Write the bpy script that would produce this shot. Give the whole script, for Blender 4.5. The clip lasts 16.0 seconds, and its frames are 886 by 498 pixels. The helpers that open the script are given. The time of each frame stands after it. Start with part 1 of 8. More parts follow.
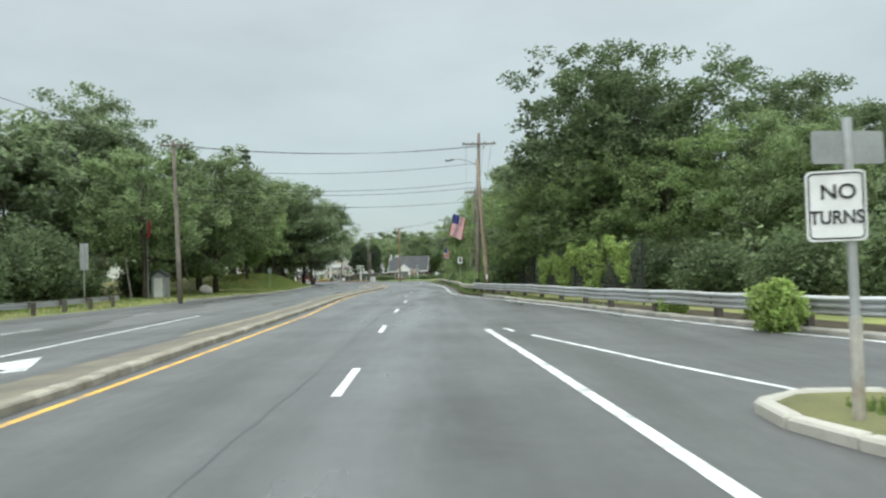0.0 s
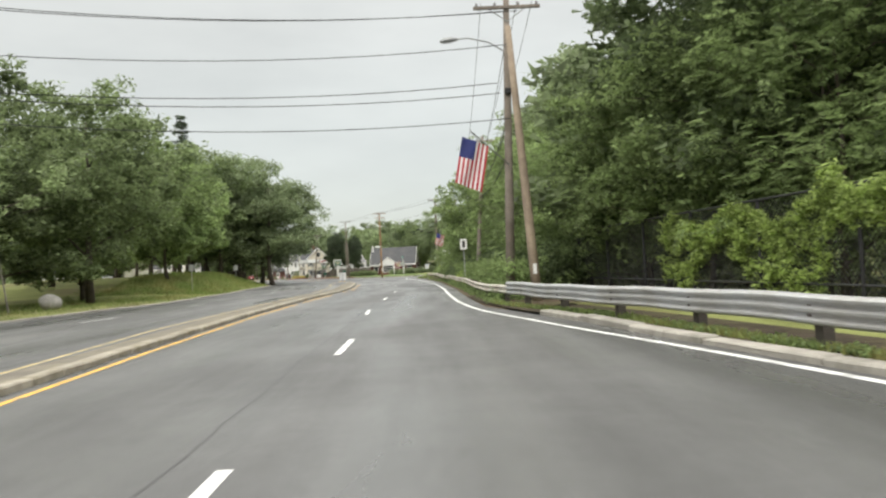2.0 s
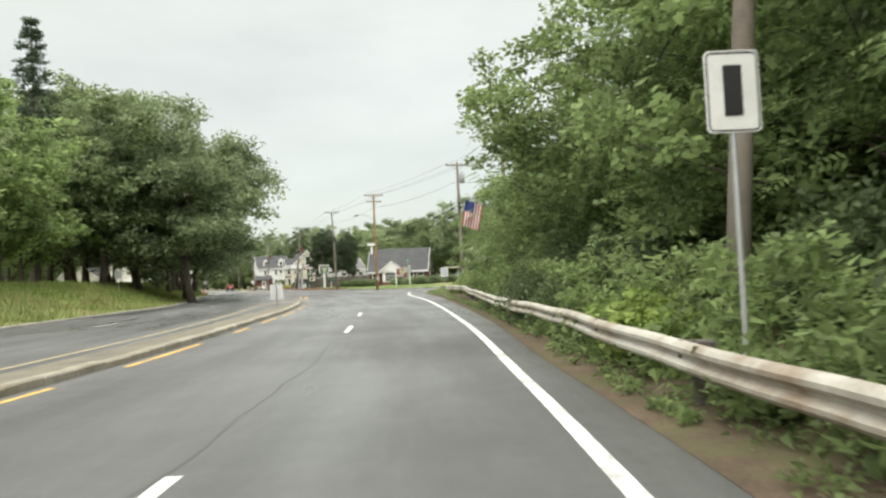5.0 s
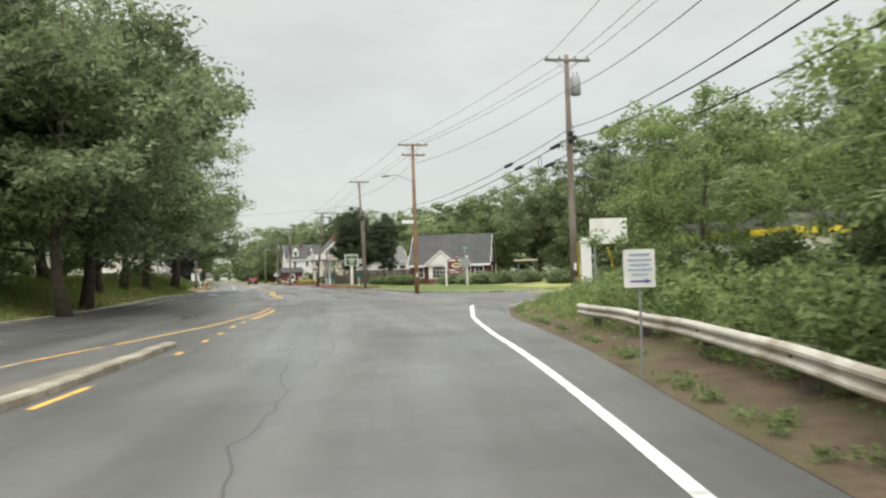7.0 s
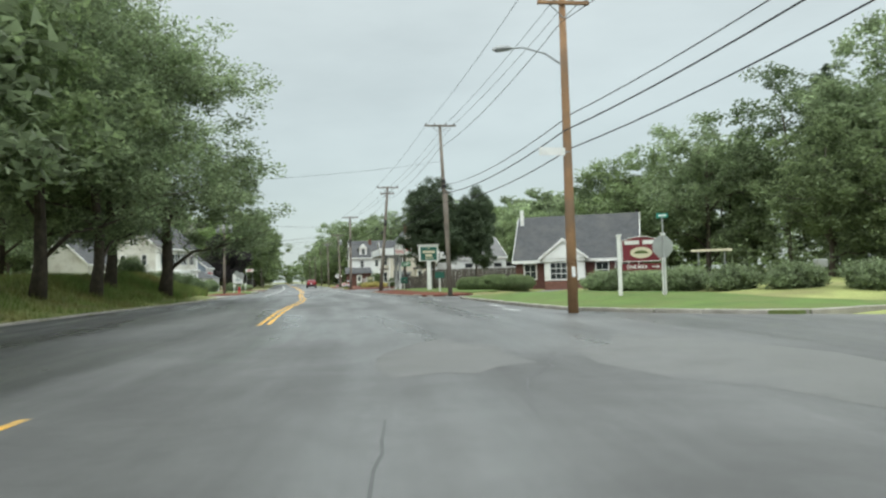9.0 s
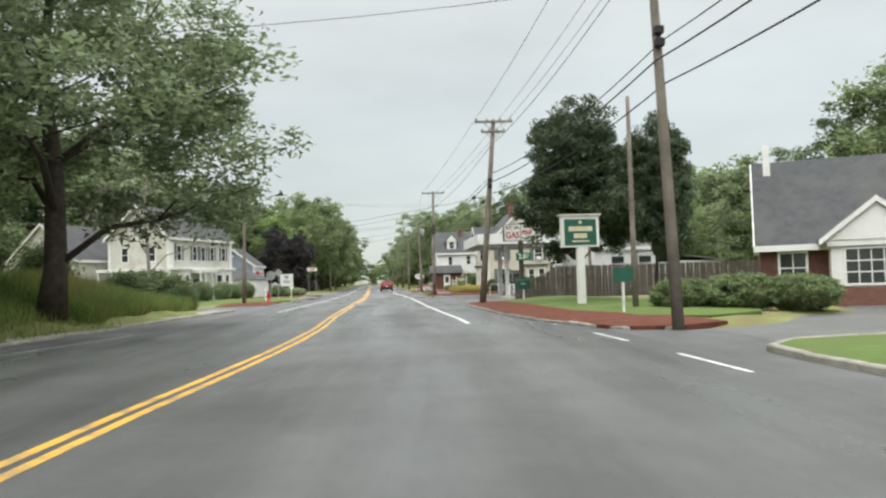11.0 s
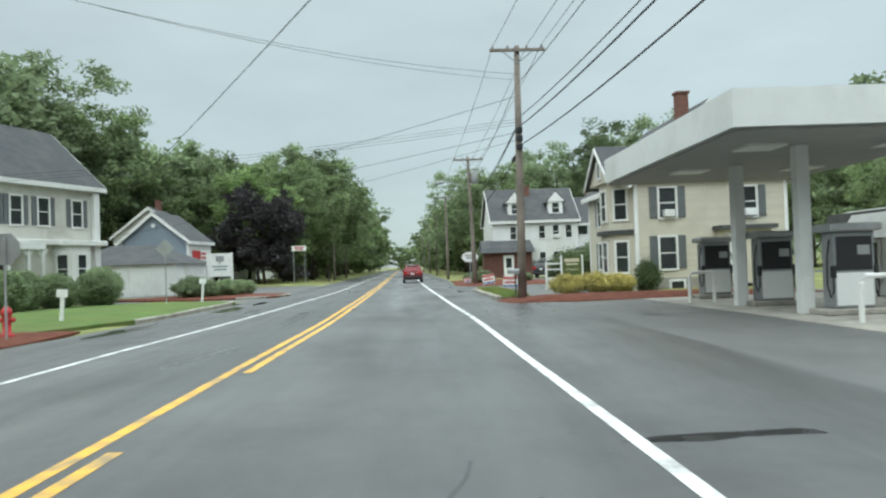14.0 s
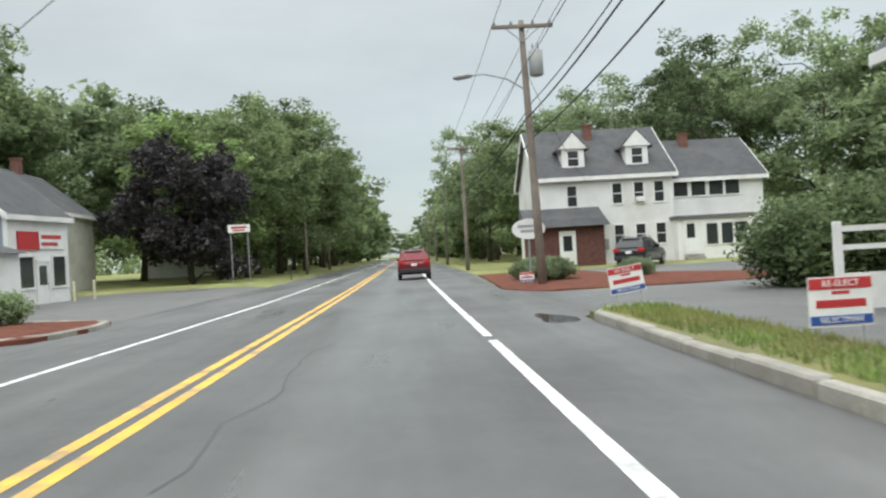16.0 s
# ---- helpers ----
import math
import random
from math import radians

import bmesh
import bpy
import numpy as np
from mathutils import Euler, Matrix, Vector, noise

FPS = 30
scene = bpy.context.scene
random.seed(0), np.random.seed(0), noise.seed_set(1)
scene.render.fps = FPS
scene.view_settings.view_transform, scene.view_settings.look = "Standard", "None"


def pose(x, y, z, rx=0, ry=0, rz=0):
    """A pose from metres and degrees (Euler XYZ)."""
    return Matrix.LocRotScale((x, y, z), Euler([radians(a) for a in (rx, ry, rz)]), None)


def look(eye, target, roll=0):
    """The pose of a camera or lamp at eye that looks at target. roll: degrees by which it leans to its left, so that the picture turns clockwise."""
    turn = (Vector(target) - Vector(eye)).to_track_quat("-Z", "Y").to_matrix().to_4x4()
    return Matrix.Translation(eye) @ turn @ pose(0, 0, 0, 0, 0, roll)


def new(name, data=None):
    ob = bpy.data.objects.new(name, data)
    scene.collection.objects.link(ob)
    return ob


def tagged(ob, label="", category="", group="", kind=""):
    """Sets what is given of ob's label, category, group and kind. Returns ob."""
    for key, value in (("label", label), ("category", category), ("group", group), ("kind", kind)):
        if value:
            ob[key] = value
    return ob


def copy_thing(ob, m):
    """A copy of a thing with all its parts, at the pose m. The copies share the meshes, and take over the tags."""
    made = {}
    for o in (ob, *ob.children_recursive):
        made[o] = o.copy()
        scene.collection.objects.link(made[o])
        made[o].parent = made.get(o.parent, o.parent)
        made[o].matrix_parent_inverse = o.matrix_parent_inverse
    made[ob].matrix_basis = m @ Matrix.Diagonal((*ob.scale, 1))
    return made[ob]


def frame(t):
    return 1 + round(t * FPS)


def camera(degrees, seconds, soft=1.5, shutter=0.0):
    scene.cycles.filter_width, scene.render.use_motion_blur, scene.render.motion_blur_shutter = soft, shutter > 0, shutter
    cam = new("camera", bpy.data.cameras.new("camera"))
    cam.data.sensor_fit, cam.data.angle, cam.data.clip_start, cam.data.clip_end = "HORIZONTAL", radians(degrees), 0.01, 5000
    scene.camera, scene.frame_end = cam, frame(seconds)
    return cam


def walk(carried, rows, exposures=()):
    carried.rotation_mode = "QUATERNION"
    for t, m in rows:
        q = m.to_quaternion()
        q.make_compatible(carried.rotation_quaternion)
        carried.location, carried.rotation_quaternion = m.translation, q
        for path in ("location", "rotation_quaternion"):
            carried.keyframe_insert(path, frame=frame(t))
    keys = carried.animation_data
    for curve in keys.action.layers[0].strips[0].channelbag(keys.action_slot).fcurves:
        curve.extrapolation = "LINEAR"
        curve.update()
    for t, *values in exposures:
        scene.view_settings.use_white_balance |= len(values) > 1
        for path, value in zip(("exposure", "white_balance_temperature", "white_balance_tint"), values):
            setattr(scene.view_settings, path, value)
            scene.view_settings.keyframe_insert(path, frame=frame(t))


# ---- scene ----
cam = camera(60.0, 16.0, soft=2.3, shutter=0.12)
PATH = [
    (0, (5.811, -1.366, 1.568), (5.623, 0.624, 1.632), -1.6),
    (0.5, (5.055, 5.163, 1.567), (4.876, 7.154, 1.634), -1.9),
    (1, (4.349, 12.222, 1.571), (4.183, 14.214, 1.635), -2.8),
    (1.5, (3.535, 19.337, 1.482), (3.376, 21.33, 1.528), -2.4),
    (2, (2.648, 27.511, 1.497), (2.49, 29.504, 1.542), -3.0),
    (2.5, (1.818, 35.243, 1.489), (1.663, 37.236, 1.544), -3.2),
    (3, (0.999, 43.124, 1.552), (0.843, 45.117, 1.618), -3.6),
    (3.2, (0.712, 46.331, 1.585), (0.556, 48.323, 1.657), -3.6),
    (5.3, (-2.696, 78.193, 1.402), (-2.904, 80.181, 1.47), -2.7),
    (5.5, (-3.131, 81.598, 1.449), (-3.346, 83.585, 1.516), -2.7),
    (6, (-4.433, 90.63, 1.519), (-4.672, 92.615, 1.58), -2.2),
    (6.5, (-5.965, 99.162, 1.551), (-6.245, 101.142, 1.605), -2.3),
    (7, (-7.657, 107.974, 1.661), (-7.99, 109.945, 1.72), -1.8),
    (7.5, (-9.964, 116.846, 1.598), (-10.344, 118.809, 1.666), -1.9),
    (8, (-12.317, 124.742, 1.508), (-12.739, 126.696, 1.571), -1.7),
    (8.5, (-14.363, 132.207, 1.333), (-14.84, 134.148, 1.404), -1.5),
    (9, (-17.161, 140.594, 1.42), (-17.692, 142.52, 1.492), -1.8),
    (9.5, (-20.036, 148.603, 1.397), (-20.629, 150.512, 1.47), -1.5),
    (10, (-23.057, 156.657, 1.558), (-23.71, 158.546, 1.631), -1.9),
    (10.2, (-24.414, 159.943, 1.588), (-25.087, 161.824, 1.67), -1.9),
    (12.3, (-37.848, 190.209, 1.466), (-38.676, 192.028, 1.531), -1.2),
    (12.5, (-39.335, 193.066, 1.408), (-40.163, 194.885, 1.476), -1.0),
    (13, (-42.807, 199.888, 1.439), (-43.635, 201.707, 1.504), -1.3),
    (13.5, (-46.162, 206.921, 1.483), (-46.989, 208.742, 1.539), -1.5),
    (14, (-49.311, 213.433, 1.56), (-50.137, 215.254, 1.602), -2.1),
    (14.5, (-52.655, 220.324, 1.548), (-53.481, 222.146, 1.573), -2.7),
    (15, (-55.761, 226.596, 1.48), (-56.589, 228.417, 1.5), -2.8),
    (15.5, (-59.03, 233.296, 1.478), (-59.863, 235.114, 1.49), -2.9),
    (16, (-62.307, 239.601, 1.401), (-63.143, 241.418, 1.411), -3.3),
]
walk(cam, [(t, look(eye, target, roll)) for t, eye, target, roll in PATH], [(0, -0.1, 6200, 1), (0.6, -0.1, 6300, 3), (1.5, 0.1, 6750, 8), (2.2, 0.15, 6900, 9), (3, 0.3, 6850, 8), (6, 0.25, 6950, 6), (7, 0.05, 6900, 8), (8, -0.1, 6300, 1), (9.5, 0.05, 6350, 2), (10, 0.1, 6600, 7), (12.5, 0.1, 6450, 3), (13, 0.0, 6200, 0), (14, -0.1, 6000, -2), (15, -0.05, 6200, 2), (15.5, 0.05, 6350, 4), (16, 0.0, 6350, 6)])

# ---------------- world, sun ----------------
world = bpy.data.worlds.new("overcast_sky")
scene.world = world
world.use_nodes = True
wn, wl = world.node_tree.nodes, world.node_tree.links
wn.clear()


def wnode(kind, **values):
    n = wn.new(kind)
    for k, v in values.items():
        n.inputs[k].default_value = v
    return n


w_sky = wn.new("ShaderNodeTexSky")
w_sky.sky_type, w_sky.sun_disc = "NISHITA", False
w_sky.sun_elevation, w_sky.sun_rotation = radians(43), radians(189)
w_geo = wn.new("ShaderNodeTexCoord")
w_sep = wn.new("ShaderNodeSeparateXYZ")
wl.new(w_geo.outputs["Generated"], w_sep.inputs[0])
# cloud deck: far brighter overhead than at the horizon
w_ramp = wn.new("ShaderNodeValToRGB")
w_ramp.color_ramp.elements[0].position, w_ramp.color_ramp.elements[0].color = 0.0, (0.57, 0.61, 0.61, 1)
w_ramp.color_ramp.elements[1].position, w_ramp.color_ramp.elements[1].color = 1.0, (3.1, 3.1, 3.06, 1)
e = w_ramp.color_ramp.elements.new(0.38)
e.color = (0.72, 0.745, 0.745, 1)
e = w_ramp.color_ramp.elements.new(0.62)
e.color = (2.3, 2.32, 2.3, 1)
wl.new(w_sep.outputs["Z"], w_ramp.inputs[0])
w_map = wn.new("ShaderNodeMapping")
w_map.inputs["Scale"].default_value = (1.6, 1.6, 5.0)
wl.new(w_geo.outputs["Generated"], w_map.inputs[0])
w_noise = wnode("ShaderNodeTexNoise", Scale=1.4, Detail=6.0, Roughness=0.55)
wl.new(w_map.outputs[0], w_noise.inputs["Vector"])
w_cl = wn.new("ShaderNodeMapRange")
w_cl.inputs["From Min"].default_value, w_cl.inputs["From Max"].default_value = 0.3, 0.7
w_cl.inputs["To Min"].default_value, w_cl.inputs["To Max"].default_value = 0.88, 1.1
wl.new(w_noise.outputs[0], w_cl.inputs[0])
w_mul = wn.new("ShaderNodeVectorMath")
w_mul.operation = "SCALE"
wl.new(w_ramp.outputs[0], w_mul.inputs[0])
wl.new(w_cl.outputs[0], w_mul.inputs["Scale"])
w_bg1 = wnode("ShaderNodeBackground", Strength=0.92)
wl.new(w_mul.outputs[0], w_bg1.inputs[0])
w_bg2 = wnode("ShaderNodeBackground", Strength=0.02)
wl.new(w_sky.outputs[0], w_bg2.inputs[0])
w_add = wn.new("ShaderNodeAddShader")
wl.new(w_bg1.outputs[0], w_add.inputs[0])
wl.new(w_bg2.outputs[0], w_add.inputs[1])
w_out = wn.new("ShaderNodeOutputWorld")
wl.new(w_add.outputs[0], w_out.inputs[0])

sun_data = bpy.data.lights.new("sun", "SUN")
sun_data.energy, sun_data.angle, sun_data.color = 1.2, radians(60), (1.0, 0.97, 0.93)
sun = new("sun", sun_data)
sun.matrix_world = look((0, 0, 50), (8, 52, 0))

# ---------------- materials ----------------


def material(name, color, rough=0.7, metal=0.0, var=0.25, scale=3.0, fine=40.0, bump=0.15, dirt=None, dirt_scale=0.6, spec=0.4, wet=0.0, trans=0.0, island=0.0, objvar=0.0, stripe=None):
    """A surface with variation at two scales, fine relief and stains."""
    m = bpy.data.materials.new(name)
    m.use_nodes = True
    nt = m.node_tree
    nodes, links = nt.nodes, nt.links
    b = nodes["Principled BSDF"]
    tc = nodes.new("ShaderNodeTexCoord")
    geo = nodes.new("ShaderNodeNewGeometry")
    pos = geo.outputs["Position"]

    def noise_of(sc, det=4.0, ro=0.6):
        n = nodes.new("ShaderNodeTexNoise")
        n.inputs["Scale"].default_value, n.inputs["Detail"].default_value, n.inputs["Roughness"].default_value = sc, det, ro
        links.new(pos, n.inputs["Vector"])
        return n.outputs["Fac"]

    def ranged(src, a, c, lo=0.3, hi=0.7):
        r = nodes.new("ShaderNodeMapRange")
        for k, v in (("From Min", lo), ("From Max", hi), ("To Min", a), ("To Max", c)):
            r.inputs[k].default_value = v
        links.new(src, r.inputs["Value"])
        return r.outputs[0]

    def mult(a, c):
        r = nodes.new("ShaderNodeMath")
        r.operation = "MULTIPLY"
        links.new(a, r.inputs[0])
        links.new(c, r.inputs[1])
        return r.outputs[0]

    big, small = noise_of(scale), noise_of(fine, 3.0)
    f = mult(ranged(big, 1 - var, 1 + var), ranged(small, 1 - var * 0.6, 1 + var * 0.6))
    if island:
        f = mult(f, ranged(geo.outputs["Random Per Island"], 1 - island, 1 + island, 0, 1))
    if objvar:
        oi = nodes.new("ShaderNodeObjectInfo")
        f = mult(f, ranged(oi.outputs["Random"], 1 - objvar, 1 + objvar, 0, 1))
    rgb = nodes.new("ShaderNodeVectorMath")
    rgb.operation = "SCALE"
    rgb.inputs[0].default_value = color
    links.new(f, rgb.inputs["Scale"])
    col = rgb.outputs[0]
    if dirt:
        mix = nodes.new("ShaderNodeMix")
        mix.data_type = "RGBA"
        links.new(ranged(noise_of(dirt_scale, 6.0, 0.65), 0.0, 1.0, 0.46, 0.66), mix.inputs["Factor"])
        links.new(col, mix.inputs["A"])
        mix.inputs["B"].default_value = (*dirt, 1)
        col = mix.outputs["Result"]
    links.new(col, b.inputs["Base Color"])
    b.inputs["Metallic"].default_value = metal
    b.inputs["Specular IOR Level"].default_value = spec
    if wet:
        links.new(ranged(noise_of(0.16, 5.0, 0.6), rough, rough - wet, 0.42, 0.6), b.inputs["Roughness"])
    else:
        links.new(ranged(big, rough - 0.08, min(1.0, rough + 0.08)), b.inputs["Roughness"])
    height = small
    if stripe:
        axis, period = stripe
        sep = nodes.new("ShaderNodeSeparateXYZ")
        links.new(tc.outputs["Object"], sep.inputs[0])
        mod = nodes.new("ShaderNodeMath")
        mod.operation = "FRACT"
        div = nodes.new("ShaderNodeMath")
        div.operation = "DIVIDE"
        links.new(sep.outputs[axis], div.inputs[0])
        div.inputs[1].default_value = period
        links.new(div.outputs[0], mod.inputs[0])
        height = mod.outputs[0]
    if bump:
        bp = nodes.new("ShaderNodeBump")
        bp.inputs["Strength"].default_value, bp.inputs["Distance"].default_value = bump, 0.02
        links.new(height, bp.inputs["Height"])
        links.new(bp.outputs[0], b.inputs["Normal"])
    if trans:
        tr = nodes.new("ShaderNodeBsdfTranslucent")
        links.new(col, tr.inputs[0])
        mx = nodes.new("ShaderNodeMixShader")
        mx.inputs[0].default_value = trans
        out = nodes["Material Output"]
        links.new(b.outputs[0], mx.inputs[1])
        links.new(tr.outputs[0], mx.inputs[2])
        links.new(mx.outputs[0], out.inputs[0])
    return m


def road_material():
    """Damp asphalt: wear and wet gloss, its sheen partly painted into the colour, drawn out along the lanes, by the
    distance along and across the road.
    """
    m = bpy.data.materials.new("damp_asphalt")
    m.use_nodes = True
    nodes, links = m.node_tree.nodes, m.node_tree.links
    b = nodes["Principled BSDF"]
    at = nodes.new("ShaderNodeAttribute")
    at.attribute_name = "along_across"
    geo = nodes.new("ShaderNodeNewGeometry")

    def noise_of(src, sx, sy, sc, det=4.0, ro=0.6):
        mp = nodes.new("ShaderNodeMapping")
        mp.inputs["Scale"].default_value = (sx, sy, 1)
        links.new(src, mp.inputs[0])
        n = nodes.new("ShaderNodeTexNoise")
        n.inputs["Scale"].default_value, n.inputs["Detail"].default_value, n.inputs["Roughness"].default_value = sc, det, ro
        links.new(mp.outputs[0], n.inputs["Vector"])
        return n.outputs["Fac"]

    def ranged(src, lo, hi, a, c):
        r = nodes.new("ShaderNodeMapRange")
        for k, v in (("From Min", lo), ("From Max", hi), ("To Min", a), ("To Max", c)):
            r.inputs[k].default_value = v
        links.new(src, r.inputs["Value"])
        return r.outputs[0]

    def mult(a, c):
        r = nodes.new("ShaderNodeMath")
        r.operation = "MULTIPLY"
        links.new(a, r.inputs[0])
        links.new(c, r.inputs[1])
        return r.outputs[0]

    sd_ = at.outputs["Vector"]
    streak = noise_of(sd_, 0.05, 0.55, 1.0, 4.0, 0.5)
    lanes = noise_of(sd_, 0.012, 0.42, 1.0, 3.0)
    blot = noise_of(geo.outputs["Position"], 1, 1, 0.22, 5.0, 0.65)
    grit = noise_of(geo.outputs["Position"], 1, 1, 55.0, 3.0)
    stone = noise_of(geo.outputs["Position"], 1, 1, 6.0, 5.0, 0.7)
    # polished wheel tracks, 0.85 m to either side of the driven line, broken up along the road; smoother, and with
    # their sheen painted into the colour
    sep = nodes.new("ShaderNodeSeparateXYZ")
    links.new(sd_, sep.inputs[0])
    turn = nodes.new("ShaderNodeMath")
    turn.operation = "MULTIPLY_ADD"
    links.new(sep.outputs["Y"], turn.inputs[0])
    turn.inputs[1].default_value, turn.inputs[2].default_value = 2 * math.pi / 1.7, math.pi
    cosine = nodes.new("ShaderNodeMath")
    cosine.operation = "COSINE"
    links.new(turn.outputs[0], cosine.inputs[0])
    track = mult(ranged(cosine.outputs[0], -0.2, 1.0, 0.0, 1.0), ranged(noise_of(sd_, 0.05, 0.35, 1.0, 4.0), 0.4, 0.62, 0.0, 1.0))
    # streaks and blots: wear, with wet sheen painted into the base colour
    f = mult(ranged(streak, 0.3, 0.7, 0.8, 1.2), ranged(blot, 0.3, 0.7, 0.74, 1.24))
    f = mult(f, ranged(lanes, 0.35, 0.65, 0.88, 1.13))
    f = mult(f, ranged(grit, 0.3, 0.7, 0.86, 1.14))
    f = mult(f, ranged(stone, 0.3, 0.7, 0.9, 1.1))
    # tracks lightened: sky sheen painted into the base colour
    f = mult(f, ranged(track, 0.0, 1.0, 0.97, 1.22))
    rgb = nodes.new("ShaderNodeVectorMath")
    rgb.operation = "SCALE"
    rgb.inputs[0].default_value = (0.086, 0.087, 0.087)
    links.new(f, rgb.inputs["Scale"])
    links.new(rgb.outputs[0], b.inputs["Base Color"])
    b.inputs["Specular IOR Level"].default_value = 0.5
    wet = noise_of(sd_, 0.05, 0.4, 1.0, 5.0, 0.58)
    rough = mult(ranged(wet, 0.4, 0.62, 0.62, 0.3), ranged(blot, 0.35, 0.65, 1.1, 0.85))
    links.new(mult(rough, ranged(track, 0.0, 1.0, 1.0, 0.8)), b.inputs["Roughness"])
    bp = nodes.new("ShaderNodeBump")
    bp.inputs["Strength"].default_value, bp.inputs["Distance"].default_value = 0.3, 0.02
    links.new(grit, bp.inputs["Height"])
    links.new(bp.outputs[0], b.inputs["Normal"])
    return m


ASPHALT_ROAD = road_material()
ASPHALT = material("asphalt", (0.1, 0.1, 0.098), 0.5, var=0.2, scale=0.35, fine=60, bump=0.3, dirt=(0.19, 0.19, 0.185), dirt_scale=0.25, wet=0.18, spec=0.5)
ASPHALT_OLD = material("worn_asphalt", (0.125, 0.125, 0.122), 0.65, var=0.22, scale=0.5, fine=50, bump=0.4, dirt=(0.1, 0.1, 0.1), dirt_scale=0.5, wet=0.2)
CRACK = material("crack_sealant", (0.065, 0.065, 0.067), 0.5, var=0.2)
PUDDLE = material("standing_water", (0.03, 0.031, 0.033), 0.06, var=0.1, bump=0.0, spec=0.5)
CONCRETE = material("weathered_concrete", (0.33, 0.31, 0.275), 0.85, var=0.22, scale=1.5, fine=35, bump=0.35, dirt=(0.22, 0.21, 0.18), dirt_scale=1.2, objvar=0.12)
GRANITE = material("old_kerb_stone", (0.31, 0.285, 0.235), 0.85, var=0.25, scale=2.5, fine=60, bump=0.4, dirt=(0.2, 0.18, 0.13), dirt_scale=1.4, objvar=0.16)
PAINT_W = material("white_road_paint", (0.72, 0.73, 0.72), 0.6, var=0.2, scale=2, fine=45, dirt=(0.36, 0.36, 0.355), dirt_scale=2.2)
PAINT_Y = material("yellow_road_paint", (0.75, 0.42, 0.06), 0.6, var=0.15, scale=2, fine=45, dirt=(0.3, 0.23, 0.13), dirt_scale=1.8)
PAINT_YW = material("faded_yellow_road_paint", (0.5, 0.4, 0.2), 0.65, var=0.2, scale=2, fine=45, dirt=(0.24, 0.22, 0.17), dirt_scale=1.2)
GRASS = material("mown_grass", (0.155, 0.155, 0.075), 0.95, var=0.3, scale=0.5, fine=25, bump=0.8, dirt=(0.2, 0.19, 0.08), dirt_scale=0.35, spec=0.2)
LAWN = material("lush_lawn", (0.105, 0.16, 0.045), 0.95, var=0.25, scale=0.7, fine=30, bump=0.8, dirt=(0.13, 0.15, 0.055), dirt_scale=0.4, spec=0.2)
GROUND = material("rough_ground", (0.225, 0.245, 0.092), 0.95, var=0.35, scale=0.3, fine=14, bump=0.8, dirt=(0.17, 0.15, 0.075), dirt_scale=0.18, spec=0.15)
BLADES = material("tall_grass_blades", (0.2, 0.275, 0.085), 0.8, var=0.25, scale=0.4, fine=8, bump=0, trans=0.35, island=0.4, dirt=(0.3, 0.26, 0.11), dirt_scale=0.3, spec=0.2)
MULCH = material("red_bark_mulch", (0.135, 0.05, 0.034), 0.95, var=0.4, scale=3, fine=30, bump=1.0, dirt=(0.15, 0.06, 0.04), dirt_scale=1.5, spec=0.15)
SOIL = material("bare_soil", (0.105, 0.078, 0.056), 0.95, var=0.35, scale=1.5, fine=20, bump=0.9, dirt=(0.1, 0.1, 0.05), dirt_scale=0.8, spec=0.15)
LEAF = material("leaf_green", (0.21, 0.268, 0.13), 0.6, var=0.3, scale=0.25, fine=1.6, bump=0, trans=0.5, island=0.45, spec=0.3, objvar=0.2)
LEAF_L = material("leaf_light_green", (0.232, 0.306, 0.128), 0.6, var=0.3, scale=0.3, fine=1.6, bump=0, trans=0.58, island=0.45, spec=0.3, objvar=0.15)
LEAF_D = material("leaf_dark_green", (0.24, 0.298, 0.165), 0.6, var=0.3, scale=0.25, fine=1.6, bump=0, trans=0.48, island=0.45, spec=0.3, objvar=0.2)
LEAF_W = material("leaf_woodland_green", (0.125, 0.165, 0.08), 0.6, var=0.3, scale=0.25, fine=1.6, bump=0, trans=0.48, island=0.45, spec=0.3, objvar=0.2)
# LEAF_L scaled down: the thicket's shade is put into the leaf colour
LEAF_L_SHADED = material("leaf_sumac_green", (0.205, 0.272, 0.115), 0.6, var=0.3, scale=0.3, fine=1.6, bump=0, trans=0.55, island=0.45, spec=0.3, objvar=0.2)
LEAF_B = material("leaf_bright_green", (0.36, 0.46, 0.15), 0.6, var=0.25, scale=0.4, fine=2, bump=0, trans=0.55, island=0.4, spec=0.3)
LEAF_DD = material("leaf_deep_green", (0.085, 0.115, 0.065), 0.6, var=0.3, scale=0.3, fine=1.6, bump=0, trans=0.3, island=0.4, spec=0.3)
LEAF_P = material("leaf_purple", (0.045, 0.04, 0.042), 0.6, var=0.3, scale=0.3, fine=1.6, bump=0, trans=0.2, island=0.4, spec=0.3)
LEAF_Y = material("leaf_yellow_green", (0.5, 0.44, 0.16), 0.6, var=0.25, scale=0.6, fine=2, bump=0, trans=0.3, island=0.35)
NEEDLE = material("needle_green", (0.075, 0.105, 0.065), 0.7, var=0.3, scale=0.4, fine=2, bump=0, trans=0.15, island=0.4)
BARK = material("tree_bark", (0.085, 0.07, 0.056), 0.95, var=0.35, scale=3, fine=25, bump=0.9)
BARK_G = material("dead_grey_bark", (0.24, 0.22, 0.2), 0.95, var=0.3, scale=3, fine=25, bump=0.7)
POLEWOOD = material("weathered_pole_wood", (0.19, 0.16, 0.135), 0.9, var=0.28, scale=1.2, fine=30, bump=0.5, dirt=(0.26, 0.23, 0.2), dirt_scale=0.7)
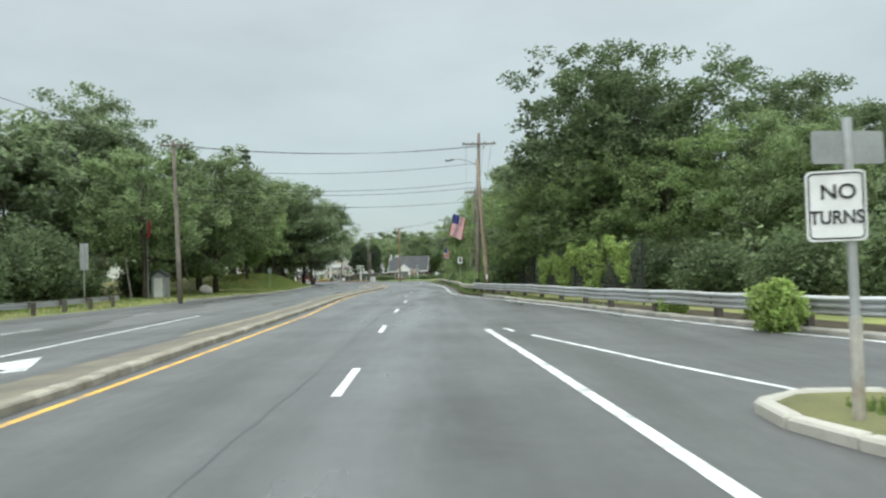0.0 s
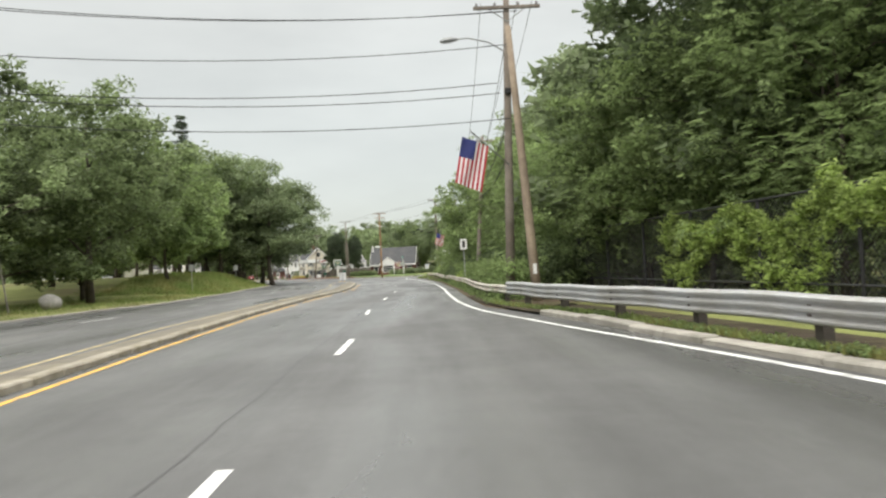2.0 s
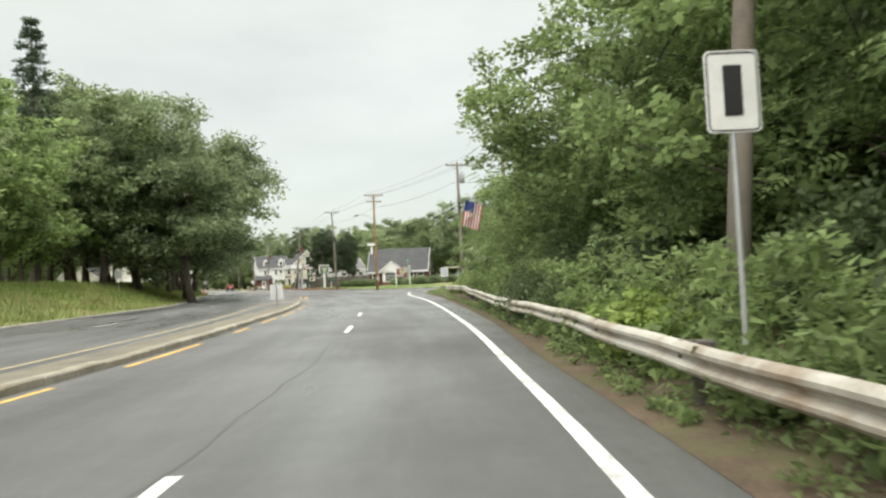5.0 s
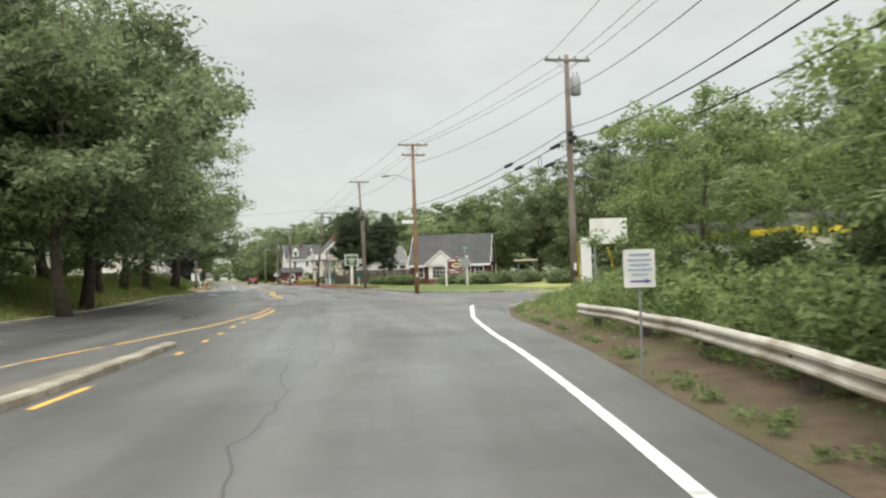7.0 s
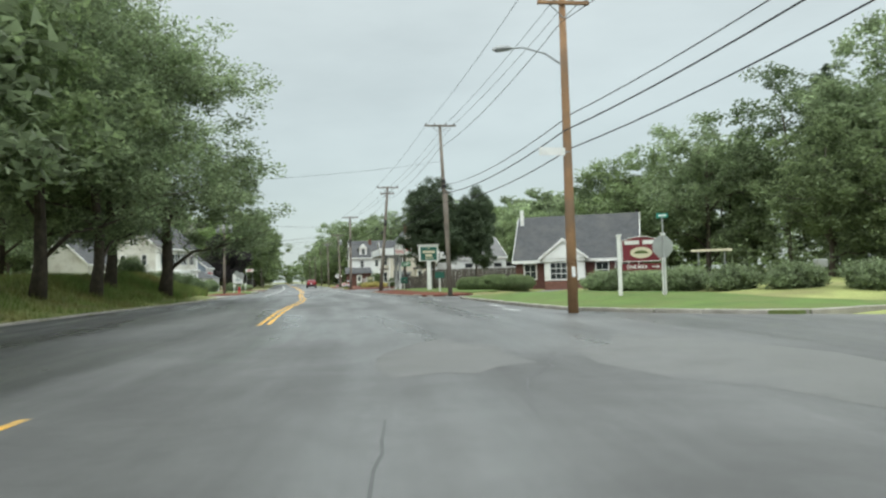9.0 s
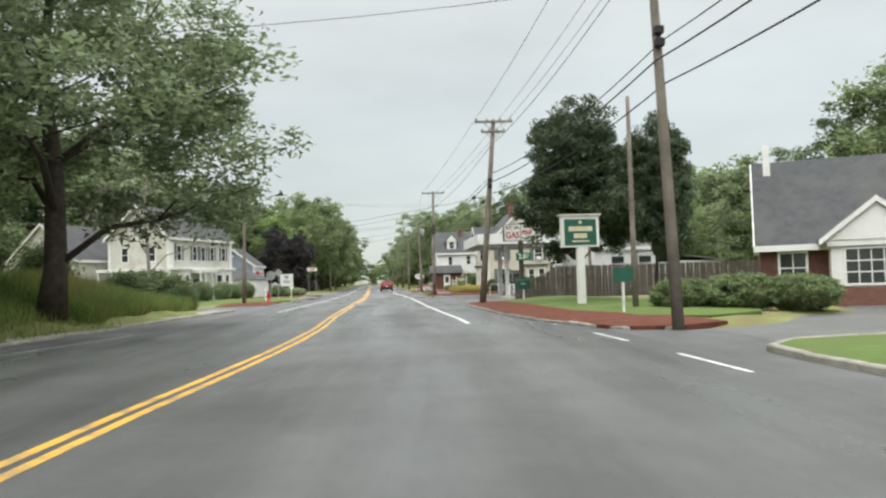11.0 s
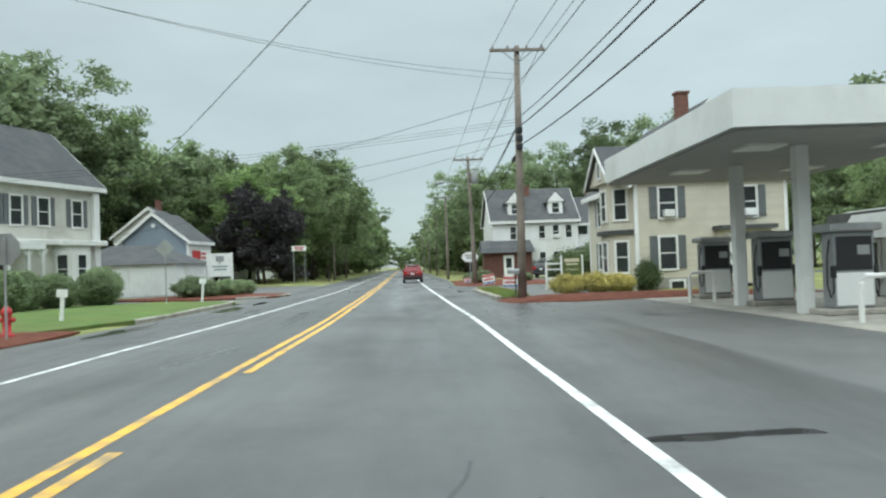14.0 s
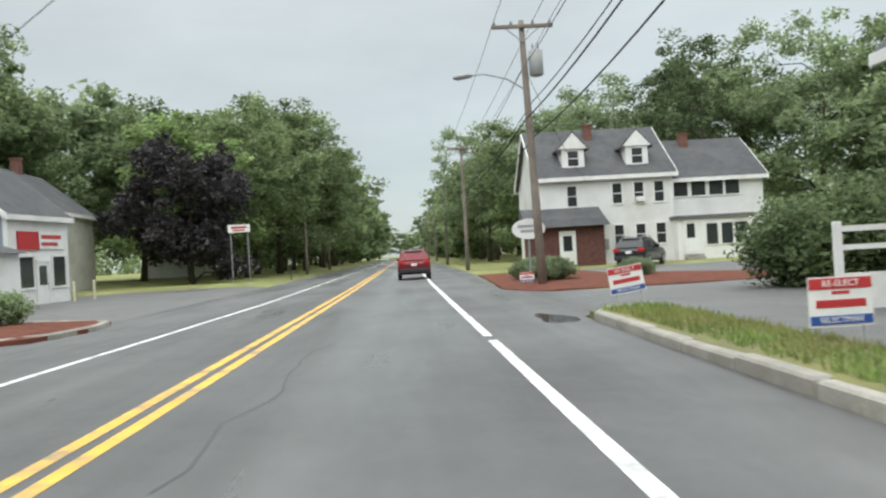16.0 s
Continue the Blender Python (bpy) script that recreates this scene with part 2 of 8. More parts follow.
POLEORANGE = material("fresh_orange_pole_wood", (0.31, 0.185, 0.1), 0.85, var=0.25, scale=1.0, fine=30, bump=0.4, dirt=(0.22, 0.15, 0.1), dirt_scale=0.6)
POLETAN = material("bleached_tan_pole_wood", (0.33, 0.265, 0.2), 0.9, var=0.25, scale=1.2, fine=30, bump=0.5, dirt=(0.2, 0.155, 0.12), dirt_scale=0.8)
FENCEWOOD = material("grey_fence_board", (0.095, 0.082, 0.073), 0.9, var=0.25, scale=1.5, fine=25, bump=0.5, objvar=0.25)
GALV = material("galvanised_steel", (0.5, 0.51, 0.52), 0.45, metal=0.6, var=0.12, scale=1.2, fine=20, bump=0.1, dirt=(0.36, 0.35, 0.33), dirt_scale=0.6)
GALV_OLD = material("dull_weathered_rail_steel", (0.5, 0.48, 0.43), 0.65, metal=0.2, var=0.2, scale=1.2, fine=20, bump=0.15, dirt=(0.26, 0.19, 0.13), dirt_scale=0.9)
METAL_G = material("grey_metal", (0.3, 0.31, 0.32), 0.5, metal=0.4, var=0.12)
SIGN_W = material("white_sign_face", (0.78, 0.78, 0.77), 0.5, var=0.05, scale=2, bump=0, dirt=(0.66, 0.66, 0.64), dirt_scale=1.5)
SIGN_BACK = material("sign_back_aluminium", (0.36, 0.37, 0.37), 0.5, metal=0.5, var=0.12)
BLACK = material("black_paint", (0.02, 0.02, 0.022), 0.5, var=0.15)
DARK = material("dark_rubber", (0.025, 0.025, 0.027), 0.75, var=0.2)
RED = material("red_sign_paint", (0.45, 0.035, 0.04), 0.5, var=0.1)
GREEN = material("green_sign_paint", (0.02, 0.17, 0.08), 0.5, var=0.1)
DKGREEN = material("dark_green_sign_paint", (0.02, 0.1, 0.075), 0.5, var=0.12)
OLIVE = material("olive_sign_paint", (0.085, 0.11, 0.03), 0.5, var=0.12)
MAROON = material("maroon_sign_paint", (0.16, 0.02, 0.03), 0.5, var=0.1)
BLUE = material("blue_paint", (0.03, 0.08, 0.3), 0.5, var=0.1)
YELLOW = material("yellow_plastic", (0.7, 0.52, 0.03), 0.5, var=0.1)
CREAM = material("cream_paint", (0.6, 0.55, 0.4), 0.6, var=0.1)
TEAL = material("teal_sign_paint", (0.03, 0.25, 0.2), 0.5, var=0.1)
SIDING_W = material("white_clapboard", (0.74, 0.745, 0.74), 0.65, var=0.05, scale=0.6, fine=20, bump=0.5, dirt=(0.64, 0.64, 0.62), dirt_scale=0.5, stripe=("Z", 0.115))
SIDING_G = material("grey_beige_clapboard", (0.58, 0.57, 0.52), 0.65, var=0.06, scale=0.6, fine=20, bump=0.5, dirt=(0.43, 0.41, 0.36), dirt_scale=0.5, stripe=("Z", 0.12))
SIDING_T = material("tan_clapboard", (0.56, 0.52, 0.43), 0.65, var=0.06, scale=0.6, fine=20, bump=0.2, dirt=(0.5, 0.46, 0.38), dirt_scale=0.5, objvar=0.06)
SIDING_B = material("blue_grey_clapboard", (0.24, 0.28, 0.33), 0.65, var=0.07, scale=0.6, fine=20, bump=0.5, stripe=("Z", 0.12))
TRIM = material("white_trim_paint", (0.76, 0.76, 0.75), 0.55, var=0.05, scale=1, fine=20, bump=0.05, dirt=(0.66, 0.65, 0.62), dirt_scale=0.8)
METALWHITE = material("white_metal_fascia", (0.74, 0.75, 0.74), 0.45, var=0.05, scale=0.5, bump=0.02, dirt=(0.62, 0.63, 0.61), dirt_scale=0.4)
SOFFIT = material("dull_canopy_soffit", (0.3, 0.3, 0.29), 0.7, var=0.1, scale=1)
SHINGLE = material("dark_asphalt_shingle", (0.075, 0.077, 0.083), 0.9, var=0.22, scale=2.5, fine=18, bump=0.7, stripe=("Z", 0.14), dirt=(0.1, 0.1, 0.1), dirt_scale=0.6)
SHINGLE_G = material("grey_asphalt_shingle", (0.15, 0.15, 0.15), 0.9, var=0.2, scale=2.5, fine=18, bump=0.7, stripe=("Z", 0.14), dirt=(0.12, 0.12, 0.118), dirt_scale=0.6)
BRICK = material("red_brick", (0.17, 0.085, 0.065), 0.9, var=0.3, scale=4, fine=14, bump=0.5, dirt=(0.19, 0.09, 0.07), dirt_scale=2)
BRICK_D = material("dark_red_brick", (0.11, 0.05, 0.042), 0.9, var=0.3, scale=4, fine=14, bump=0.5)
SHUTTER = material("slate_grey_shutter", (0.13, 0.14, 0.145), 0.7, var=0.1, bump=0.3, stripe=("Z", 0.05))
GLASS = material("window_glass", (0.035, 0.04, 0.042), 0.05, var=0.15, scale=0.8, fine=5, bump=0.0, spec=0.6)
CARRED = material("dark_red_car_paint", (0.15, 0.012, 0.018), 0.3, metal=0.25, var=0.05, scale=1, bump=0, spec=0.6)
CARBLACK = material("black_car_paint", (0.012, 0.013, 0.015), 0.22, var=0.05, bump=0, spec=0.6)
TAIL = material("red_tail_lens", (0.4, 0.012, 0.015), 0.2, var=0.05, bump=0, spec=0.6)
AMBER = material("amber_lens", (0.75, 0.3, 0.02), 0.3, var=0.05, bump=0)
CABLE = material("black_cable", (0.025, 0.025, 0.027), 0.7, var=0.1, bump=0)
CERAMIC = material("grey_insulator", (0.2, 0.2, 0.21), 0.4, var=0.1)
TRAFO = material("grey_transformer_paint", (0.3, 0.315, 0.325), 0.5, var=0.1, dirt=(0.34, 0.33, 0.3))
FLAGRED = material("flag_red_cloth", (0.42, 0.045, 0.06), 0.85, var=0.12, trans=0.2, bump=0.05)
FLAGWHITE = material("flag_white_cloth", (0.68, 0.66, 0.66), 0.85, var=0.08, trans=0.2, bump=0.05)
FLAGBLUE = material("flag_blue_cloth", (0.035, 0.045, 0.16), 0.85, var=0.12, trans=0.2, bump=0.05)
STONE = material("field_stone", (0.28, 0.27, 0.25), 0.9, var=0.3, scale=2, fine=15, bump=0.7)

# ---------------- the road's line and small builders ----------------
LINE = [(12.85, -61), (5.81, -1.37), (4.35, 12.2), (2.65, 27.5), (1.0, 43.1), (-1.0, 62.2), (-3.13, 81.6), (-5.97, 99.2), (-9.96, 116.8),
        (-14.36, 132.2), (-20.0, 148.6), (-24.4, 160.0), (-31.0, 174.6), (-37.85, 190.2), (-46.2, 206.9), (-52.65, 220.3), (-59.03, 233.3), (-62.3, 239.6), (-375.6, 844.0)]


def smooth_line():
    pts = [np.array(p, float) for p in LINE]
    out = []
    for i in range(len(pts) - 1):
        a, b = pts[i], pts[i + 1]
        pre = pts[i - 1] if i else 2 * a - b
        post = pts[i + 2] if i + 2 < len(pts) else 2 * b - a
        n = max(2, int(np.linalg.norm(b - a) / 2))
        span = np.linalg.norm(b - a)
        ta = (b - pre) / max(np.linalg.norm(b - pre), 1e-6) * span
        tb = (post - a) / max(np.linalg.norm(post - a), 1e-6) * span
        for k in range(n):
            u = k / n
            h = (2 * u**3 - 3 * u**2 + 1, u**3 - 2 * u**2 + u, -2 * u**3 + 3 * u**2, u**3 - u**2)
            out.append(h[0] * a + h[1] * ta + h[2] * b + h[3] * tb)
    out.append(pts[-1])
    return np.array(out)


CURVE = smooth_line()
ARC = np.r_[0, np.cumsum(np.linalg.norm(np.diff(CURVE, axis=0), axis=1))]
ARC -= ARC[int(np.argmin(np.linalg.norm(CURVE - np.array(LINE[1]), axis=1)))]
TANG = np.gradient(CURVE, axis=0)
TANG /= np.linalg.norm(TANG, axis=1)[:, None]


def R(s, d, z=0.0):
    """A place s metres along the driven line and d metres to its right."""
    p = np.array([np.interp(s, ARC, CURVE[:, 0]), np.interp(s, ARC, CURVE[:, 1])])
    t = np.array([np.interp(s, ARC, TANG[:, 0]), np.interp(s, ARC, TANG[:, 1])])
    t /= np.linalg.norm(t)
    return Vector((p[0] + t[1] * d, p[1] - t[0] * d, z))


def heading(s):
    t = np.array([np.interp(s, ARC, TANG[:, 0]), np.interp(s, ARC, TANG[:, 1])])
    return math.degrees(math.atan2(-t[0], t[1]))


def SD(xs, ys):
    """The inverse of R for arrays of places."""
    xs, ys = np.asarray(xs, float), np.asarray(ys, float)
    keep = slice(None, None, 2)
    c, a, t = CURVE[keep], ARC[keep], TANG[keep]
    best = np.full(xs.shape, 1e18)
    s, d = np.zeros(xs.shape), np.zeros(xs.shape)
    for i in range(len(c)):
        dx, dy = xs - c[i, 0], ys - c[i, 1]
        q = dx * dx + dy * dy
        m = q < best
        best[m] = q[m]
        s[m] = (a[i] + dx * t[i, 0] + dy * t[i, 1])[m]
        d[m] = (dx * t[i, 1] - dy * t[i, 0])[m]
    return s, d


def table(s, rows):
    return float(np.interp(s, [r[0] for r in rows], [r[1] for r in rows]))


LEFT_EDGE = [(-80, -20), (35, -19.8), (62, -19), (80, -17), (118, -17), (140, -14.9), (172, -14.2), (190, -13.4), (210, -11), (225, -10.1), (243, -9.6), (255, -8.8), (275, -8.2), (320, -8.3), (500, -8.3), (760, -8.3)]
RIGHT_EDGE = [(-80, 10), (0, 10), (12, 10), (15, 9), (21, 7.8), (26, 7.0), (32, 6.2), (40, 4.9), (48, 4.0), (53, 2.7), (56, 2.1), (63, 1.95), (88, 1.9), (105, 2.65), (111, 3.0), (119, 3.6), (126, 4.3), (137, 5.2),
              (142, 6.4), (146, 8.0), (150, 12.0), (164, 12.5), (168, 9.6), (172, 8.0), (180, 7.5), (190.5, 7.2), (193.2, 7.5), (194.5, 8.4), (198, 8.2), (199.4, 5.9), (204, 5.1), (208, 4.5), (224.5, 4.4), (227, 5.0), (252, 5.0), (255, 3.3), (269, 3.4), (271, 5), (276, 5), (279, 3.2), (300, 4.0), (330, 4.2), (760, 4.2)]


class Mesh:
    """Collects boxes, tubes and prisms into one mesh."""

    def __init__(self):
        self.v, self.f = [], []

    def add(self, verts, faces, m=None):
        n = len(self.v)
        self.v += [tuple(m @ Vector(p)) if m is not None else tuple(p) for p in verts]
        self.f += [tuple(i + n for i in f) for f in faces]
        return self

    def box(self, x0, x1, y0, y1, z0, z1, m=None, bev=0.0):
        if bev:
            b = min(bev, (x1 - x0) / 3, (y1 - y0) / 3, (z1 - z0) / 3)
            loops = []
            for z, i in ((z0, b), (z0 + b, 0), (z1 - b, 0), (z1, b)):
                loops.append([(x0 + i, y0 + i, z), (x1 - i, y0 + i, z), (x1 - i, y1 - i, z), (x0 + i, y1 - i, z)])
            return self.loft(loops, m)
        v = [(x, y, z) for z in (z0, z1) for x, y in ((x0, y0), (x1, y0), (x1, y1), (x0, y1))]
        return self.add(v, [(3, 2, 1, 0), (4, 5, 6, 7), (0, 1, 5, 4), (1, 2, 6, 5), (2, 3, 7, 6), (3, 0, 4, 7)], m)

    def loft(self, loops, m=None, caps=True, closed=True):
        k = len(loops[0])
        v = [p for l in loops for p in l]
        f = []
        for i in range(len(loops) - 1):
            for j in range(k if closed else k - 1):
                f.append((i * k + j, i * k + (j + 1) % k, (i + 1) * k + (j + 1) % k, (i + 1) * k + j))
        if caps:
            f += [tuple(range(k))[::-1], tuple(range((len(loops) - 1) * k, len(loops) * k))]
        return self.add(v, f, m)

    def tube(self, pts, radii, n=8, m=None):
        pts = [Vector(p) for p in pts]
        if not isinstance(radii, (list, tuple)):
            radii = [radii] * len(pts)
        loops = []
        for i, p in enumerate(pts):
            t = (pts[min(i + 1, len(pts) - 1)] - pts[max(i - 1, 0)]).normalized()
            a = Vector((0, 0, 1)) if abs(t.z) < 0.9 else Vector((1, 0, 0))
            u = t.cross(a).normalized()
            w = t.cross(u)
            loops.append([tuple(p + radii[i] * (math.cos(2 * math.pi * k / n) * u + math.sin(2 * math.pi * k / n) * w)) for k in range(n)])
        return self.loft(loops, m)

    def prism(self, poly, z0, z1, m=None):
        return self.loft([[(x, y, z0) for x, y in poly], [(x, y, z1) for x, y in poly]], m)

    def slab(self, poly, y0, y1, m=None):
        """An outline in x and z, with a depth in y."""
        return self.loft([[(x, y0, z) for x, z in poly], [(x, y1, z) for x, z in poly]], m)

    def ring(self, a, b, c, y0=-0.07, y1=0.03, e=0.01):
        """A casing of breadth c round an opening 2a wide and 2b high, with eased front edges."""
        loops = []
        for o, y in ((0, y1), (0, y0 + e), (e, y0), (c - e, y0), (c, y0 + e), (c, y1)):
            loops.append([(-a - o, y, -b - o), (a + o, y, -b - o), (a + o, y, b + o), (-a - o, y, b + o)])
        return self.loft(loops + loops[:1], caps=False)

    def data(self, name, mat, smooth=False):
        me = bpy.data.meshes.new(name)
        me.from_pydata(self.v, [], self.f)
        me.materials.append(mat)
        if smooth:
            me.polygons.foreach_set("use_smooth", [True] * len(me.polygons))
        bm = bmesh.new()
        bm.from_mesh(me)
        bmesh.ops.recalc_face_normals(bm, faces=bm.faces)
        bm.to_mesh(me)
        bm.free()
        return me


def part(name, mesh, mat, parent=None, label="", smooth=False, m=None):
    ob = new(name, mesh.data(name, mat, smooth) if isinstance(mesh, Mesh) else mesh)
    if parent:
        ob.parent = parent
    if m is not None:
        ob.matrix_basis = m
    return tagged(ob, label)


def thing(name, label, category, m=None, group="", kind=""):
    ob = new(name)
    ob.empty_display_size = 0.3
    if m is not None:
        ob.matrix_basis = m
    return tagged(ob, label, category, group, kind)


def writing(parent, text, m, size, mat, name="lettering", align="CENTER", bold=0.0, sx=1.0):
    cu = bpy.data.curves.new("text", "FONT")
    cu.body, cu.size, cu.align_x, cu.align_y, cu.extrude, cu.offset = text, size, align, "CENTER", 0.004, bold
    tmp = bpy.data.objects.new("text", cu)
    scene.collection.objects.link(tmp)
    bpy.context.view_layer.update()
    me = bpy.data.meshes.new_from_object(tmp.evaluated_get(bpy.context.evaluated_depsgraph_get()))
    bpy.data.objects.remove(tmp)
    me.materials.clear()
    me.materials.append(mat)
    ob = new(name, me)
    ob.parent = parent
    ob.matrix_basis = m @ Matrix.Diagonal((sx, 1, 1, 1))
    return ob


def face(x, y, z, rz=0):
    """Upright writing plane whose front looks along -y before the turn rz."""
    return pose(x, y, z, 90, 0, rz)

# ---------------- ground, roads, markings ----------------


def ss(a, b, x):
    u = np.clip((x - a) / (b - a), 0, 1)
    return u * u * (3 - 2 * u)


def gz(x, y):
    """Height of the open ground."""
    x, y = np.atleast_1d(np.asarray(x, float)), np.atleast_1d(np.asarray(y, float))
    s, d = SD(x, y)
    le = np.interp(s, [r[0] for r in LEFT_EDGE], [r[1] for r in LEFT_EDGE])
    re = np.interp(s, [r[0] for r in RIGHT_EDGE], [r[1] for r in RIGHT_EDGE])
    out_l, out_r = le - d, d - re
    z = np.full(x.shape, -0.07)
    bank = ss(95, 120, s) * (1 - ss(217, 229, s))
    z += ss(0.8, 3.0, out_l) * 0.2 + bank * ss(0.8, 8.0, out_l) * (1.9 - 0.95 * ss(20, 34, out_l)) + ss(5, 40, out_l) * 0.5
    z += ss(0.6, 2.5, out_r) * 0.12
    z -= ss(50, 54, s) * (1 - ss(143, 146, s)) * (1 - ss(2.2, 3.2, out_r)) * ss(-0.2, 0.4, out_r) * 0.2
    z += ss(122, 132, s) * (1 - ss(139, 147, s)) * ss(0.8, 4.5, out_r) * 0.5
    z += ss(166, 172, s) * ss(1, 12, out_r) * 0.5 * (1 - ss(199, 206, s))
    return z


def slab_at(name, poly, z, mat, label, kind="structure", thick=0.12):
    m = Mesh()
    m.prism([tuple(p)[:2] for p in poly], z - thick, z)
    return tagged(part(name, m, mat), label, kind=kind)


# open ground: a fine sheet round the road inside a coarse one that reaches the horizon
gx, gy = np.arange(-230, 96, 2.5), np.arange(-70, 520, 2.5)
GX, GY = np.meshgrid(gx, gy)
GZ = gz(GX.ravel(), GY.ravel())
# hollows under the paved yards
PAVED = []


def inside(poly, x, y):
    p = np.array([(q[0], q[1]) for q in poly])
    res = np.zeros(x.shape, bool)
    j = len(p) - 1
    for i in range(len(p)):
        c = ((p[i, 1] > y) != (p[j, 1] > y)) & (x < (p[j, 0] - p[i, 0]) * (y - p[i, 1]) / (p[j, 1] - p[i, 1] + 1e-12) + p[i, 0])
        res ^= c
        j = i
    return res


SIDE_STREET = [R(146.5, 6), R(150, 13), R(150, 30), R(147, 75), R(157, 75), R(161, 32), R(164, 14), R(169, 8.6), R(172, 6)]
FARM_DRIVE = [R(193, 5.6), R(194, 7.2), R(194.6, 10), R(194.8, 15), R(191.5, 19), R(190, 30), R(208, 30), R(208.5, 19), R(204, 14.5), R(199.5, 10.5), R(198.6, 7.6), R(199.2, 5)]
FORECOURT = [R(224.5, 3.6), R(226.6, 5.4), R(227.0, 7.6), R(231.0, 9.6), R(231, 24), R(258, 24), R(253.5, 12), R(252.5, 6), R(254, 3)]
LOT_R = [R(268, 2.5), R(268.5, 5), R(257, 5.2), R(255.2, 7.5), R(255.5, 9.4), R(276.9, 9.4), R(277, 4.5), R(281, 2.5)]
LOT_H = [R(271, 9.4), R(276.9, 9.4), R(279, 14), R(284, 9.3), R(297, 9.1), R(297, 30), R(283, 36), R(276, 25), R(271, 13)]
LOT_L = [R(268, -8), R(274, -12), R(277, -20), R(284, -29), R(303, -26), R(303, -10.5), R(298, -8)]
SIDE_L = [R(226, -9), R(229, -12), R(226, -40), R(236, -40), R(238, -12), R(246, -8.5)]
DRIVE_L = [R(262, -8), R(266, -11), R(268, -24), R(275, -26), R(272.5, -12), R(274, -7.5)]
for poly in (SIDE_STREET, FARM_DRIVE, FORECOURT, LOT_R, LOT_H, LOT_L, SIDE_L, DRIVE_L):
    GZ[inside(poly, GX.ravel(), GY.ravel())] = -0.12
nx, ny = len(gx), len(gy)
quads = [(j * nx + i, j * nx + i + 1, (j + 1) * nx + i + 1, (j + 1) * nx + i) for j in range(ny - 1) for i in range(nx - 1)]
gm = Mesh()
gm.add(np.c_[GX.ravel(), GY.ravel(), GZ].tolist(), quads)
ring_in = [(-230, -70), (93.5, -70), (93.5, 517.5), (-230, 517.5)]
ring_out = [(-2500, -2200), (2300, -2200), (2300, 2700), (-2500, 2700)]
gm.add([(x, y, 0.25) for x, y in ring_in] + [(x, y, -2) for x, y in ring_out], [(i, (i + 1) % 4, 4 + (i + 1) % 4, 4 + i) for i in range(4)])
gme = gm.data("ground", GROUND, True)
tagged(part("ground", gme, GROUND), "rough green ground with leaf litter and patchy grass", kind="structure")

# carriageway
stations = np.arange(-60, 640, 2.0)
rm = Mesh()
cols = 7
rv = []
for s in stations:
    a, b = table(s, LEFT_EDGE), table(s, RIGHT_EDGE)
    for k in range(cols):
        rv.append(tuple(R(s, a + (b - a) * k / (cols - 1), 0.0)))
rf = [(j * cols + i, j * cols + i + 1, (j + 1) * cols + i + 1, (j + 1) * cols + i) for j in range(len(stations) - 1) for i in range(cols - 1)]
rm.add(rv, rf)
low = []
for s in stations:
    low += [tuple(R(s, table(s, LEFT_EDGE), -0.2)), tuple(R(s, table(s, RIGHT_EDGE), -0.2))]
n0 = len(rm.v)
rm.v += low
for j in range(len(stations) - 1):
    rm.f += [(j * cols, (j + 1) * cols, n0 + 2 * j + 2, n0 + 2 * j), (j * cols + cols - 1, (j + 1) * cols + cols - 1, n0 + 2 * j + 3, n0 + 2 * j + 1)]
road_me = rm.data("road", ASPHALT_ROAD)
co = np.empty(3 * len(road_me.vertices))
road_me.vertices.foreach_get("co", co)
co = co.reshape(-1, 3)
rs_, rd_ = SD(co[:, 0], co[:, 1])
sd_attr = road_me.attributes.new("along_across", "FLOAT_VECTOR", "POINT")
sd_attr.data.foreach_set("vector", np.c_[rs_, rd_, np.zeros(len(rs_))].ravel())
tagged(part("road", road_me, ASPHALT_ROAD), "damp grey asphalt main road, worn wheel tracks with sheen painted in", kind="structure")
slab_at("side_street", SIDE_STREET, -0.006, ASPHALT_OLD, "patched pale asphalt side street")
slab_at("farm_driveway", FARM_DRIVE, -0.006, ASPHALT_OLD, "worn asphalt driveway entrance")
slab_at("forecourt", FORECOURT, -0.005, ASPHALT_OLD, "stained filling station forecourt asphalt")
slab_at("concrete_apron", [R(237.5, 8.6), R(253.3, 8.6), R(253.3, 15), R(237.5, 15)], 0.004, CONCRETE, "pale stained concrete apron under the canopy")
slab_at("parking_lot", LOT_R, -0.006, ASPHALT_OLD, "worn asphalt parking area beside the houses")
slab_at("house_lot", LOT_H, -0.006, ASPHALT_OLD, "worn asphalt yard before the white house")
slab_at("parking_lot_opposite", LOT_L, -0.006, ASPHALT_OLD, "cracked pale asphalt parking area")
slab_at("side_street_opposite", SIDE_L, -0.006, ASPHALT_OLD, "worn asphalt side street mouth")
slab_at("driveway", DRIVE_L, -0.007, ASPHALT_OLD, "worn asphalt driveway")


def ribbon(name, pts, width, mat, label, z=0.004, kind="structure", gaps=()):
    """A painted strip along s, d rows."""
    m = Mesh()
    ss_, dd_ = [p[0] for p in pts], [p[1] for p in pts]
    n = max(2, int((ss_[-1] - ss_[0]) / (0.3 if gaps else 1.5)) + 1)
    vs, fs = [], []
    for k in range(n):
        s = ss_[0] + (ss_[-1] - ss_[0]) * k / (n - 1)
        d = float(np.interp(s, ss_, dd_))
        vs += [tuple(R(s, d - width / 2, z)), tuple(R(s, d + width / 2, z))]
        if k and not any(a < s < b for a, b in gaps):
            fs.append((2 * k - 2, 2 * k - 1, 2 * k + 1, 2 * k))
    m.add(vs, fs)
    return tagged(part(name, m, mat), label, kind=kind)


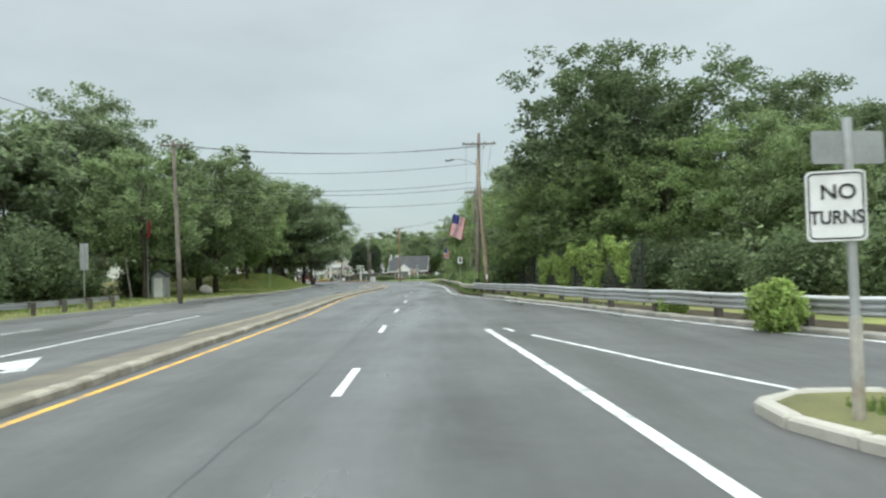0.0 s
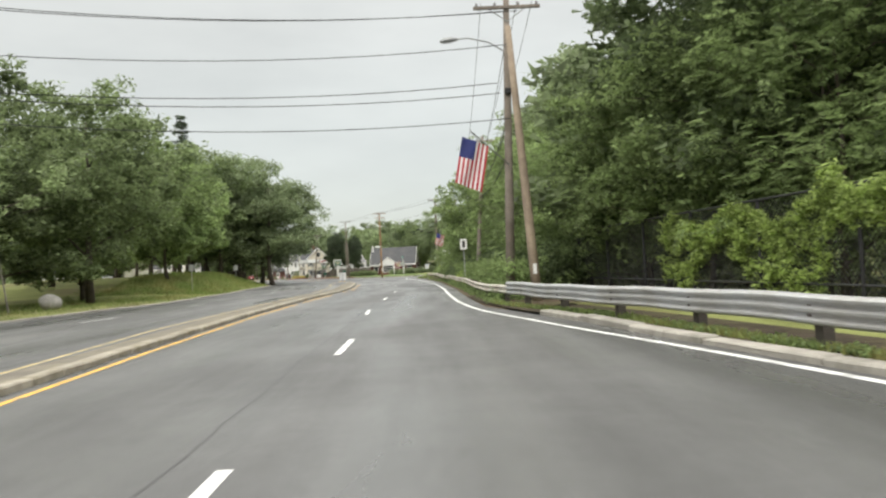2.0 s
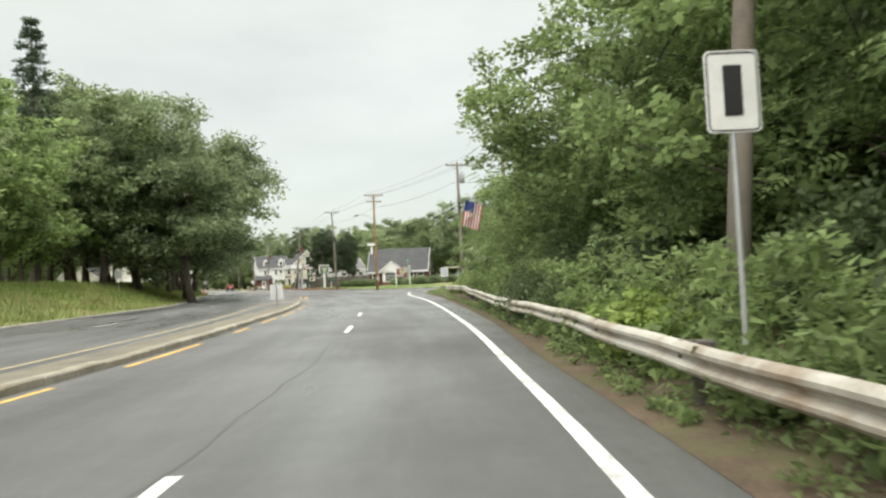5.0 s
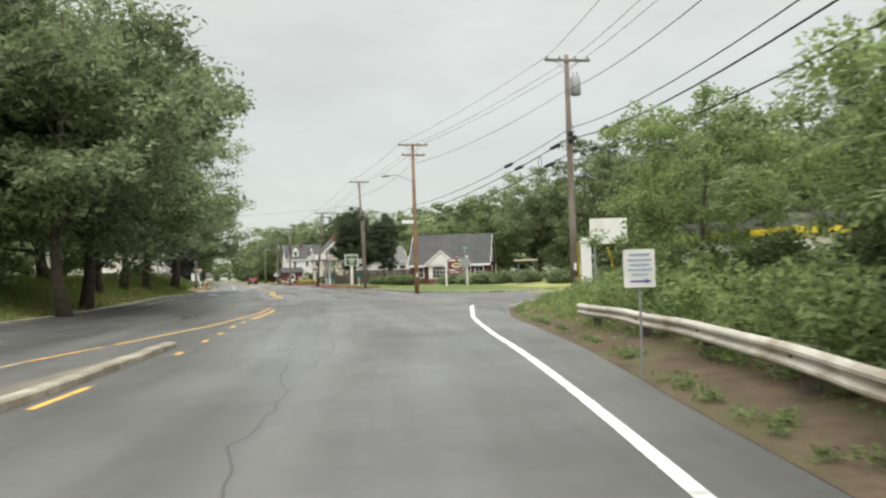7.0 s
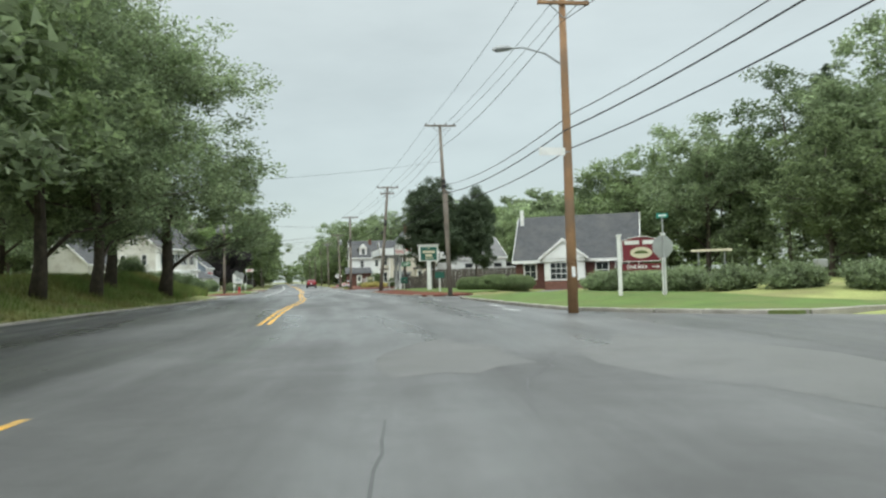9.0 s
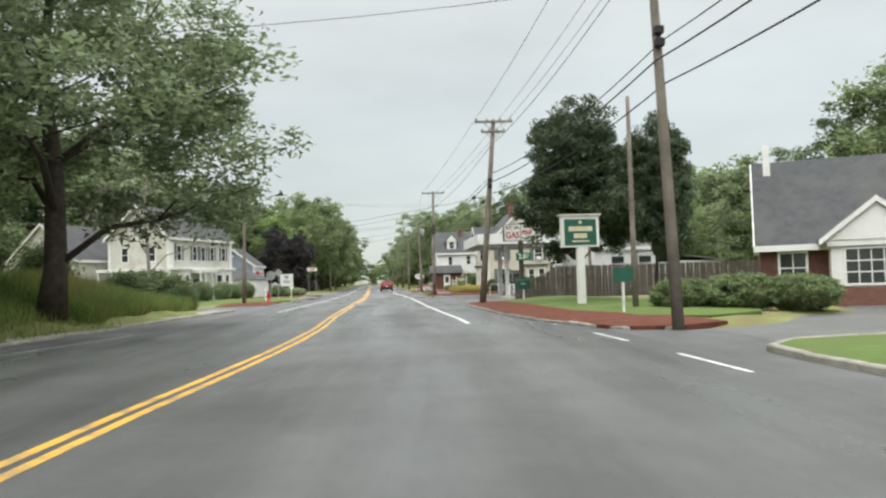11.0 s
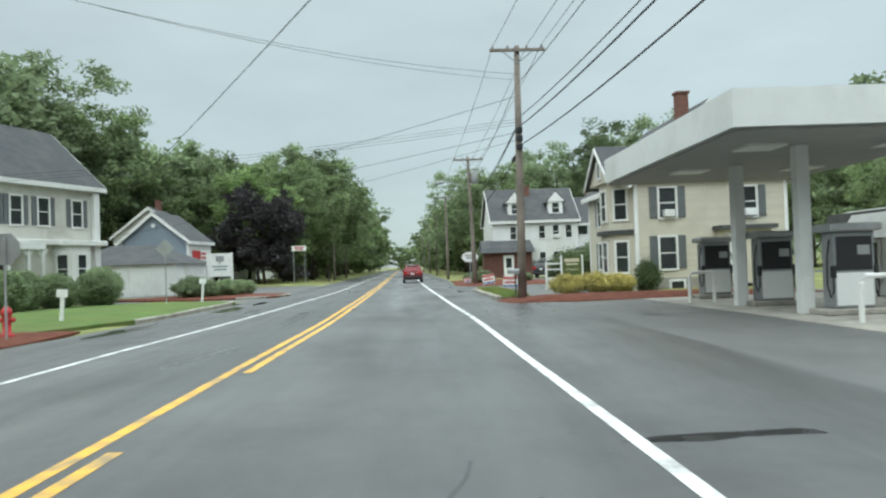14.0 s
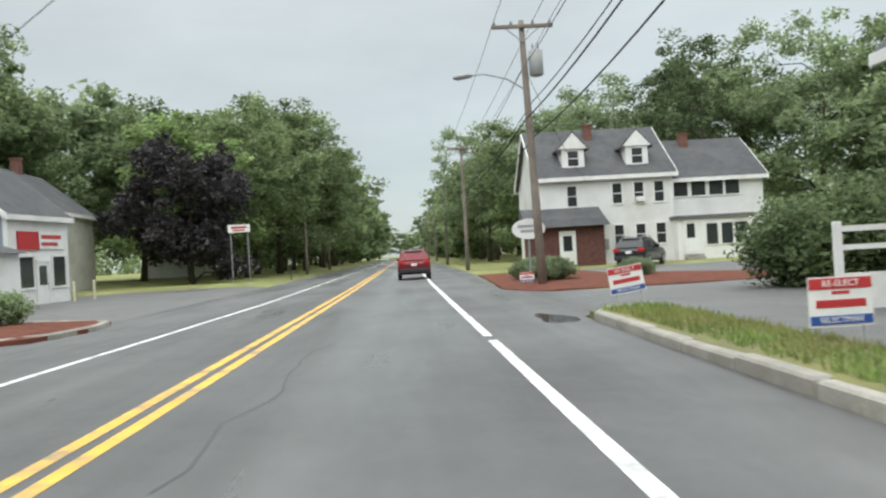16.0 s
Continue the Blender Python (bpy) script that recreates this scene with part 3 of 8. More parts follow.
def strip_xy(name, pts, width, mat, label, z=0.004):
    """A painted strip along places in the plan."""
    m = Mesh()
    P = [Vector((p[0], p[1])) for p in pts]
    vs, fs = [], []
    for k, p in enumerate(P):
        t = (P[min(k + 1, len(P) - 1)] - P[max(k - 1, 0)]).normalized()
        nrm = Vector((t.y, -t.x)) * width / 2
        vs += [(p.x - nrm.x, p.y - nrm.y, z), (p.x + nrm.x, p.y + nrm.y, z)]
        if k:
            fs.append((2 * k - 2, 2 * k - 1, 2 * k + 1, 2 * k))
    m.add(vs, fs)
    return tagged(part(name, m, mat), label, kind="structure")


YEL = [(-60, -4.8), (8.7, -4.87), (19, -5.0), (32, -5.2), (45, -5.9), (58, -6.35), (73, -6.3), (90, -5.5), (105, -5.2), (113, -4.8), (123, -4.6), (138, -4.6), (147, -3.95), (158, -3.85), (175, -3.8), (190, -3.6), (206, -2.95), (238, -2.92), (260, -2.65), (285, -2.5), (640, -2.5)]
ribbon("yellow_line", [p for p in YEL if p[0] <= 123], 0.13, PAINT_Y, "worn yellow edge line beside the kerb", gaps=((67, 69), (79, 84), (87, 90), (95, 99), (101, 104), (107.5, 109), (114, 117), (119, 121)))
YEL2 = [(124, -4.5), (138, -4.6), (147, -3.95), (158, -3.75), (170, -3.45), (188, -3.4), (206, -2.95), (238, -2.92), (260, -2.65), (285, -2.5), (640, -2.5)]
ribbon("yellow_line", [(s, d - 0.14) for s, d in YEL2], 0.15, PAINT_Y, "yellow centre line", gaps=((100, 170.4),))
ribbon("yellow_line", [(s, d + 0.14) for s, d in YEL2], 0.15, PAINT_Y, "worn yellow centre line", gaps=((123, 128), (128.5, 131.3), (131.9, 134.2), (134.7, 137.2), (137.8, 139.6), (140.2, 142), (150.5, 170.8), (231, 236)))
ribbon("yellow_line", [(22, -7.2), (31, -7.2), (43, -7.6), (53, -8.4), (70, -8.6), (90, -8.2), (110, -7.9), (122, -7.8), (128, -7.5)], 0.12, PAINT_YW, "faded yellow line of the far lanes")
ribbon("yellow_line", [(127.6, -7.5), (134, -6.25), (139, -5.25), (147, -4.3), (153, -4.0)], 0.14, PAINT_Y, "yellow centre line", gaps=((131, 131.8),))
# lane dashes
for s0 in (10.1, 21.0, 32.1, 43.0, 55.1, 66.5, 78.0, 96.0, 105.2):
    ribbon("lane_dash", [(s0, table(s0, [(0, -1.25), (14, -1.35), (28, -1.6), (46, -1.65), (58, -2.15), (75, -2.0), (99, -1.85), (110, -1.6)])), (s0 + 3.0, table(s0 + 3, [(0, -1.25), (14, -1.35), (28, -1.6), (46, -1.65), (58, -2.15), (75, -2.0), (99, -1.85), (110, -1.6)]))], 0.14, PAINT_W, "white lane dash")
for s0 in (-2, 10, 24.5, 36, 48, 60, 72, 84, 96, 108, 120, 132):
    ribbon("lane_dash", [(s0, -13.6 - 0.012 * s0 if s0 < 50 else table(s0, [(50, -14.2), (80, -12.8), (120, -12.2), (140, -10.5)])), (s0 + 3.0, -13.6 - 0.012 * s0 if s0 < 50 else table(s0 + 3, [(50, -14.2), (80, -12.8), (120, -12.2), (140, -10.5)]))], 0.12, PAINT_W, "white lane dash")
ribbon("turn_lane_line", [(-20, -9.5), (17, -9.6), (34, -10.3)], 0.13, PAINT_W, "white turn lane line")
ribbon("lane_line", [(-20, 2.9), (7.4, 2.02), (11.8, 1.84), (21.2, 1.45)], 0.17, PAINT_W, "white lane line running to the slip lane")
ribbon("lane_line", [(-8, 8), (8.2, 4.84), (12.1, 3.8), (18.9, 2.39)], 0.12, PAINT_W, "white slip lane line")
ribbon("lane_dash", [(20.2, 2.1), (21.4, 1.95)], 0.12, PAINT_W, "worn white dash")
ribbon("edge_line", [(-60, 9.3), (10, 9.3), (15, 8.75), (17.3, 7.96), (26, 6.5), (32, 5.8), (39.8, 4.45), (46, 3.2), (53.5, 1.84), (56, 1.6), (61, 1.32), (72, 1.2), (87, 1.28), (101, 1.6), (106, 1.8), (112, 2.1), (118, 2.47), (125, 2.88), (130, 3.15), (134, 3.5), (137.7, 3.95), (145.7, 5.5), (146.6, 5.8)], 0.16, PAINT_W, "white edge line")
ribbon("edge_line", [(189.8, 5.4), (203, 4.9)], 0.11, PAINT_W, "worn white edge line", gaps=((193, 196), (199, 203)))
ribbon("edge_line", [(205, 2.3), (208, 2.34), (213, 2.26), (226, 1.89), (238, 1.6), (252, 1.36), (262, 1.27), (275, 1.15), (290, 1.05), (640, 1.0)], 0.15, PAINT_W, "white edge line", gaps=((227.9, 228.5), (244.0, 244.3), (221.4, 221.9), (224.2, 224.7), (226.0, 226.4), (248.6, 249.0), (250.2, 250.6), (251.8, 252.1), (247, 247.6), (265, 265.8)))
ribbon("edge_dash", [(173.5, 6.2), (175.6, 5.95)], 0.16, PAINT_W, "white dash")
ribbon("edge_dash", [(177.6, 6.55), (180.3, 6.4)], 0.12, PAINT_W, "white dash")
ribbon("edge_line", [(166, -12.6), (190, -11.8), (205, -9.2)], 0.1, PAINT_W, "thin worn white edge line", gaps=((173, 178), (184, 186)))
ribbon("edge_line", [(222, -6.7), (240, -6.4), (253, -5.75), (268, -5.25), (280, -4.95), (640, -4.95)], 0.13, PAINT_W, "white edge line of the far lane")
# arrow painted in the far turn lane
am = Mesh()
am.add([tuple(R(s, d, 0.005)) for s, d in ((8.0, -8.2), (14.5, -8.2), (14.5, -7.95), (8.0, -7.95))], [(0, 1, 2, 3)])
am.add([tuple(R(s, d, 0.005)) for s, d in ((16.8, -8.5), (14.2, -7.5), (13.6, -8.1), (12.2, -7.7), (12.6, -8.9), (14.2, -9.3))], [(0, 1, 2, 3, 4, 5)])
tagged(part("turn_arrow", am, PAINT_W), "white turn arrow painted on the far lane", kind="structure")

# cracks, tar seams, puddles and covers
rnd = random.Random(7)


def crack(s0, d0, s1, d1, w=0.032, wob=0.12):
    n = max(4, int(abs(s1 - s0) + abs(d1 - d0)) * 2)
    pts = []
    off = 0.0
    for k in range(n + 1):
        off = off * 0.7 + rnd.uniform(-wob, wob)
        u = k / n
        ds, dd = s1 - s0, d1 - d0
        L = math.hypot(ds, dd)
        pts.append(R(s0 + ds * u - dd / L * off, d0 + dd * u + ds / L * off))
    strip_xy("road_crack", pts, w, CRACK, "dark tar-filled road crack", 0.003)


crack(2, -1.9, 62, -2.3, 0.028, 0.025)
crack(62, -2.3, 95, -1.9, 0.03, 0.04)
crack(18, 2.0, 22, -3.0, 0.05)
for a in ((108, -1.0, 125, -1.6), (124, -1.2, 131, -0.9), (133, -1.5, 141, -1.1), (148, -0.3, 152, -0.1), (147, 0.4, 148, 2.4), (152, 1.4, 158, 3.0), (160, -2, 166, 0), (163, 1.5, 170, 0.2), (214, -1.4, 222, -1.3), (221, -2.0, 227, -1.7), (225, 0.2, 230, 0.4), (238, -1.2, 243, -1.5), (247, -1.6, 251, -1.2), (258, -1.6, 266, -1.4), (207, -4, 209, -7), (216, -5, 217, -8), (230, -8, 236, -7), (245, -8.4, 256, -7.2), (262, -8.4, 266, -6.8), (280, -12, 285, -17), (290, -12, 288, -20)):
    crack(*a)


def patch(s, d, ls, ld, mat, label, z=0.0025, name="road_patch", n=14, rough=0.25):
    pts = []
    for k in range(n):
        a = 2 * math.pi * k / n
        q = 1 + rnd.uniform(-rough, rough)
        pts.append(tuple(R(s + math.sin(a) * ls / 2 * q, d + math.cos(a) * ld / 2 * q, z)))
    m = Mesh()
    m.add(pts, [tuple(range(n))])
    return tagged(part(name, m, mat), label, kind="structure")


patch(219, -2.1, 1.5, 0.7, CRACK, "dark sunken manhole cover", name="manhole_cover", rough=0.03)
patch(253, -2.5, 1.6, 0.4, CRACK, "dark pothole on the centre line")
patch(245, 6.4, 1.2, 0.6, CRACK, "round tank cover", name="tank_cover", rough=0.02)
patch(224.6, 3.1, 0.4, 3.0, CRACK, "dark broken asphalt seam before the forecourt", rough=0.45)
patch(226.2, 4.3, 0.22, 2.0, CRACK, "dark broken asphalt seam before the forecourt", rough=0.45)
patch(226.4, 5.2, 1.0, 4.4, PUDDLE, "dark shallow puddle at the forecourt mouth", name="puddle", n=28, rough=0.16)
patch(230.5, 2.6, 0.3, 1.6, PUDDLE, "thin puddle beside the edge line", name="puddle", rough=0.4)
patch(256.5, -7.9, 5.5, 0.8, PUDDLE, "puddle along the far gutter", name="puddle", rough=0.35)
patch(246.5, -8.6, 5.0, 0.7, PUDDLE, "puddle along the far gutter", name="puddle", rough=0.35)
patch(262, -7.6, 4.0, 0.5, PUDDLE, "puddle along the far gutter", name="puddle", rough=0.35)
patch(268, 2.8, 2.2, 0.7, PUDDLE, "puddle along the gutter", name="puddle", rough=0.3)
for s, d, a, b in ((156, 5.5, 9, 4), (158, 1.0, 6, 2.5), (40, -12, 26, 3)):
    patch(s, d, a, b, ASPHALT_OLD, "paler asphalt repair patch")


def kerb(name, pts, w, h, mat, label, piece=1.8, z=0.0, cap=300):
    """A line of kerb stones along plan places, each stone an object."""
    top = thing(name, label, "kerb", kind="structure")
    P = [Vector((p[0], p[1])) for p in pts]
    acc = [0.0]
    for a, b in zip(P, P[1:]):
        acc.append(acc[-1] + (b - a).length)
    xs, ys = [p.x for p in P], [p.y for p in P]
    n = max(1, int(acc[-1] / piece))
    L = acc[-1] / n
    st = Mesh()
    st.box(-w / 2, w / 2, 0.012, L - 0.012, -0.15, h, bev=0.03)
    me = st.data("kerb_stone", mat)
    for k in range(n):
        a = Vector((np.interp(k * L, acc, xs), np.interp(k * L, acc, ys)))
        b = Vector((np.interp((k + 1) * L, acc, xs), np.interp((k + 1) * L, acc, ys)))
        o = new("kerb_stone", me)
        o.parent = top
        o.matrix_basis = pose(a.x + rnd.uniform(-0.015, 0.015), a.y, z + rnd.uniform(-0.015, 0.01), rnd.uniform(-0.6, 0.6), rnd.uniform(-2, 2), math.degrees(math.atan2(-(b - a).x, (b - a).y)) + rnd.uniform(-0.6, 0.6))
    return top


MED_R = [(-14, -5.35), (9, -5.35), (16, -5.5), (24, -5.65), (36, -5.95), (45, -6.35), (58, -6.75), (73, -6.75), (90, -5.95), (105, -5.7), (113, -5.3), (122, -5.05), (130, -5.0)]


def along(rows, step=1.0):
    a, b = rows[0][0], rows[-1][0]
    n = max(2, int((b - a) / step))
    return [R(a + (b - a) * k / n, table(a + (b - a) * k / n, rows)) for k in range(n + 1)]


kerb("median_kerb", along(MED_R), 0.3, 0.14, GRANITE, "weathered tan kerb stones edging the median", 1.1)
med = Mesh()
MED_L = [(-14, -6.6), (24, -6.9), (43, -7.35), (58, -8.15), (73, -8.2), (90, -7.5), (105, -7.2), (118, -6.6), (130, -5.3)]
vs, fs = [], []
for k in range(91):
    s = -14 + 144 * k / 90
    vs += [tuple(R(s, table(s, MED_L), 0.01)), tuple(R(s, table(s, MED_L) + 0.25, 0.08)), tuple(R(s, table(s, MED_R) - 0.1, 0.11))]
    if k:
        fs += [(3 * k - 3, 3 * k - 2, 3 * k + 1, 3 * k), (3 * k - 2, 3 * k - 1, 3 * k + 2, 3 * k + 1)]
med.add(vs, fs)
tagged(part("median", med, material("dirty_median_asphalt", (0.15, 0.135, 0.11), 0.9, var=0.3, scale=1.2, fine=30, bump=0.6, dirt=(0.2, 0.18, 0.13), dirt_scale=0.8)), "dirty raised median strip", kind="structure")
kerb("verge_kerb", along([(141.5, 6.35), (142.5, 6.65), (146, 8.1), (150, 11.8), (151, 16)], 0.5), 0.16, 0.13, CONCRETE, "pale kerb stones along the weedy corner", 1.2)
kerb("side_kerb", along([(60, -19.2), (80, -17.1), (118, -17.1), (140, -15.0), (172, -14.3), (190, -13.5), (210, -11.1), (226, -10.2)]), 0.25, 0.1, CONCRETE, "low worn kerb along the far grass bank", 2.4)


def island(name, outline, z, mat, label, rise=0.0):
    m = Mesh()
    c = sum((Vector(p[:2]) for p in outline), Vector((0, 0))) / len(outline)
    n = len(outline)
    rings, hs = [1.0, 0.9, 0.6, 0.25], [z - 0.02, z + 0.03, z + 0.03 + rise * 0.7, z + 0.03 + rise]
    loops = [[(c.x + (p[0] - c.x) * k, c.y + (p[1] - c.y) * k, h) for p in outline] for k, h in zip(rings, hs)]
    loops.insert(0, [(p[0], p[1], -0.15) for p in outline])
    m.loft(loops, caps=True)
    return tagged(part(name, m, mat, smooth=False), label, kind="structure")


# lawn before the brick house
LAWN1 = [R(165.5, 16), R(165.2, 12.3), R(168.5, 9.4), R(172, 7.75), (R(176, 7.4)), R(180, 7.25), R(186, 7.15), R(191, 6.95), R(193, 7.1), R(193.9, 7.9), R(194.3, 10), R(194.5, 14.6), R(190.5, 18), R(178, 19), R(170, 22)]
island("lawn", LAWN1, 0.13, LAWN, "mown lawn with a pale kerb before the brick house", 0.25)
kerb("lawn_kerb", [LAWN1[i] for i in range(0, 12)], 0.18, 0.15, CONCRETE, "pale weathered kerb round the lawn", 1.6)
# mulch island and lawn at the filling station entrance
ISL = [R(198.9, 7.6), R(199.2, 6.4), R(200.4, 5.7), R(204.5, 5.0), R(208.5, 4.5), R(214, 4.4), R(220, 4.3), R(223.6, 4.3), R(225.2, 4.55), R(226.2, 5.5), R(226.6, 7.2), R(226.4, 9.0), R(222, 9), R(212, 9), R(204, 9.2), R(200, 9.4)]
island("mulch_bed", ISL, 0.13, MULCH, "red bark mulch bed beside the road", 0.1)
kerb("mulch_kerb", [ISL[i] for i in range(0, 11)], 0.16, 0.1, CONCRETE, "pale kerb along the red mulch", 1.6)
LAWN2 = [R(201.5, 9.6), R(203, 8.0), R(206, 6.6), R(209, 6.0), R(215, 6.05), R(221, 6.2), R(224.6, 6.5), R(226.0, 7.6), R(230.2, 9.6), R(230.3, 12.0), R(208, 14.5), R(203, 12)]
island("lawn", LAWN2, 0.22, LAWN, "bright mown lawn beside the board fence", 0.05)
# beds on the right before the houses
BED = [R(253.4, 4.6), R(253.2, 3.6), R(255, 3.25), R(256.6, 3.6), R(256.6, 5.0), R(255.2, 7.2), R(255.2, 9.4), R(254.8, 16), R(252.8, 16), R(252.9, 8)]
island("mulch_bed", BED, 0.03, MULCH, "red bark mulch round the utility pole", 0.16)
VERGE1 = [R(256.4, 3.5), R(262, 3.45), R(268, 3.5), R(268.6, 4.2), R(267.5, 4.9), R(257, 5.0)]
island("grass_verge", VERGE1, 0.12, GRASS, "dry grass verge with a concrete kerb", 0.02)
kerb("verge_kerb", [VERGE1[0], VERGE1[1], VERGE1[2], VERGE1[3], VERGE1[4]], 0.22, 0.16, CONCRETE, "yellowish concrete kerb round the verge", 1.5)
BED2 = [R(277.5, 4.0), R(280, 3.3), R(290, 3.8), R(297, 4.0), R(297, 9), R(284, 9.2), R(279, 14), R(277, 15)]
island("mulch_bed", BED2, 0.04, MULCH, "red mulch bed before the white house", 0.12)
# left side
BEDL1 = [R(237.5, -9.9), R(243, -9.7), R(246.5, -9.9), R(247, -11.5), R(244, -14.5), R(239, -15)]
island("mulch_bed", BEDL1, 0.05, MULCH, "red mulch round the utility pole", 0.12)
LAWNL = [R(239, -14.5), R(246.5, -10.6), R(250, -9.5), R(256, -9.1), R(262.5, -8.9), R(264.5, -10), R(266.5, -19), R(258, -24), R(240, -24)]
island("lawn", LAWNL, 0.13, LAWN, "green lawn before the pale house", 0.12)
kerb("lawn_kerb", [LAWNL[i] for i in (2, 3, 4, 5)], 0.2, 0.13, CONCRETE, "worn concrete kerb along the lawn", 1.8)
BEDL2 = [R(268.5, -10.2), R(269.5, -8.0), R(271.5, -7.6), R(274, -8.0), R(275, -10.5), R(276.5, -16), R(273, -19), R(269, -14)]
island("mulch_bed", BEDL2, 0.12, MULCH, "red mulch bed with a pale kerb", 0.05)
kerb("bed_kerb", [BEDL2[i] for i in (0, 1, 2, 3, 4)], 0.16, 0.14, CONCRETE, "pale kerb round the mulch bed", 1.4)
WALKL = [R(196, -12.7), R(214, -11.2), R(228, -10.3), R(229, -12.4), R(214, -13.2), R(196, -14.6)]
slab_at("pavement", WALKL, 0.06, CONCRETE, "tan worn pavement beside the bank")
EARTH = material("bare_earth", (0.055, 0.044, 0.033), 0.95, var=0.35, scale=1.2, fine=20, bump=0.9, dirt=(0.1, 0.09, 0.05), dirt_scale=1.0, spec=0.15)
ribbon("bare_earth", [(11, 11.0), (15, 10.1), (21, 8.9), (26, 8.05), (32, 7.2), (40, 5.8), (48, 4.75), (53, 3.75), (58, 3.2), (64, 3.0)], 2.2, EARTH, "bare brown earth under the guardrail", z=0.075)
# traffic island
TI = [R(8.2, 3.5), R(8.7, 3.85), R(8.75, 4.55), R(8.1, 6.25), R(4, 8.6), R(-2, 9.2), R(-2, 6.7), R(5.2, 3.95), R(7.2, 3.4)]
island("traffic_island", TI, 0.12, GRASS, "dry grass traffic island with a pale kerb", 0.02)
kerb("island_kerb", TI[:] + [TI[0]], 0.2, 0.14, material("pale_concrete", (0.45, 0.43, 0.38), 0.85, var=0.15, scale=2, fine=40, bump=0.3, dirt=(0.4, 0.38, 0.33)), "pale concrete kerb round the traffic island", 0.9)
# low concrete wall under the near rail
kerb("rail_wall", along([(12, 9.6), (15, 9.0), (21, 7.9), (26, 7.1), (32, 6.3), (40, 4.85), (46, 4.1), (50.5, 3.35)]), 0.35, 0.13, CONCRETE, "stained low concrete wall under the guardrail", 3.0)
vg = Mesh()
for a, b in ((53, 141),):
    vs, fs = [], []
    for k in range(60):
        s = a + (b - a) * k / 59
        e_ = table(s, RIGHT_EDGE)
        vs += [tuple(R(s, e_ - 0.02, 0.006)), tuple(R(s, e_ + 0.35, 0.02 + 0.02 * math.sin(k * 1.7))), tuple(R(s, e_ + 1.0, 0.10 + 0.03 * math.sin(k * 2.3))), tuple(R(s, e_ + 2.6, 0.16 if s < 124 else 0.4))]
        if k:
            for c in range(3):
                fs.append((4 * k - 4 + c, 4 * k - 3 + c, 4 * k + 1 + c, 4 * k + c))
    vg.add(vs, fs)
tagged(part("verge", vg, SOIL), "bare brown soil verge with leaf litter", kind="structure")

# ---------------- trees and shrubs ----------------


def leaf_mesh(name, centers, rad, per, size, mat, seed, flat=0.6, aspect=0.62, sides=3):
    """Many small leaves scattered round the given centres."""
    g = np.random.default_rng(seed)
    n = len(centers) * per
    c = np.repeat(np.asarray(centers, float), per, axis=0)
    r = np.repeat(np.broadcast_to(np.asarray(rad, float), (len(centers),)), per)
    off = g.normal(0, 1, (n, 3))
    off /= np.linalg.norm(off, axis=1)[:, None]
    off *= (g.random(n) ** 0.55 * r)[:, None]
    off[:, 2] *= flat
    p = c + off
    u = g.normal(0, 1, (n, 3))
    u[:, 2] *= 0.5
    u /= np.linalg.norm(u, axis=1)[:, None]
    w = np.cross(u, g.normal(0, 1, (n, 3)) + np.array([0, 0, 0.8]))
    w /= np.linalg.norm(w, axis=1)[:, None]
    sz = size * g.uniform(0.6, 1.35, n)
    u, w = u * sz[:, None], w * (sz * aspect)[:, None]
    if sides == 3:
        v = np.stack([p - u * 0.45 + w * 0.5, p + u * 0.72, p - u * 0.45 - w * 0.5], 1).reshape(-1, 3)
    else:
        v = np.stack([p - u * 0.5, p + w * 0.5, p + u * 0.62, p - w * 0.5], 1).reshape(-1, 3)
    me = bpy.data.meshes.new(name)
    me.vertices.add(sides * n)
    me.vertices.foreach_set("co", v.ravel())
    me.loops.add(sides * n)
    me.loops.foreach_set("vertex_index", np.arange(sides * n))
    me.polygons.add(n)
    me.polygons.foreach_set("loop_start", np.arange(0, sides * n, sides))
    me.polygons.foreach_set("loop_total", np.full(n, sides))
    me.materials.append(mat)
    me.update(calc_edges=True)
    return me


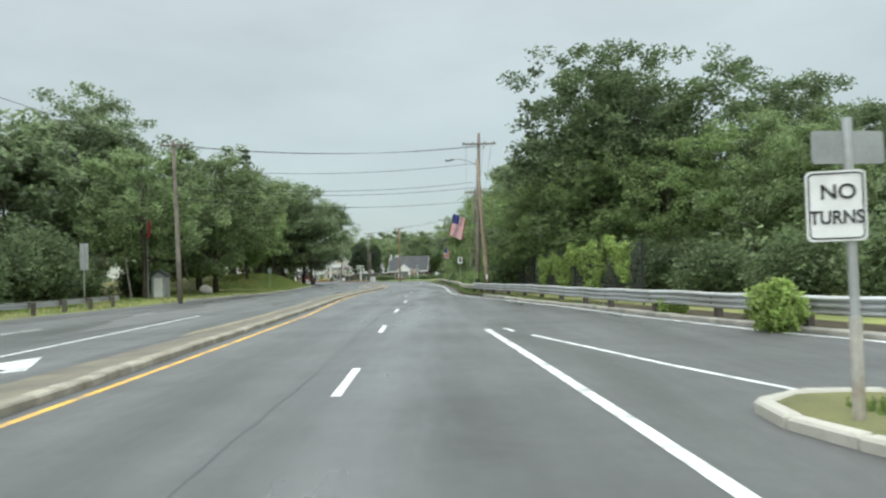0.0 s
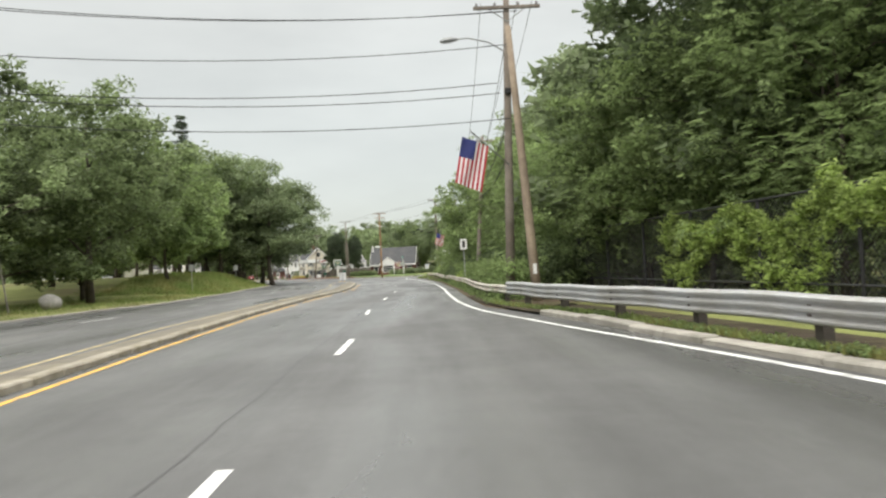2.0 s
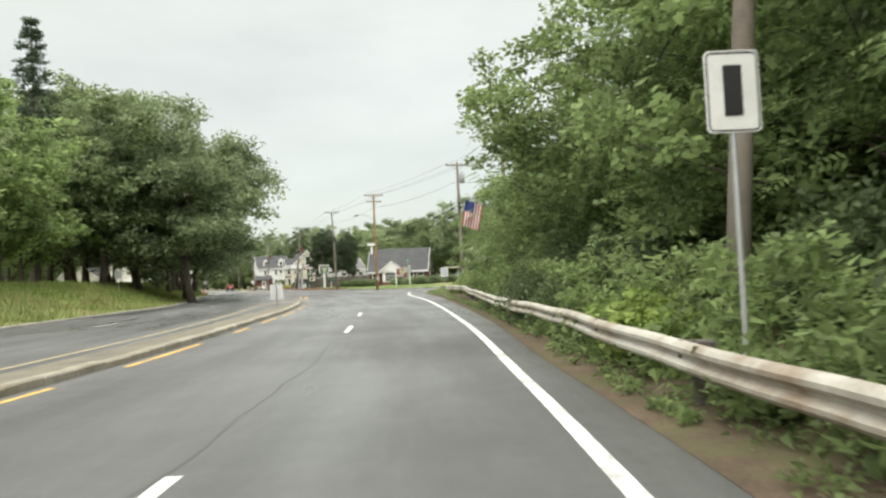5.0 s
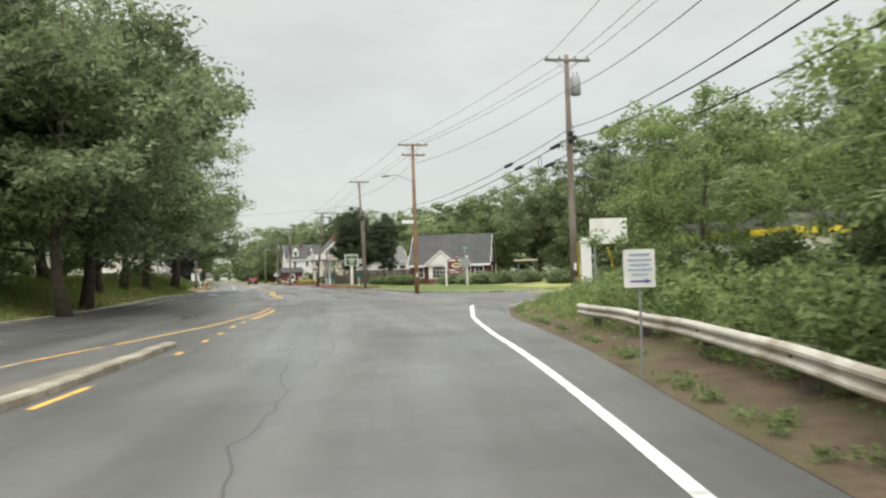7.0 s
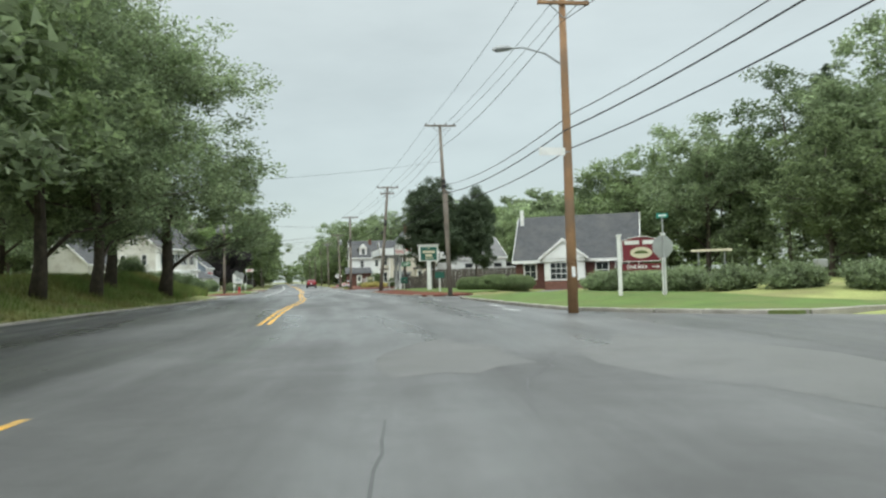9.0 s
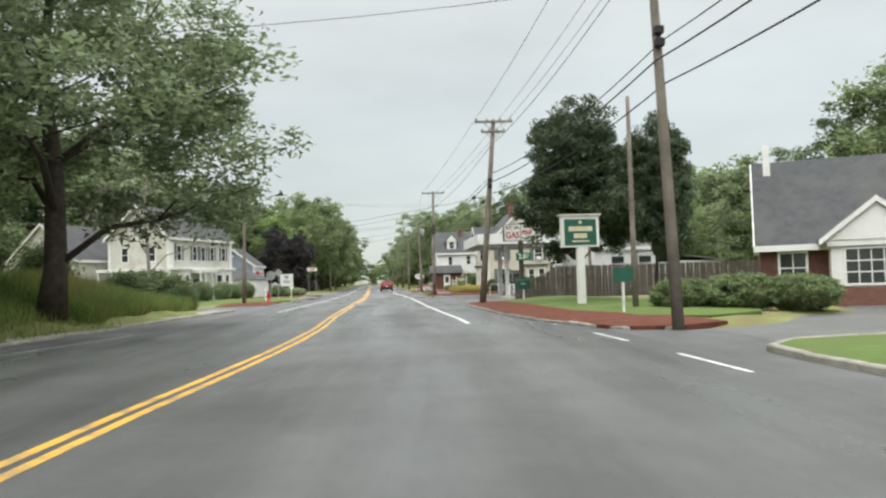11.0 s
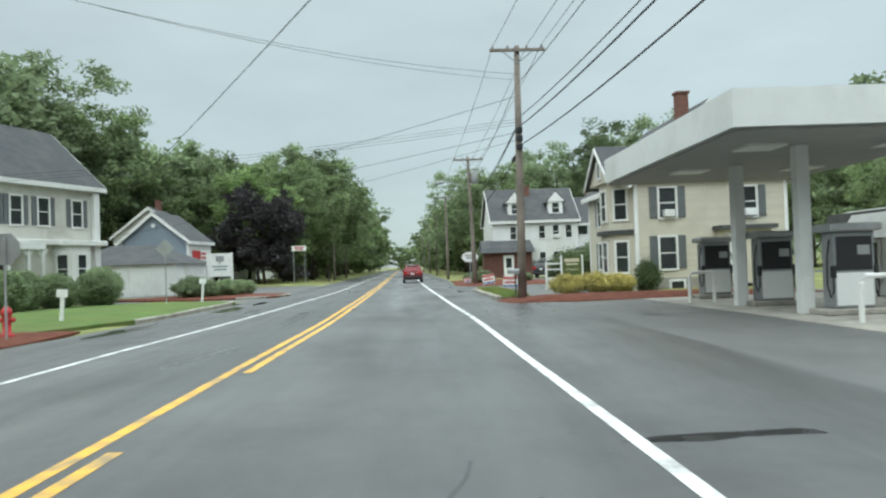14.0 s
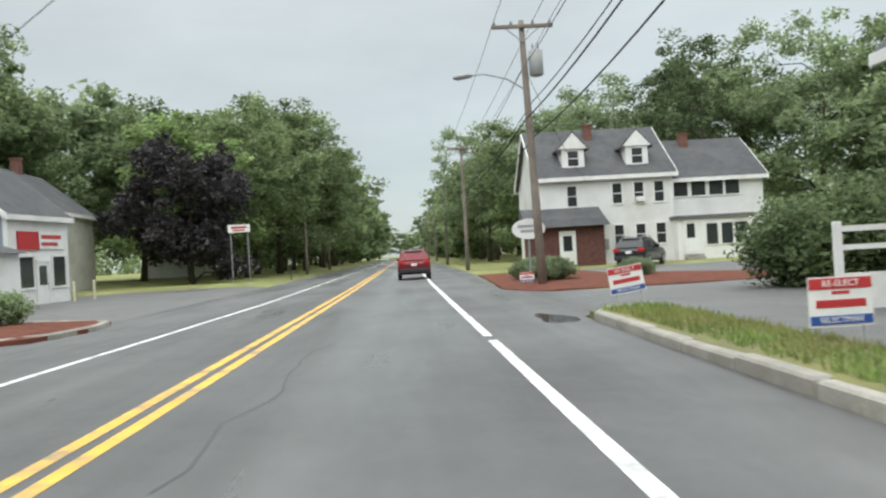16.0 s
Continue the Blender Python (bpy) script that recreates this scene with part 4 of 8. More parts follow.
def frond_mesh(name, centers, rad, per, size, mat, seed, pairs=5, flat=0.7):
    """Feathery compound leaves: pairs of narrow leaflets along drooping stalks, scattered round the given centres."""
    g = np.random.default_rng(seed)
    n = len(centers) * per
    c = np.repeat(np.asarray(centers, float), per, axis=0)
    r = np.repeat(np.broadcast_to(np.asarray(rad, float), (len(centers),)), per)
    off = g.normal(0, 1, (n, 3))
    off /= np.linalg.norm(off, axis=1)[:, None]
    u = off + g.normal(0, 0.35, (n, 3))
    u[:, 2] = u[:, 2] * 0.35 + 0.1
    u /= np.linalg.norm(u, axis=1)[:, None]
    off *= (g.random(n) ** 0.5 * r)[:, None]
    off[:, 2] *= flat
    p = c + off
    w = np.cross(u, np.array([0, 0, 1.0]) + g.normal(0, 0.25, (n, 3)))
    w /= np.linalg.norm(w, axis=1)[:, None]
    L = size * g.uniform(0.7, 1.3, n)
    quads = []
    for k in range(2 * pairs + 1):
        f = 0.2 + 0.8 * (k // 2) / pairs
        side = (1 if k % 2 else -1) if k < 2 * pairs else 0
        q = p + u * (L * f)[:, None]
        q[:, 2] -= 0.35 * L * f * f
        d = w * side * 0.9 + u * (0.45 if side else 1.0)
        d[:, 2] -= 0.25 + 0.2 * f
        d /= np.linalg.norm(d, axis=1)[:, None]
        ln = L * 0.36 * (1.15 - 0.5 * f)
        x = np.cross(d, np.cross(u, w))
        x /= np.linalg.norm(x, axis=1)[:, None] + 1e-9
        a, b = d * ln[:, None], x * (ln * 0.17)[:, None]
        quads.append(np.stack([q, q + a * 0.4 + b, q + a, q + a * 0.4 - b], 1))
    v = np.stack(quads, 1).reshape(-1, 3)
    m = len(v) // 4
    me = bpy.data.meshes.new(name)
    me.vertices.add(4 * m)
    me.vertices.foreach_set("co", v.ravel())
    me.loops.add(4 * m)
    me.loops.foreach_set("vertex_index", np.arange(4 * m))
    me.polygons.add(m)
    me.polygons.foreach_set("loop_start", np.arange(0, 4 * m, 4))
    me.polygons.foreach_set("loop_total", np.full(m, 4))
    me.materials.append(mat)
    me.update(calc_edges=True)
    return me


def limb_mesh(h, trunk, spread, seed, limbs=9, low=0.25, top=0.85, r0=0.22, lean=0.04):
    """A tapered, slightly crooked trunk with forked limbs. Also returns limb tips."""
    rn = random.Random(seed)
    m = Mesh()
    pts, rad = [], []
    x = y = 0.0
    for k in range(9):
        u = k / 8
        x += rn.uniform(-lean, lean) * h * 0.3
        y += rn.uniform(-lean, lean) * h * 0.3
        pts.append((x if k else 0, y if k else 0, u * h * top))
        rad.append(r0 * (1.25 if k == 0 else 1) * (1 - 0.85 * u))
    m.tube(pts, rad, 8)
    tips = []
    for i in range(limbs):
        u = low + (0.95 - low) * (i + rn.random() * 0.6) / limbs
        b = Vector(pts[min(8, int(u * 8))])
        a = i * 2.4 + rn.uniform(-0.5, 0.5)
        ln = spread * (1.05 - 0.55 * abs(u - 0.45)) * rn.uniform(0.75, 1.15)
        up = rn.uniform(0.25, 0.7)
        e1 = b + Vector((math.cos(a), math.sin(a), up)) * ln * 0.5
        e2 = e1 + Vector((math.cos(a + rn.uniform(-0.5, 0.5)), math.sin(a + rn.uniform(-0.5, 0.5)), up * 0.7)) * ln * 0.5
        rr = r0 * 0.42 * (1 - 0.6 * u)
        m.tube([b, (b + e1) / 2 + Vector((0, 0, 0.1 * ln)), e1, e2], [rr, rr * 0.8, rr * 0.55, rr * 0.15], 5)
        tips += [e1, e2]
        for q in (0, 1):
            e3 = e1 + Vector((math.cos(a + (q - 0.5) * 2.0), math.sin(a + (q - 0.5) * 2.0), rn.uniform(0.1, 0.8))) * ln * 0.4
            m.tube([e1, e3], [rr * 0.45, rr * 0.1], 4)
            tips.append(e3)
    return m, tips


def make_tree(kind, label, h, spread, seed, leafmat, clusters=90, per=60, size=0.3, low=0.25, rad=1.0, r0=0.22, egg=1.0, airy=0.25, limbs=10, category="tree", barkmat=None, sides=3, fronds=0):
    """One tree: trunk with limbs, and a crown of leaf clumps in lobes with gaps between them."""
    g = np.random.default_rng(seed)
    t = thing(kind, label, category)
    m, tips = limb_mesh(h, h * low, spread, seed, limbs=limbs, low=low, r0=r0)
    part("trunk", m, barkmat or BARK, t, smooth=True)
    cs = []
    # lobes on limb tips, and on an uneven egg round the stem
    lobes = [(tp, spread * g.uniform(0.2, 0.34)) for tp in tips]
    zc, hz = h * (low + 1.0) / 2, h * (1.02 - low) / 2
    for _ in range(int(14 + limbs)):
        a, c = g.random() * 6.283, g.uniform(-0.85, 1)
        q = math.sqrt(1 - c * c) * g.uniform(0.55, 0.95)
        lobes.append((Vector((math.cos(a) * q * spread, math.sin(a) * q * spread, zc + c * hz * 0.88)), spread * g.uniform(0.22, 0.36)))
    for _ in range(clusters):
        c, lr = lobes[g.integers(len(lobes))]
        v = g.normal(0, 1, 3)
        v /= np.linalg.norm(v)
        v[2] = v[2] * 0.8 + 0.15
        p = np.array(c) + v * lr * g.uniform(0.55, 1.05)
        p[2] = min(max(p[2], h * low * 0.75), h * 1.03)
        cs.append(p)
    rads = g.uniform(0.55, 1.15, len(cs)) * rad
    if fronds:
        me = frond_mesh("crown", cs, rads, fronds, size, leafmat, seed + 1)
    else:
        me = leaf_mesh("crown", cs, rads, per, size, leafmat, seed + 1, sides=sides)
    part("crown", me, leafmat, t)
    return t


def make_conifer(label, h, spread, seed):
    g = np.random.default_rng(seed)
    t = thing("conifer", label, "tree")
    m = Mesh()
    m.tube([(0, 0, 0), (0.05, 0, h * 0.5), (0, 0.05, h)], [0.22, 0.13, 0.02], 7)
    cs, rs = [], []
    z = h * 0.18
    while z < h * 0.98:
        u = (z - h * 0.15) / (h * 0.85)
        r = spread * (1 - u) ** 0.8 * g.uniform(0.7, 1.1) + 0.15
        for k in range(6):
            a = g.random() * 6.283
            for q in (0.45, 0.75, 1.0):
                cs.append((math.cos(a) * r * q, math.sin(a) * r * q, z - 0.12 * r * q + g.normal(0, 0.1)))
                rs.append(0.3 + 0.26 * r * (1.1 - q))
            m.tube([(0, 0, z), (math.cos(a) * r, math.sin(a) * r, z - 0.1 * r)], [0.04, 0.01], 4)
        z += h * 0.028 * g.uniform(0.7, 1.3)
    part("trunk", m, BARK, t)
    part("crown", leaf_mesh("crown", cs, rs, 26, 0.26, NEEDLE, seed, flat=0.4, aspect=0.25), NEEDLE, t)
    return t


def make_shrub(kind, label, w, h, seed, mat, n=70, per=60, size=0.1, round_=False, category="shrub"):
    g = np.random.default_rng(seed)
    t = thing(kind, label, category)
    m = Mesh()
    for k in range(6):
        a = k * 1.05
        m.tube([(0, 0, 0), (math.cos(a) * w * 0.2, math.sin(a) * w * 0.2, h * 0.4), (math.cos(a) * w * 0.32, math.sin(a) * w * 0.32, h * 0.7)], [0.03, 0.02, 0.008], 4)
    part("stems", m, BARK, t)
    cs = []
    for _ in range(n):
        v = g.normal(0, 1, 3)
        v /= np.linalg.norm(v)
        q = g.uniform(0.82, 0.95) if round_ else g.uniform(0.5, 1.0)
        cs.append((v[0] * w / 2 * q, v[1] * w / 2 * q, h * 0.5 + v[2] * h * 0.5 * q))
    part("foliage", leaf_mesh("foliage", cs, (0.16 if round_ else 0.26) * min(w, h), per, size, mat, seed, flat=0.9), mat, t)
    return t


PARK = Matrix.Translation((0, 0, 0))
TREES = {
    "maple": make_tree("maple_tree", "broad dark green maple tree beside the road", 13, 5.2, 11, LEAF, 250, 90, 0.27, 0.2, 1.15, 0.24),
    "oak": make_tree("oak_tree", "tall rounded oak tree with a dense crown", 16, 6.0, 23, LEAF_D, 320, 90, 0.29, 0.16, 1.3, 0.3, limbs=12),
    "locust": make_tree("locust_tree", "tall airy locust tree with layered foliage", 16, 5.6, 37, LEAF_W, 210, 90, 0.26, 0.3, 1.1, 0.2, limbs=13),
    "wood": make_tree("woodland_tree", "woodland tree in the green thicket", 12, 4.2, 41, LEAF_D, 170, 42, 0.48, 0.1, 1.25, 0.17),
    "light": make_tree("young_tree", "young light green roadside tree", 10, 3.6, 53, LEAF_L, 190, 66, 0.3, 0.14, 1.0, 0.14),
    "near": make_tree("roadside_tree", "dense leafy roadside tree leaning over the guardrail", 10, 3.9, 67, LEAF_L, 270, 84, 0.17, 0.04, 0.75, 0.13, limbs=14, sides=4),
    "near_light": make_tree("roadside_tree", "bright leafy roadside sapling behind the guardrail", 7.5, 3.0, 71, LEAF_L, 210, 100, 0.155, 0.03, 0.65, 0.1, limbs=12, sides=4),
    "far": make_tree("distant_tree", "distant green tree beside the road", 13, 5.0, 83, LEAF, 80, 34, 0.7, 0.1, 1.5, 0.2),
    "purple": make_tree("purple_maple", "dark purple-leaved maple tree", 9.5, 4.2, 97, LEAF_P, 330, 75, 0.3, 0.1, 1.0, 0.18),
    "bank": make_tree("oak_tree", "broad spreading oak tree on the grass bank", 16, 6.0, 29, LEAF_D, 460, 110, 0.19, 0.2, 1.15, 0.32, limbs=13),
    "dense": make_tree("dense_tree", "dense upright tree with a dark rounded crown", 11, 3.3, 109, LEAF_DD, 760, 130, 0.17, 0.3, 0.72, 0.17, limbs=18),
    "sumac": make_tree("sumac_tree", "sumac with feathery drooping leaves behind the guardrail", 9, 3.6, 59, LEAF_L_SHADED, 230, 0, 0.5, 0.05, 0.7, 0.11, limbs=13, fronds=9),
    "conifer": make_conifer("tall ragged spruce tree", 19, 3.2, 101),
}
used = set()


def plant(kind, x, y, h=None, rot=None, z=None, label="", wide=1.0):
    src = TREES[kind]
    base = {"maple": 13, "oak": 16, "locust": 16, "wood": 12, "light": 10, "near": 10, "near_light": 7.5, "sumac": 9, "far": 13, "purple": 9.5, "conifer": 19, "dense": 11, "bank": 16}[kind]
    k = (h or base) / base
    zz = float(gz(x, y)[0]) - 0.05 if z is None else z
    m = pose(x, y, zz, 0, 0, rnd.uniform(0, 360) if rot is None else rot)
    if kind not in used:
        used.add(kind)
        src.matrix_basis = m
        t = src
    else:
        t = copy_thing(src, m)
    t.scale = (k * wide, k * wide, k)
    if label:
        t["label"] = label
    return t


def plant_sd(kind, s, d, h=None, **kw):
    p = R(s, d)
    return plant(kind, p.x, p.y, h, **kw)


# right-hand wood behind the guardrail
for s, d, h, k in ((52, 11.5, 16.5, "locust"), (50, 14.0, 15.6, "locust"), (57, 13.5, 16.4, "locust"), (47, 18.5, 14.0, "locust"), (62, 9.5, 12, "wood"), (44, 22, 12.0, "locust"), (40, 24, 9.8, "locust"), (32, 27, 9, "wood"), (22, 26, 8, "wood"), (36, 17.5, 8.5, "maple"), (28, 19, 6.5, "wood"), (15, 24, 8, "wood"),
                   (52, 10.2, 10.5, "near"), (48, 10.5, 9.2, "sumac"), (44, 13.5, 9.0, "near"), (40, 17, 9.8, "near"), (50, 26, 13.5, "oak"), (65, 18, 15, "wood"), (8, 24, 8, "wood"), (67, 7.6, 10, "sumac"), (72, 12, 12, "maple"), (56, 31, 13, "wood"), (40, 33, 10, "wood"), (25, 36, 9, "wood"), (10, 34, 9, "wood"), (-4, 26, 8, "wood"),
                   (63, 7.4, 8.0, "sumac"), (57, 8.3, 8.6, "near"), (54.5, 9.6, 9.5, "sumac"), (60.5, 7.6, 7.2, "sumac"), (49, 10.6, 8.4, "sumac"), (60, 13, 13, "wood"), (69, 7.6, 8.0, "near_light"), (58.5, 9.4, 9.0, "near")):
    plant_sd(k, s, d, h)
for s, d, h, k in ((74, 8.0, 9.0, "near"), (79, 8.8, 11.5, "sumac"), (84, 8.0, 8.5, "sumac"), (88, 8.6, 12.5, "near"), (92, 7.8, 8.5, "sumac"), (96, 8.6, 10.5, "sumac"), (94, 10, 14, "near"), (101, 7.4, 11.5, "near"), (103.5, 7.4, 8.0, "sumac"), (107, 7.8, 10.5, "sumac"), (111, 7.6, 8.0, "near_light"),
                   (112, 11, 9.5, "near"), (117, 9.4, 7.0, "sumac"), (128.5, 8.3, 5.8, "near"), (131, 9.4, 4.6, "sumac"), (121, 9.8, 7.2, "near"), (124.5, 10.8, 6.6, "sumac"), (115, 7.6, 7.4, "sumac"), (122, 11.5, 6.8, "near_light"), (119, 14, 9, "near"), (80, 13, 15, "maple"), (88, 14, 16, "oak"), (98, 14, 15, "oak"), (106, 16, 12, "maple"), (114, 18, 11, "maple"),
                   (78, 22, 14, "wood"), (92, 24, 15, "wood"), (104, 25, 13, "wood"), (118, 27, 12, "wood"), (128, 23, 9, "maple"), (90.5, 7.0, 6.5, "near_light"), (99, 7.2, 7.5, "sumac")):
    plant_sd(k, s, d, h)
# left-hand trees along the grass
for x, y, h, k in ((-27.4, 81, 15.6, "maple"), (-32, 104, 14, "light"), (-34, 92, 15, "maple"), (-38, 70, 20.2, "oak"), (-38.8, 144.3, 18.5, "oak"), (-33.0, 143.0, 18.5, "oak"), (-37.0, 150.5, 20, "oak"), (-39.8, 139.5, 17, "maple"), (-43.0, 142.2, 17, "oak"), (-45.4, 164.5, 17, "maple"), (-30, 72, 15, "maple"), (-26, 62, 12.5, "maple"), (-36, 58, 16, "wood"),
                   (-44, 82, 19, "oak"), (-42, 100, 16, "maple"), (-38, 113, 14, "maple"), (-46, 62, 19, "wood"), (-34, 44, 13, "wood"), (-30, 34, 11, "wood"), (-28, 24, 11, "wood"), (-26, 12, 11, "wood"), (-40, 32, 16.8, "wood"), (-42, 48, 17.9, "wood"),
                   (-56, 74, 20.2, "wood"), (-32, 88, 12, "light"), (-37, 122, 14, "light")):
    plant(k, x, y, h)
for x, y, h in ((-43, 135, 23.5), (-62, 120, 22), (-48, 142, 19)):
    plant("conifer", x, y, h)
for s, d, h, k in ((166, -29, 19, "maple"), (173, -28, 19, "maple"), (161, -26, 20, "maple"), (169, -23.5, 21, "oak"), (176, -21, 20, "bank"), (183, -19, 20, "bank"), (190, -17.4, 20, "bank"), (197, -16.2, 20, "bank"), (204, -16.8, 19.5, "bank"), (209, -26, 18, "oak"), (197, -36, 17, "maple"), (146, -27, 14, "light")):
    plant_sd(k, s, d, h)
plant_sd("bank", 210, -13.9, 19.6, wide=1.27, rot=40)
# behind the brick house and the filling station
for s, d, h, k in ((168, 48, 17, "locust"), (160, 50, 15, "wood"), (150, 46, 13, "wood"), (178, 46, 18, "wood"), (186, 44, 18, "locust"), (196, 43, 19, "oak"), (204, 39, 18.5, "locust"), (210, 34.5, 15.5, "oak"), (216, 30.5, 13, "maple"), (222, 29, 12.5, "locust"), (206, 45, 20, "conifer"), (175, 58, 19, "locust"), (190, 52, 18, "wood"), (200, 50, 19, "locust"), (215, 40, 15, "wood"), (155, 60, 15, "wood"), (142, 55, 14, "wood"), (136, 42, 11, "wood"), (185, 62, 18, "wood"), (212, 52, 17, "wood"), (224, 44, 14, "wood"),
                   (170, 38, 10, "wood"), (162, 41, 9, "wood"), (178, 37, 11, "maple"), (186, 36, 12, "maple"), (194, 34, 11, "maple"), (228, 34, 12, "light"), (238, 38, 12, "wood"), (248, 38, 13, "locust"), (258, 40, 13, "wood")):
    plant_sd(k, s, d, h)
plant_sd("dense", 218, 9.9, 10.8, wide=0.84)
plant_sd("dense", 219, 14.3, 10.0, wide=0.68)
# behind the white house and along the road ahead
for s, d, h, k in ((318, 26, 18.2, "locust"), (312, 33, 18.2, "oak"), (325, 20, 16.9, "oak"), (306, 38, 16.9, "maple"), (298, 40, 15.6, "maple"), (290, 42, 15.6, "wood"), (282, 41, 12.5, "maple"), (274, 36, 10, "maple"), (330, 30, 19.5, "wood"), (335, 13, 15, "maple"), (345, 10, 16.25, "oak"), (340, 20, 17.5, "wood"), (356, 12, 16.25, "maple"), (300, 50, 19.5, "wood"), (315, 48, 19.5, "wood"), (287, 52, 18.2, "wood"),
                   (270, 45, 12, "wood"), (303, 33, 11.7, "wood")):
    plant_sd(k, s, d, h)
for s in range(366, 560, 11):
    plant_sd("far", s, 10 + rnd.uniform(0, 4), rnd.uniform(14, 18))
    plant_sd("far", s + 5, 20 + rnd.uniform(0, 6), rnd.uniform(16, 20))
    plant_sd("far", s, -13 - rnd.uniform(0, 4), rnd.uniform(18, 21))
    plant_sd("far", s + 5, -24 - rnd.uniform(0, 6), rnd.uniform(16, 20))
for s, d in ((575, -3), (580, 6), (585, -12), (590, 14), (600, 1)):
    plant_sd("far", s, d, 13)
for s, d, h, k in ((318, -18, 13.8, "light"), (326, -15, 15.5, "maple"), (332, -22, 16.1, "light"), (338, -14, 18.5, "maple"), (346, -18, 20, "maple"), (352, -13, 18.5, "maple"), (360, -17, 16.1, "far"), (330, -32, 19.5, "wood"), (342, -30, 19.5, "wood"), (318, -36, 19.5, "wood"),
                   (300, -42, 24, "wood"), (290, -46, 24, "wood"), (278, -48, 25.5, "oak"), (266, -50, 25.5, "oak"), (255, -54, 27, "oak"), (244, -52, 24, "wood"), (286, -58, 27, "wood"), (270, -62, 27, "wood"), (232, -56, 22.5, "wood"), (222, -50, 21, "wood"), (250, -66, 27, "wood"), (312, -48, 24, "wood"), (212, -44, 19.5, "maple"), (205, -40, 18, "maple")):
    plant_sd(k, s, d, h)
for s, d, h, k in ((310, -40, 24.5, "oak"), (303, -46, 26, "oak"), (314, -34, 20, "maple"), (322, -40, 22, "oak"), (296, -40, 22, "wood"), (330, -26, 17, "maple")):
    plant_sd(k, s, d, h)
plant_sd("purple", 312, -16.3, 11.2, wide=0.88)
for s, d, h in ((276, -54, 28), (288, -50, 27), (260, -48, 24), (305, -46, 25), (358, -22, 20)):
    plant_sd("conifer", s, d, h)
# far woods that close the view
g_ = np.random.default_rng(5)
fc, fr = [], []
for s in np.arange(-60, 640, 5.0):
    for side, d0 in ((1, 66), (-1, -72)):
        for q in range(3):
            p = R(float(s + g_.uniform(-3, 3)), d0 + side * (q * 9 + g_.uniform(0, 6)))
            for z in np.arange(1.0, 13 + g_.uniform(0, 5), 2.4):
                fc.append((p.x + g_.normal(0, 1.6), p.y + g_.normal(0, 1.6), z))
                fr.append(2.3)
tagged(part("far_woods", leaf_mesh("far_woods", fc, fr, 12, 1.3, LEAF, 3, flat=0.9), LEAF), "distant green woods closing the view", "woods", kind="stuff")

# ---------------- guardrails ----------------


def guardrail(rows, mat, label, post_mat, every=3.8, base=0.0, waves=2):
    t = thing("guardrail", label, "guardrail")
    prof = [(0.0, 0.40), (0.05, 0.42), (0.085, 0.455), (0.085, 0.49), (0.02, 0.535), (0.02, 0.565), (0.085, 0.61), (0.085, 0.65), (0.05, 0.685), (0.0, 0.705), (-0.012, 0.70), (0.035, 0.68), (0.07, 0.645), (0.07, 0.615), (0.006, 0.57), (0.006, 0.53), (0.07, 0.485), (0.07, 0.46), (0.035, 0.428), (-0.012, 0.405)]
    if waves == 3:
        outer = [(0.0, 0.40), (0.05, 0.415), (0.085, 0.445), (0.085, 0.475), (0.02, 0.52), (0.02, 0.55), (0.085, 0.595), (0.085, 0.63), (0.02, 0.675), (0.02, 0.705), (0.085, 0.75), (0.085, 0.785), (0.05, 0.82), (0.0, 0.84)]
        prof = outer + [(a - 0.014, z) for a, z in reversed(outer)]
    pts = along(rows, 0.9)
    seg = 4
    for k in range(0, len(pts) - 1, seg):
        some = pts[k:k + seg + 1]
        if len(some) < 2:
            continue
        m = Mesh()
        loops = []
        for i, p in enumerate(some):
            j = k + i
            d = (pts[min(j + 1, len(pts) - 1)] - pts[max(j - 1, 0)]).normalized()
            n = Vector((-d.y, d.x, 0))
            sag = 0.012 * math.sin(j * 1.3) + 0.01 * math.sin(j * 0.37)
            loops.append([tuple(p + n * a + Vector((0, 0, base + z + sag))) for a, z in prof])
        m.loft(loops)
        part("rail", m, mat, t, smooth=False)
    pm = Mesh()
    pm.box(-0.09, 0.09, -0.1, 0.1, -0.4, 0.68, bev=0.015)
    pme = pm.data("post", post_mat)
    bm_ = Mesh()
    bm_.box(-0.08, 0.08, -0.05, 0.05, 0.42, 0.69, bev=0.01)
    bme = bm_.data("spacer", post_mat)
    step = max(1, int(every / 0.9))
    for k in range(1, len(pts) - 1, step):
        d = (pts[k + 1] - pts[k - 1]).normalized()
        a = math.degrees(math.atan2(-d.x, d.y))
        n = Vector((d.y, -d.x, 0))
        q = pts[k] + n * 0.2
        o = new("post", pme)
        o.parent = t
        o.matrix_basis = pose(q.x, q.y, base, 0, 0, a)
        q = pts[k] + n * 0.05
        o = new("spacer", bme)
        o.parent = t
        o.matrix_basis = pose(q.x, q.y, base, 0, 0, a)
    return t


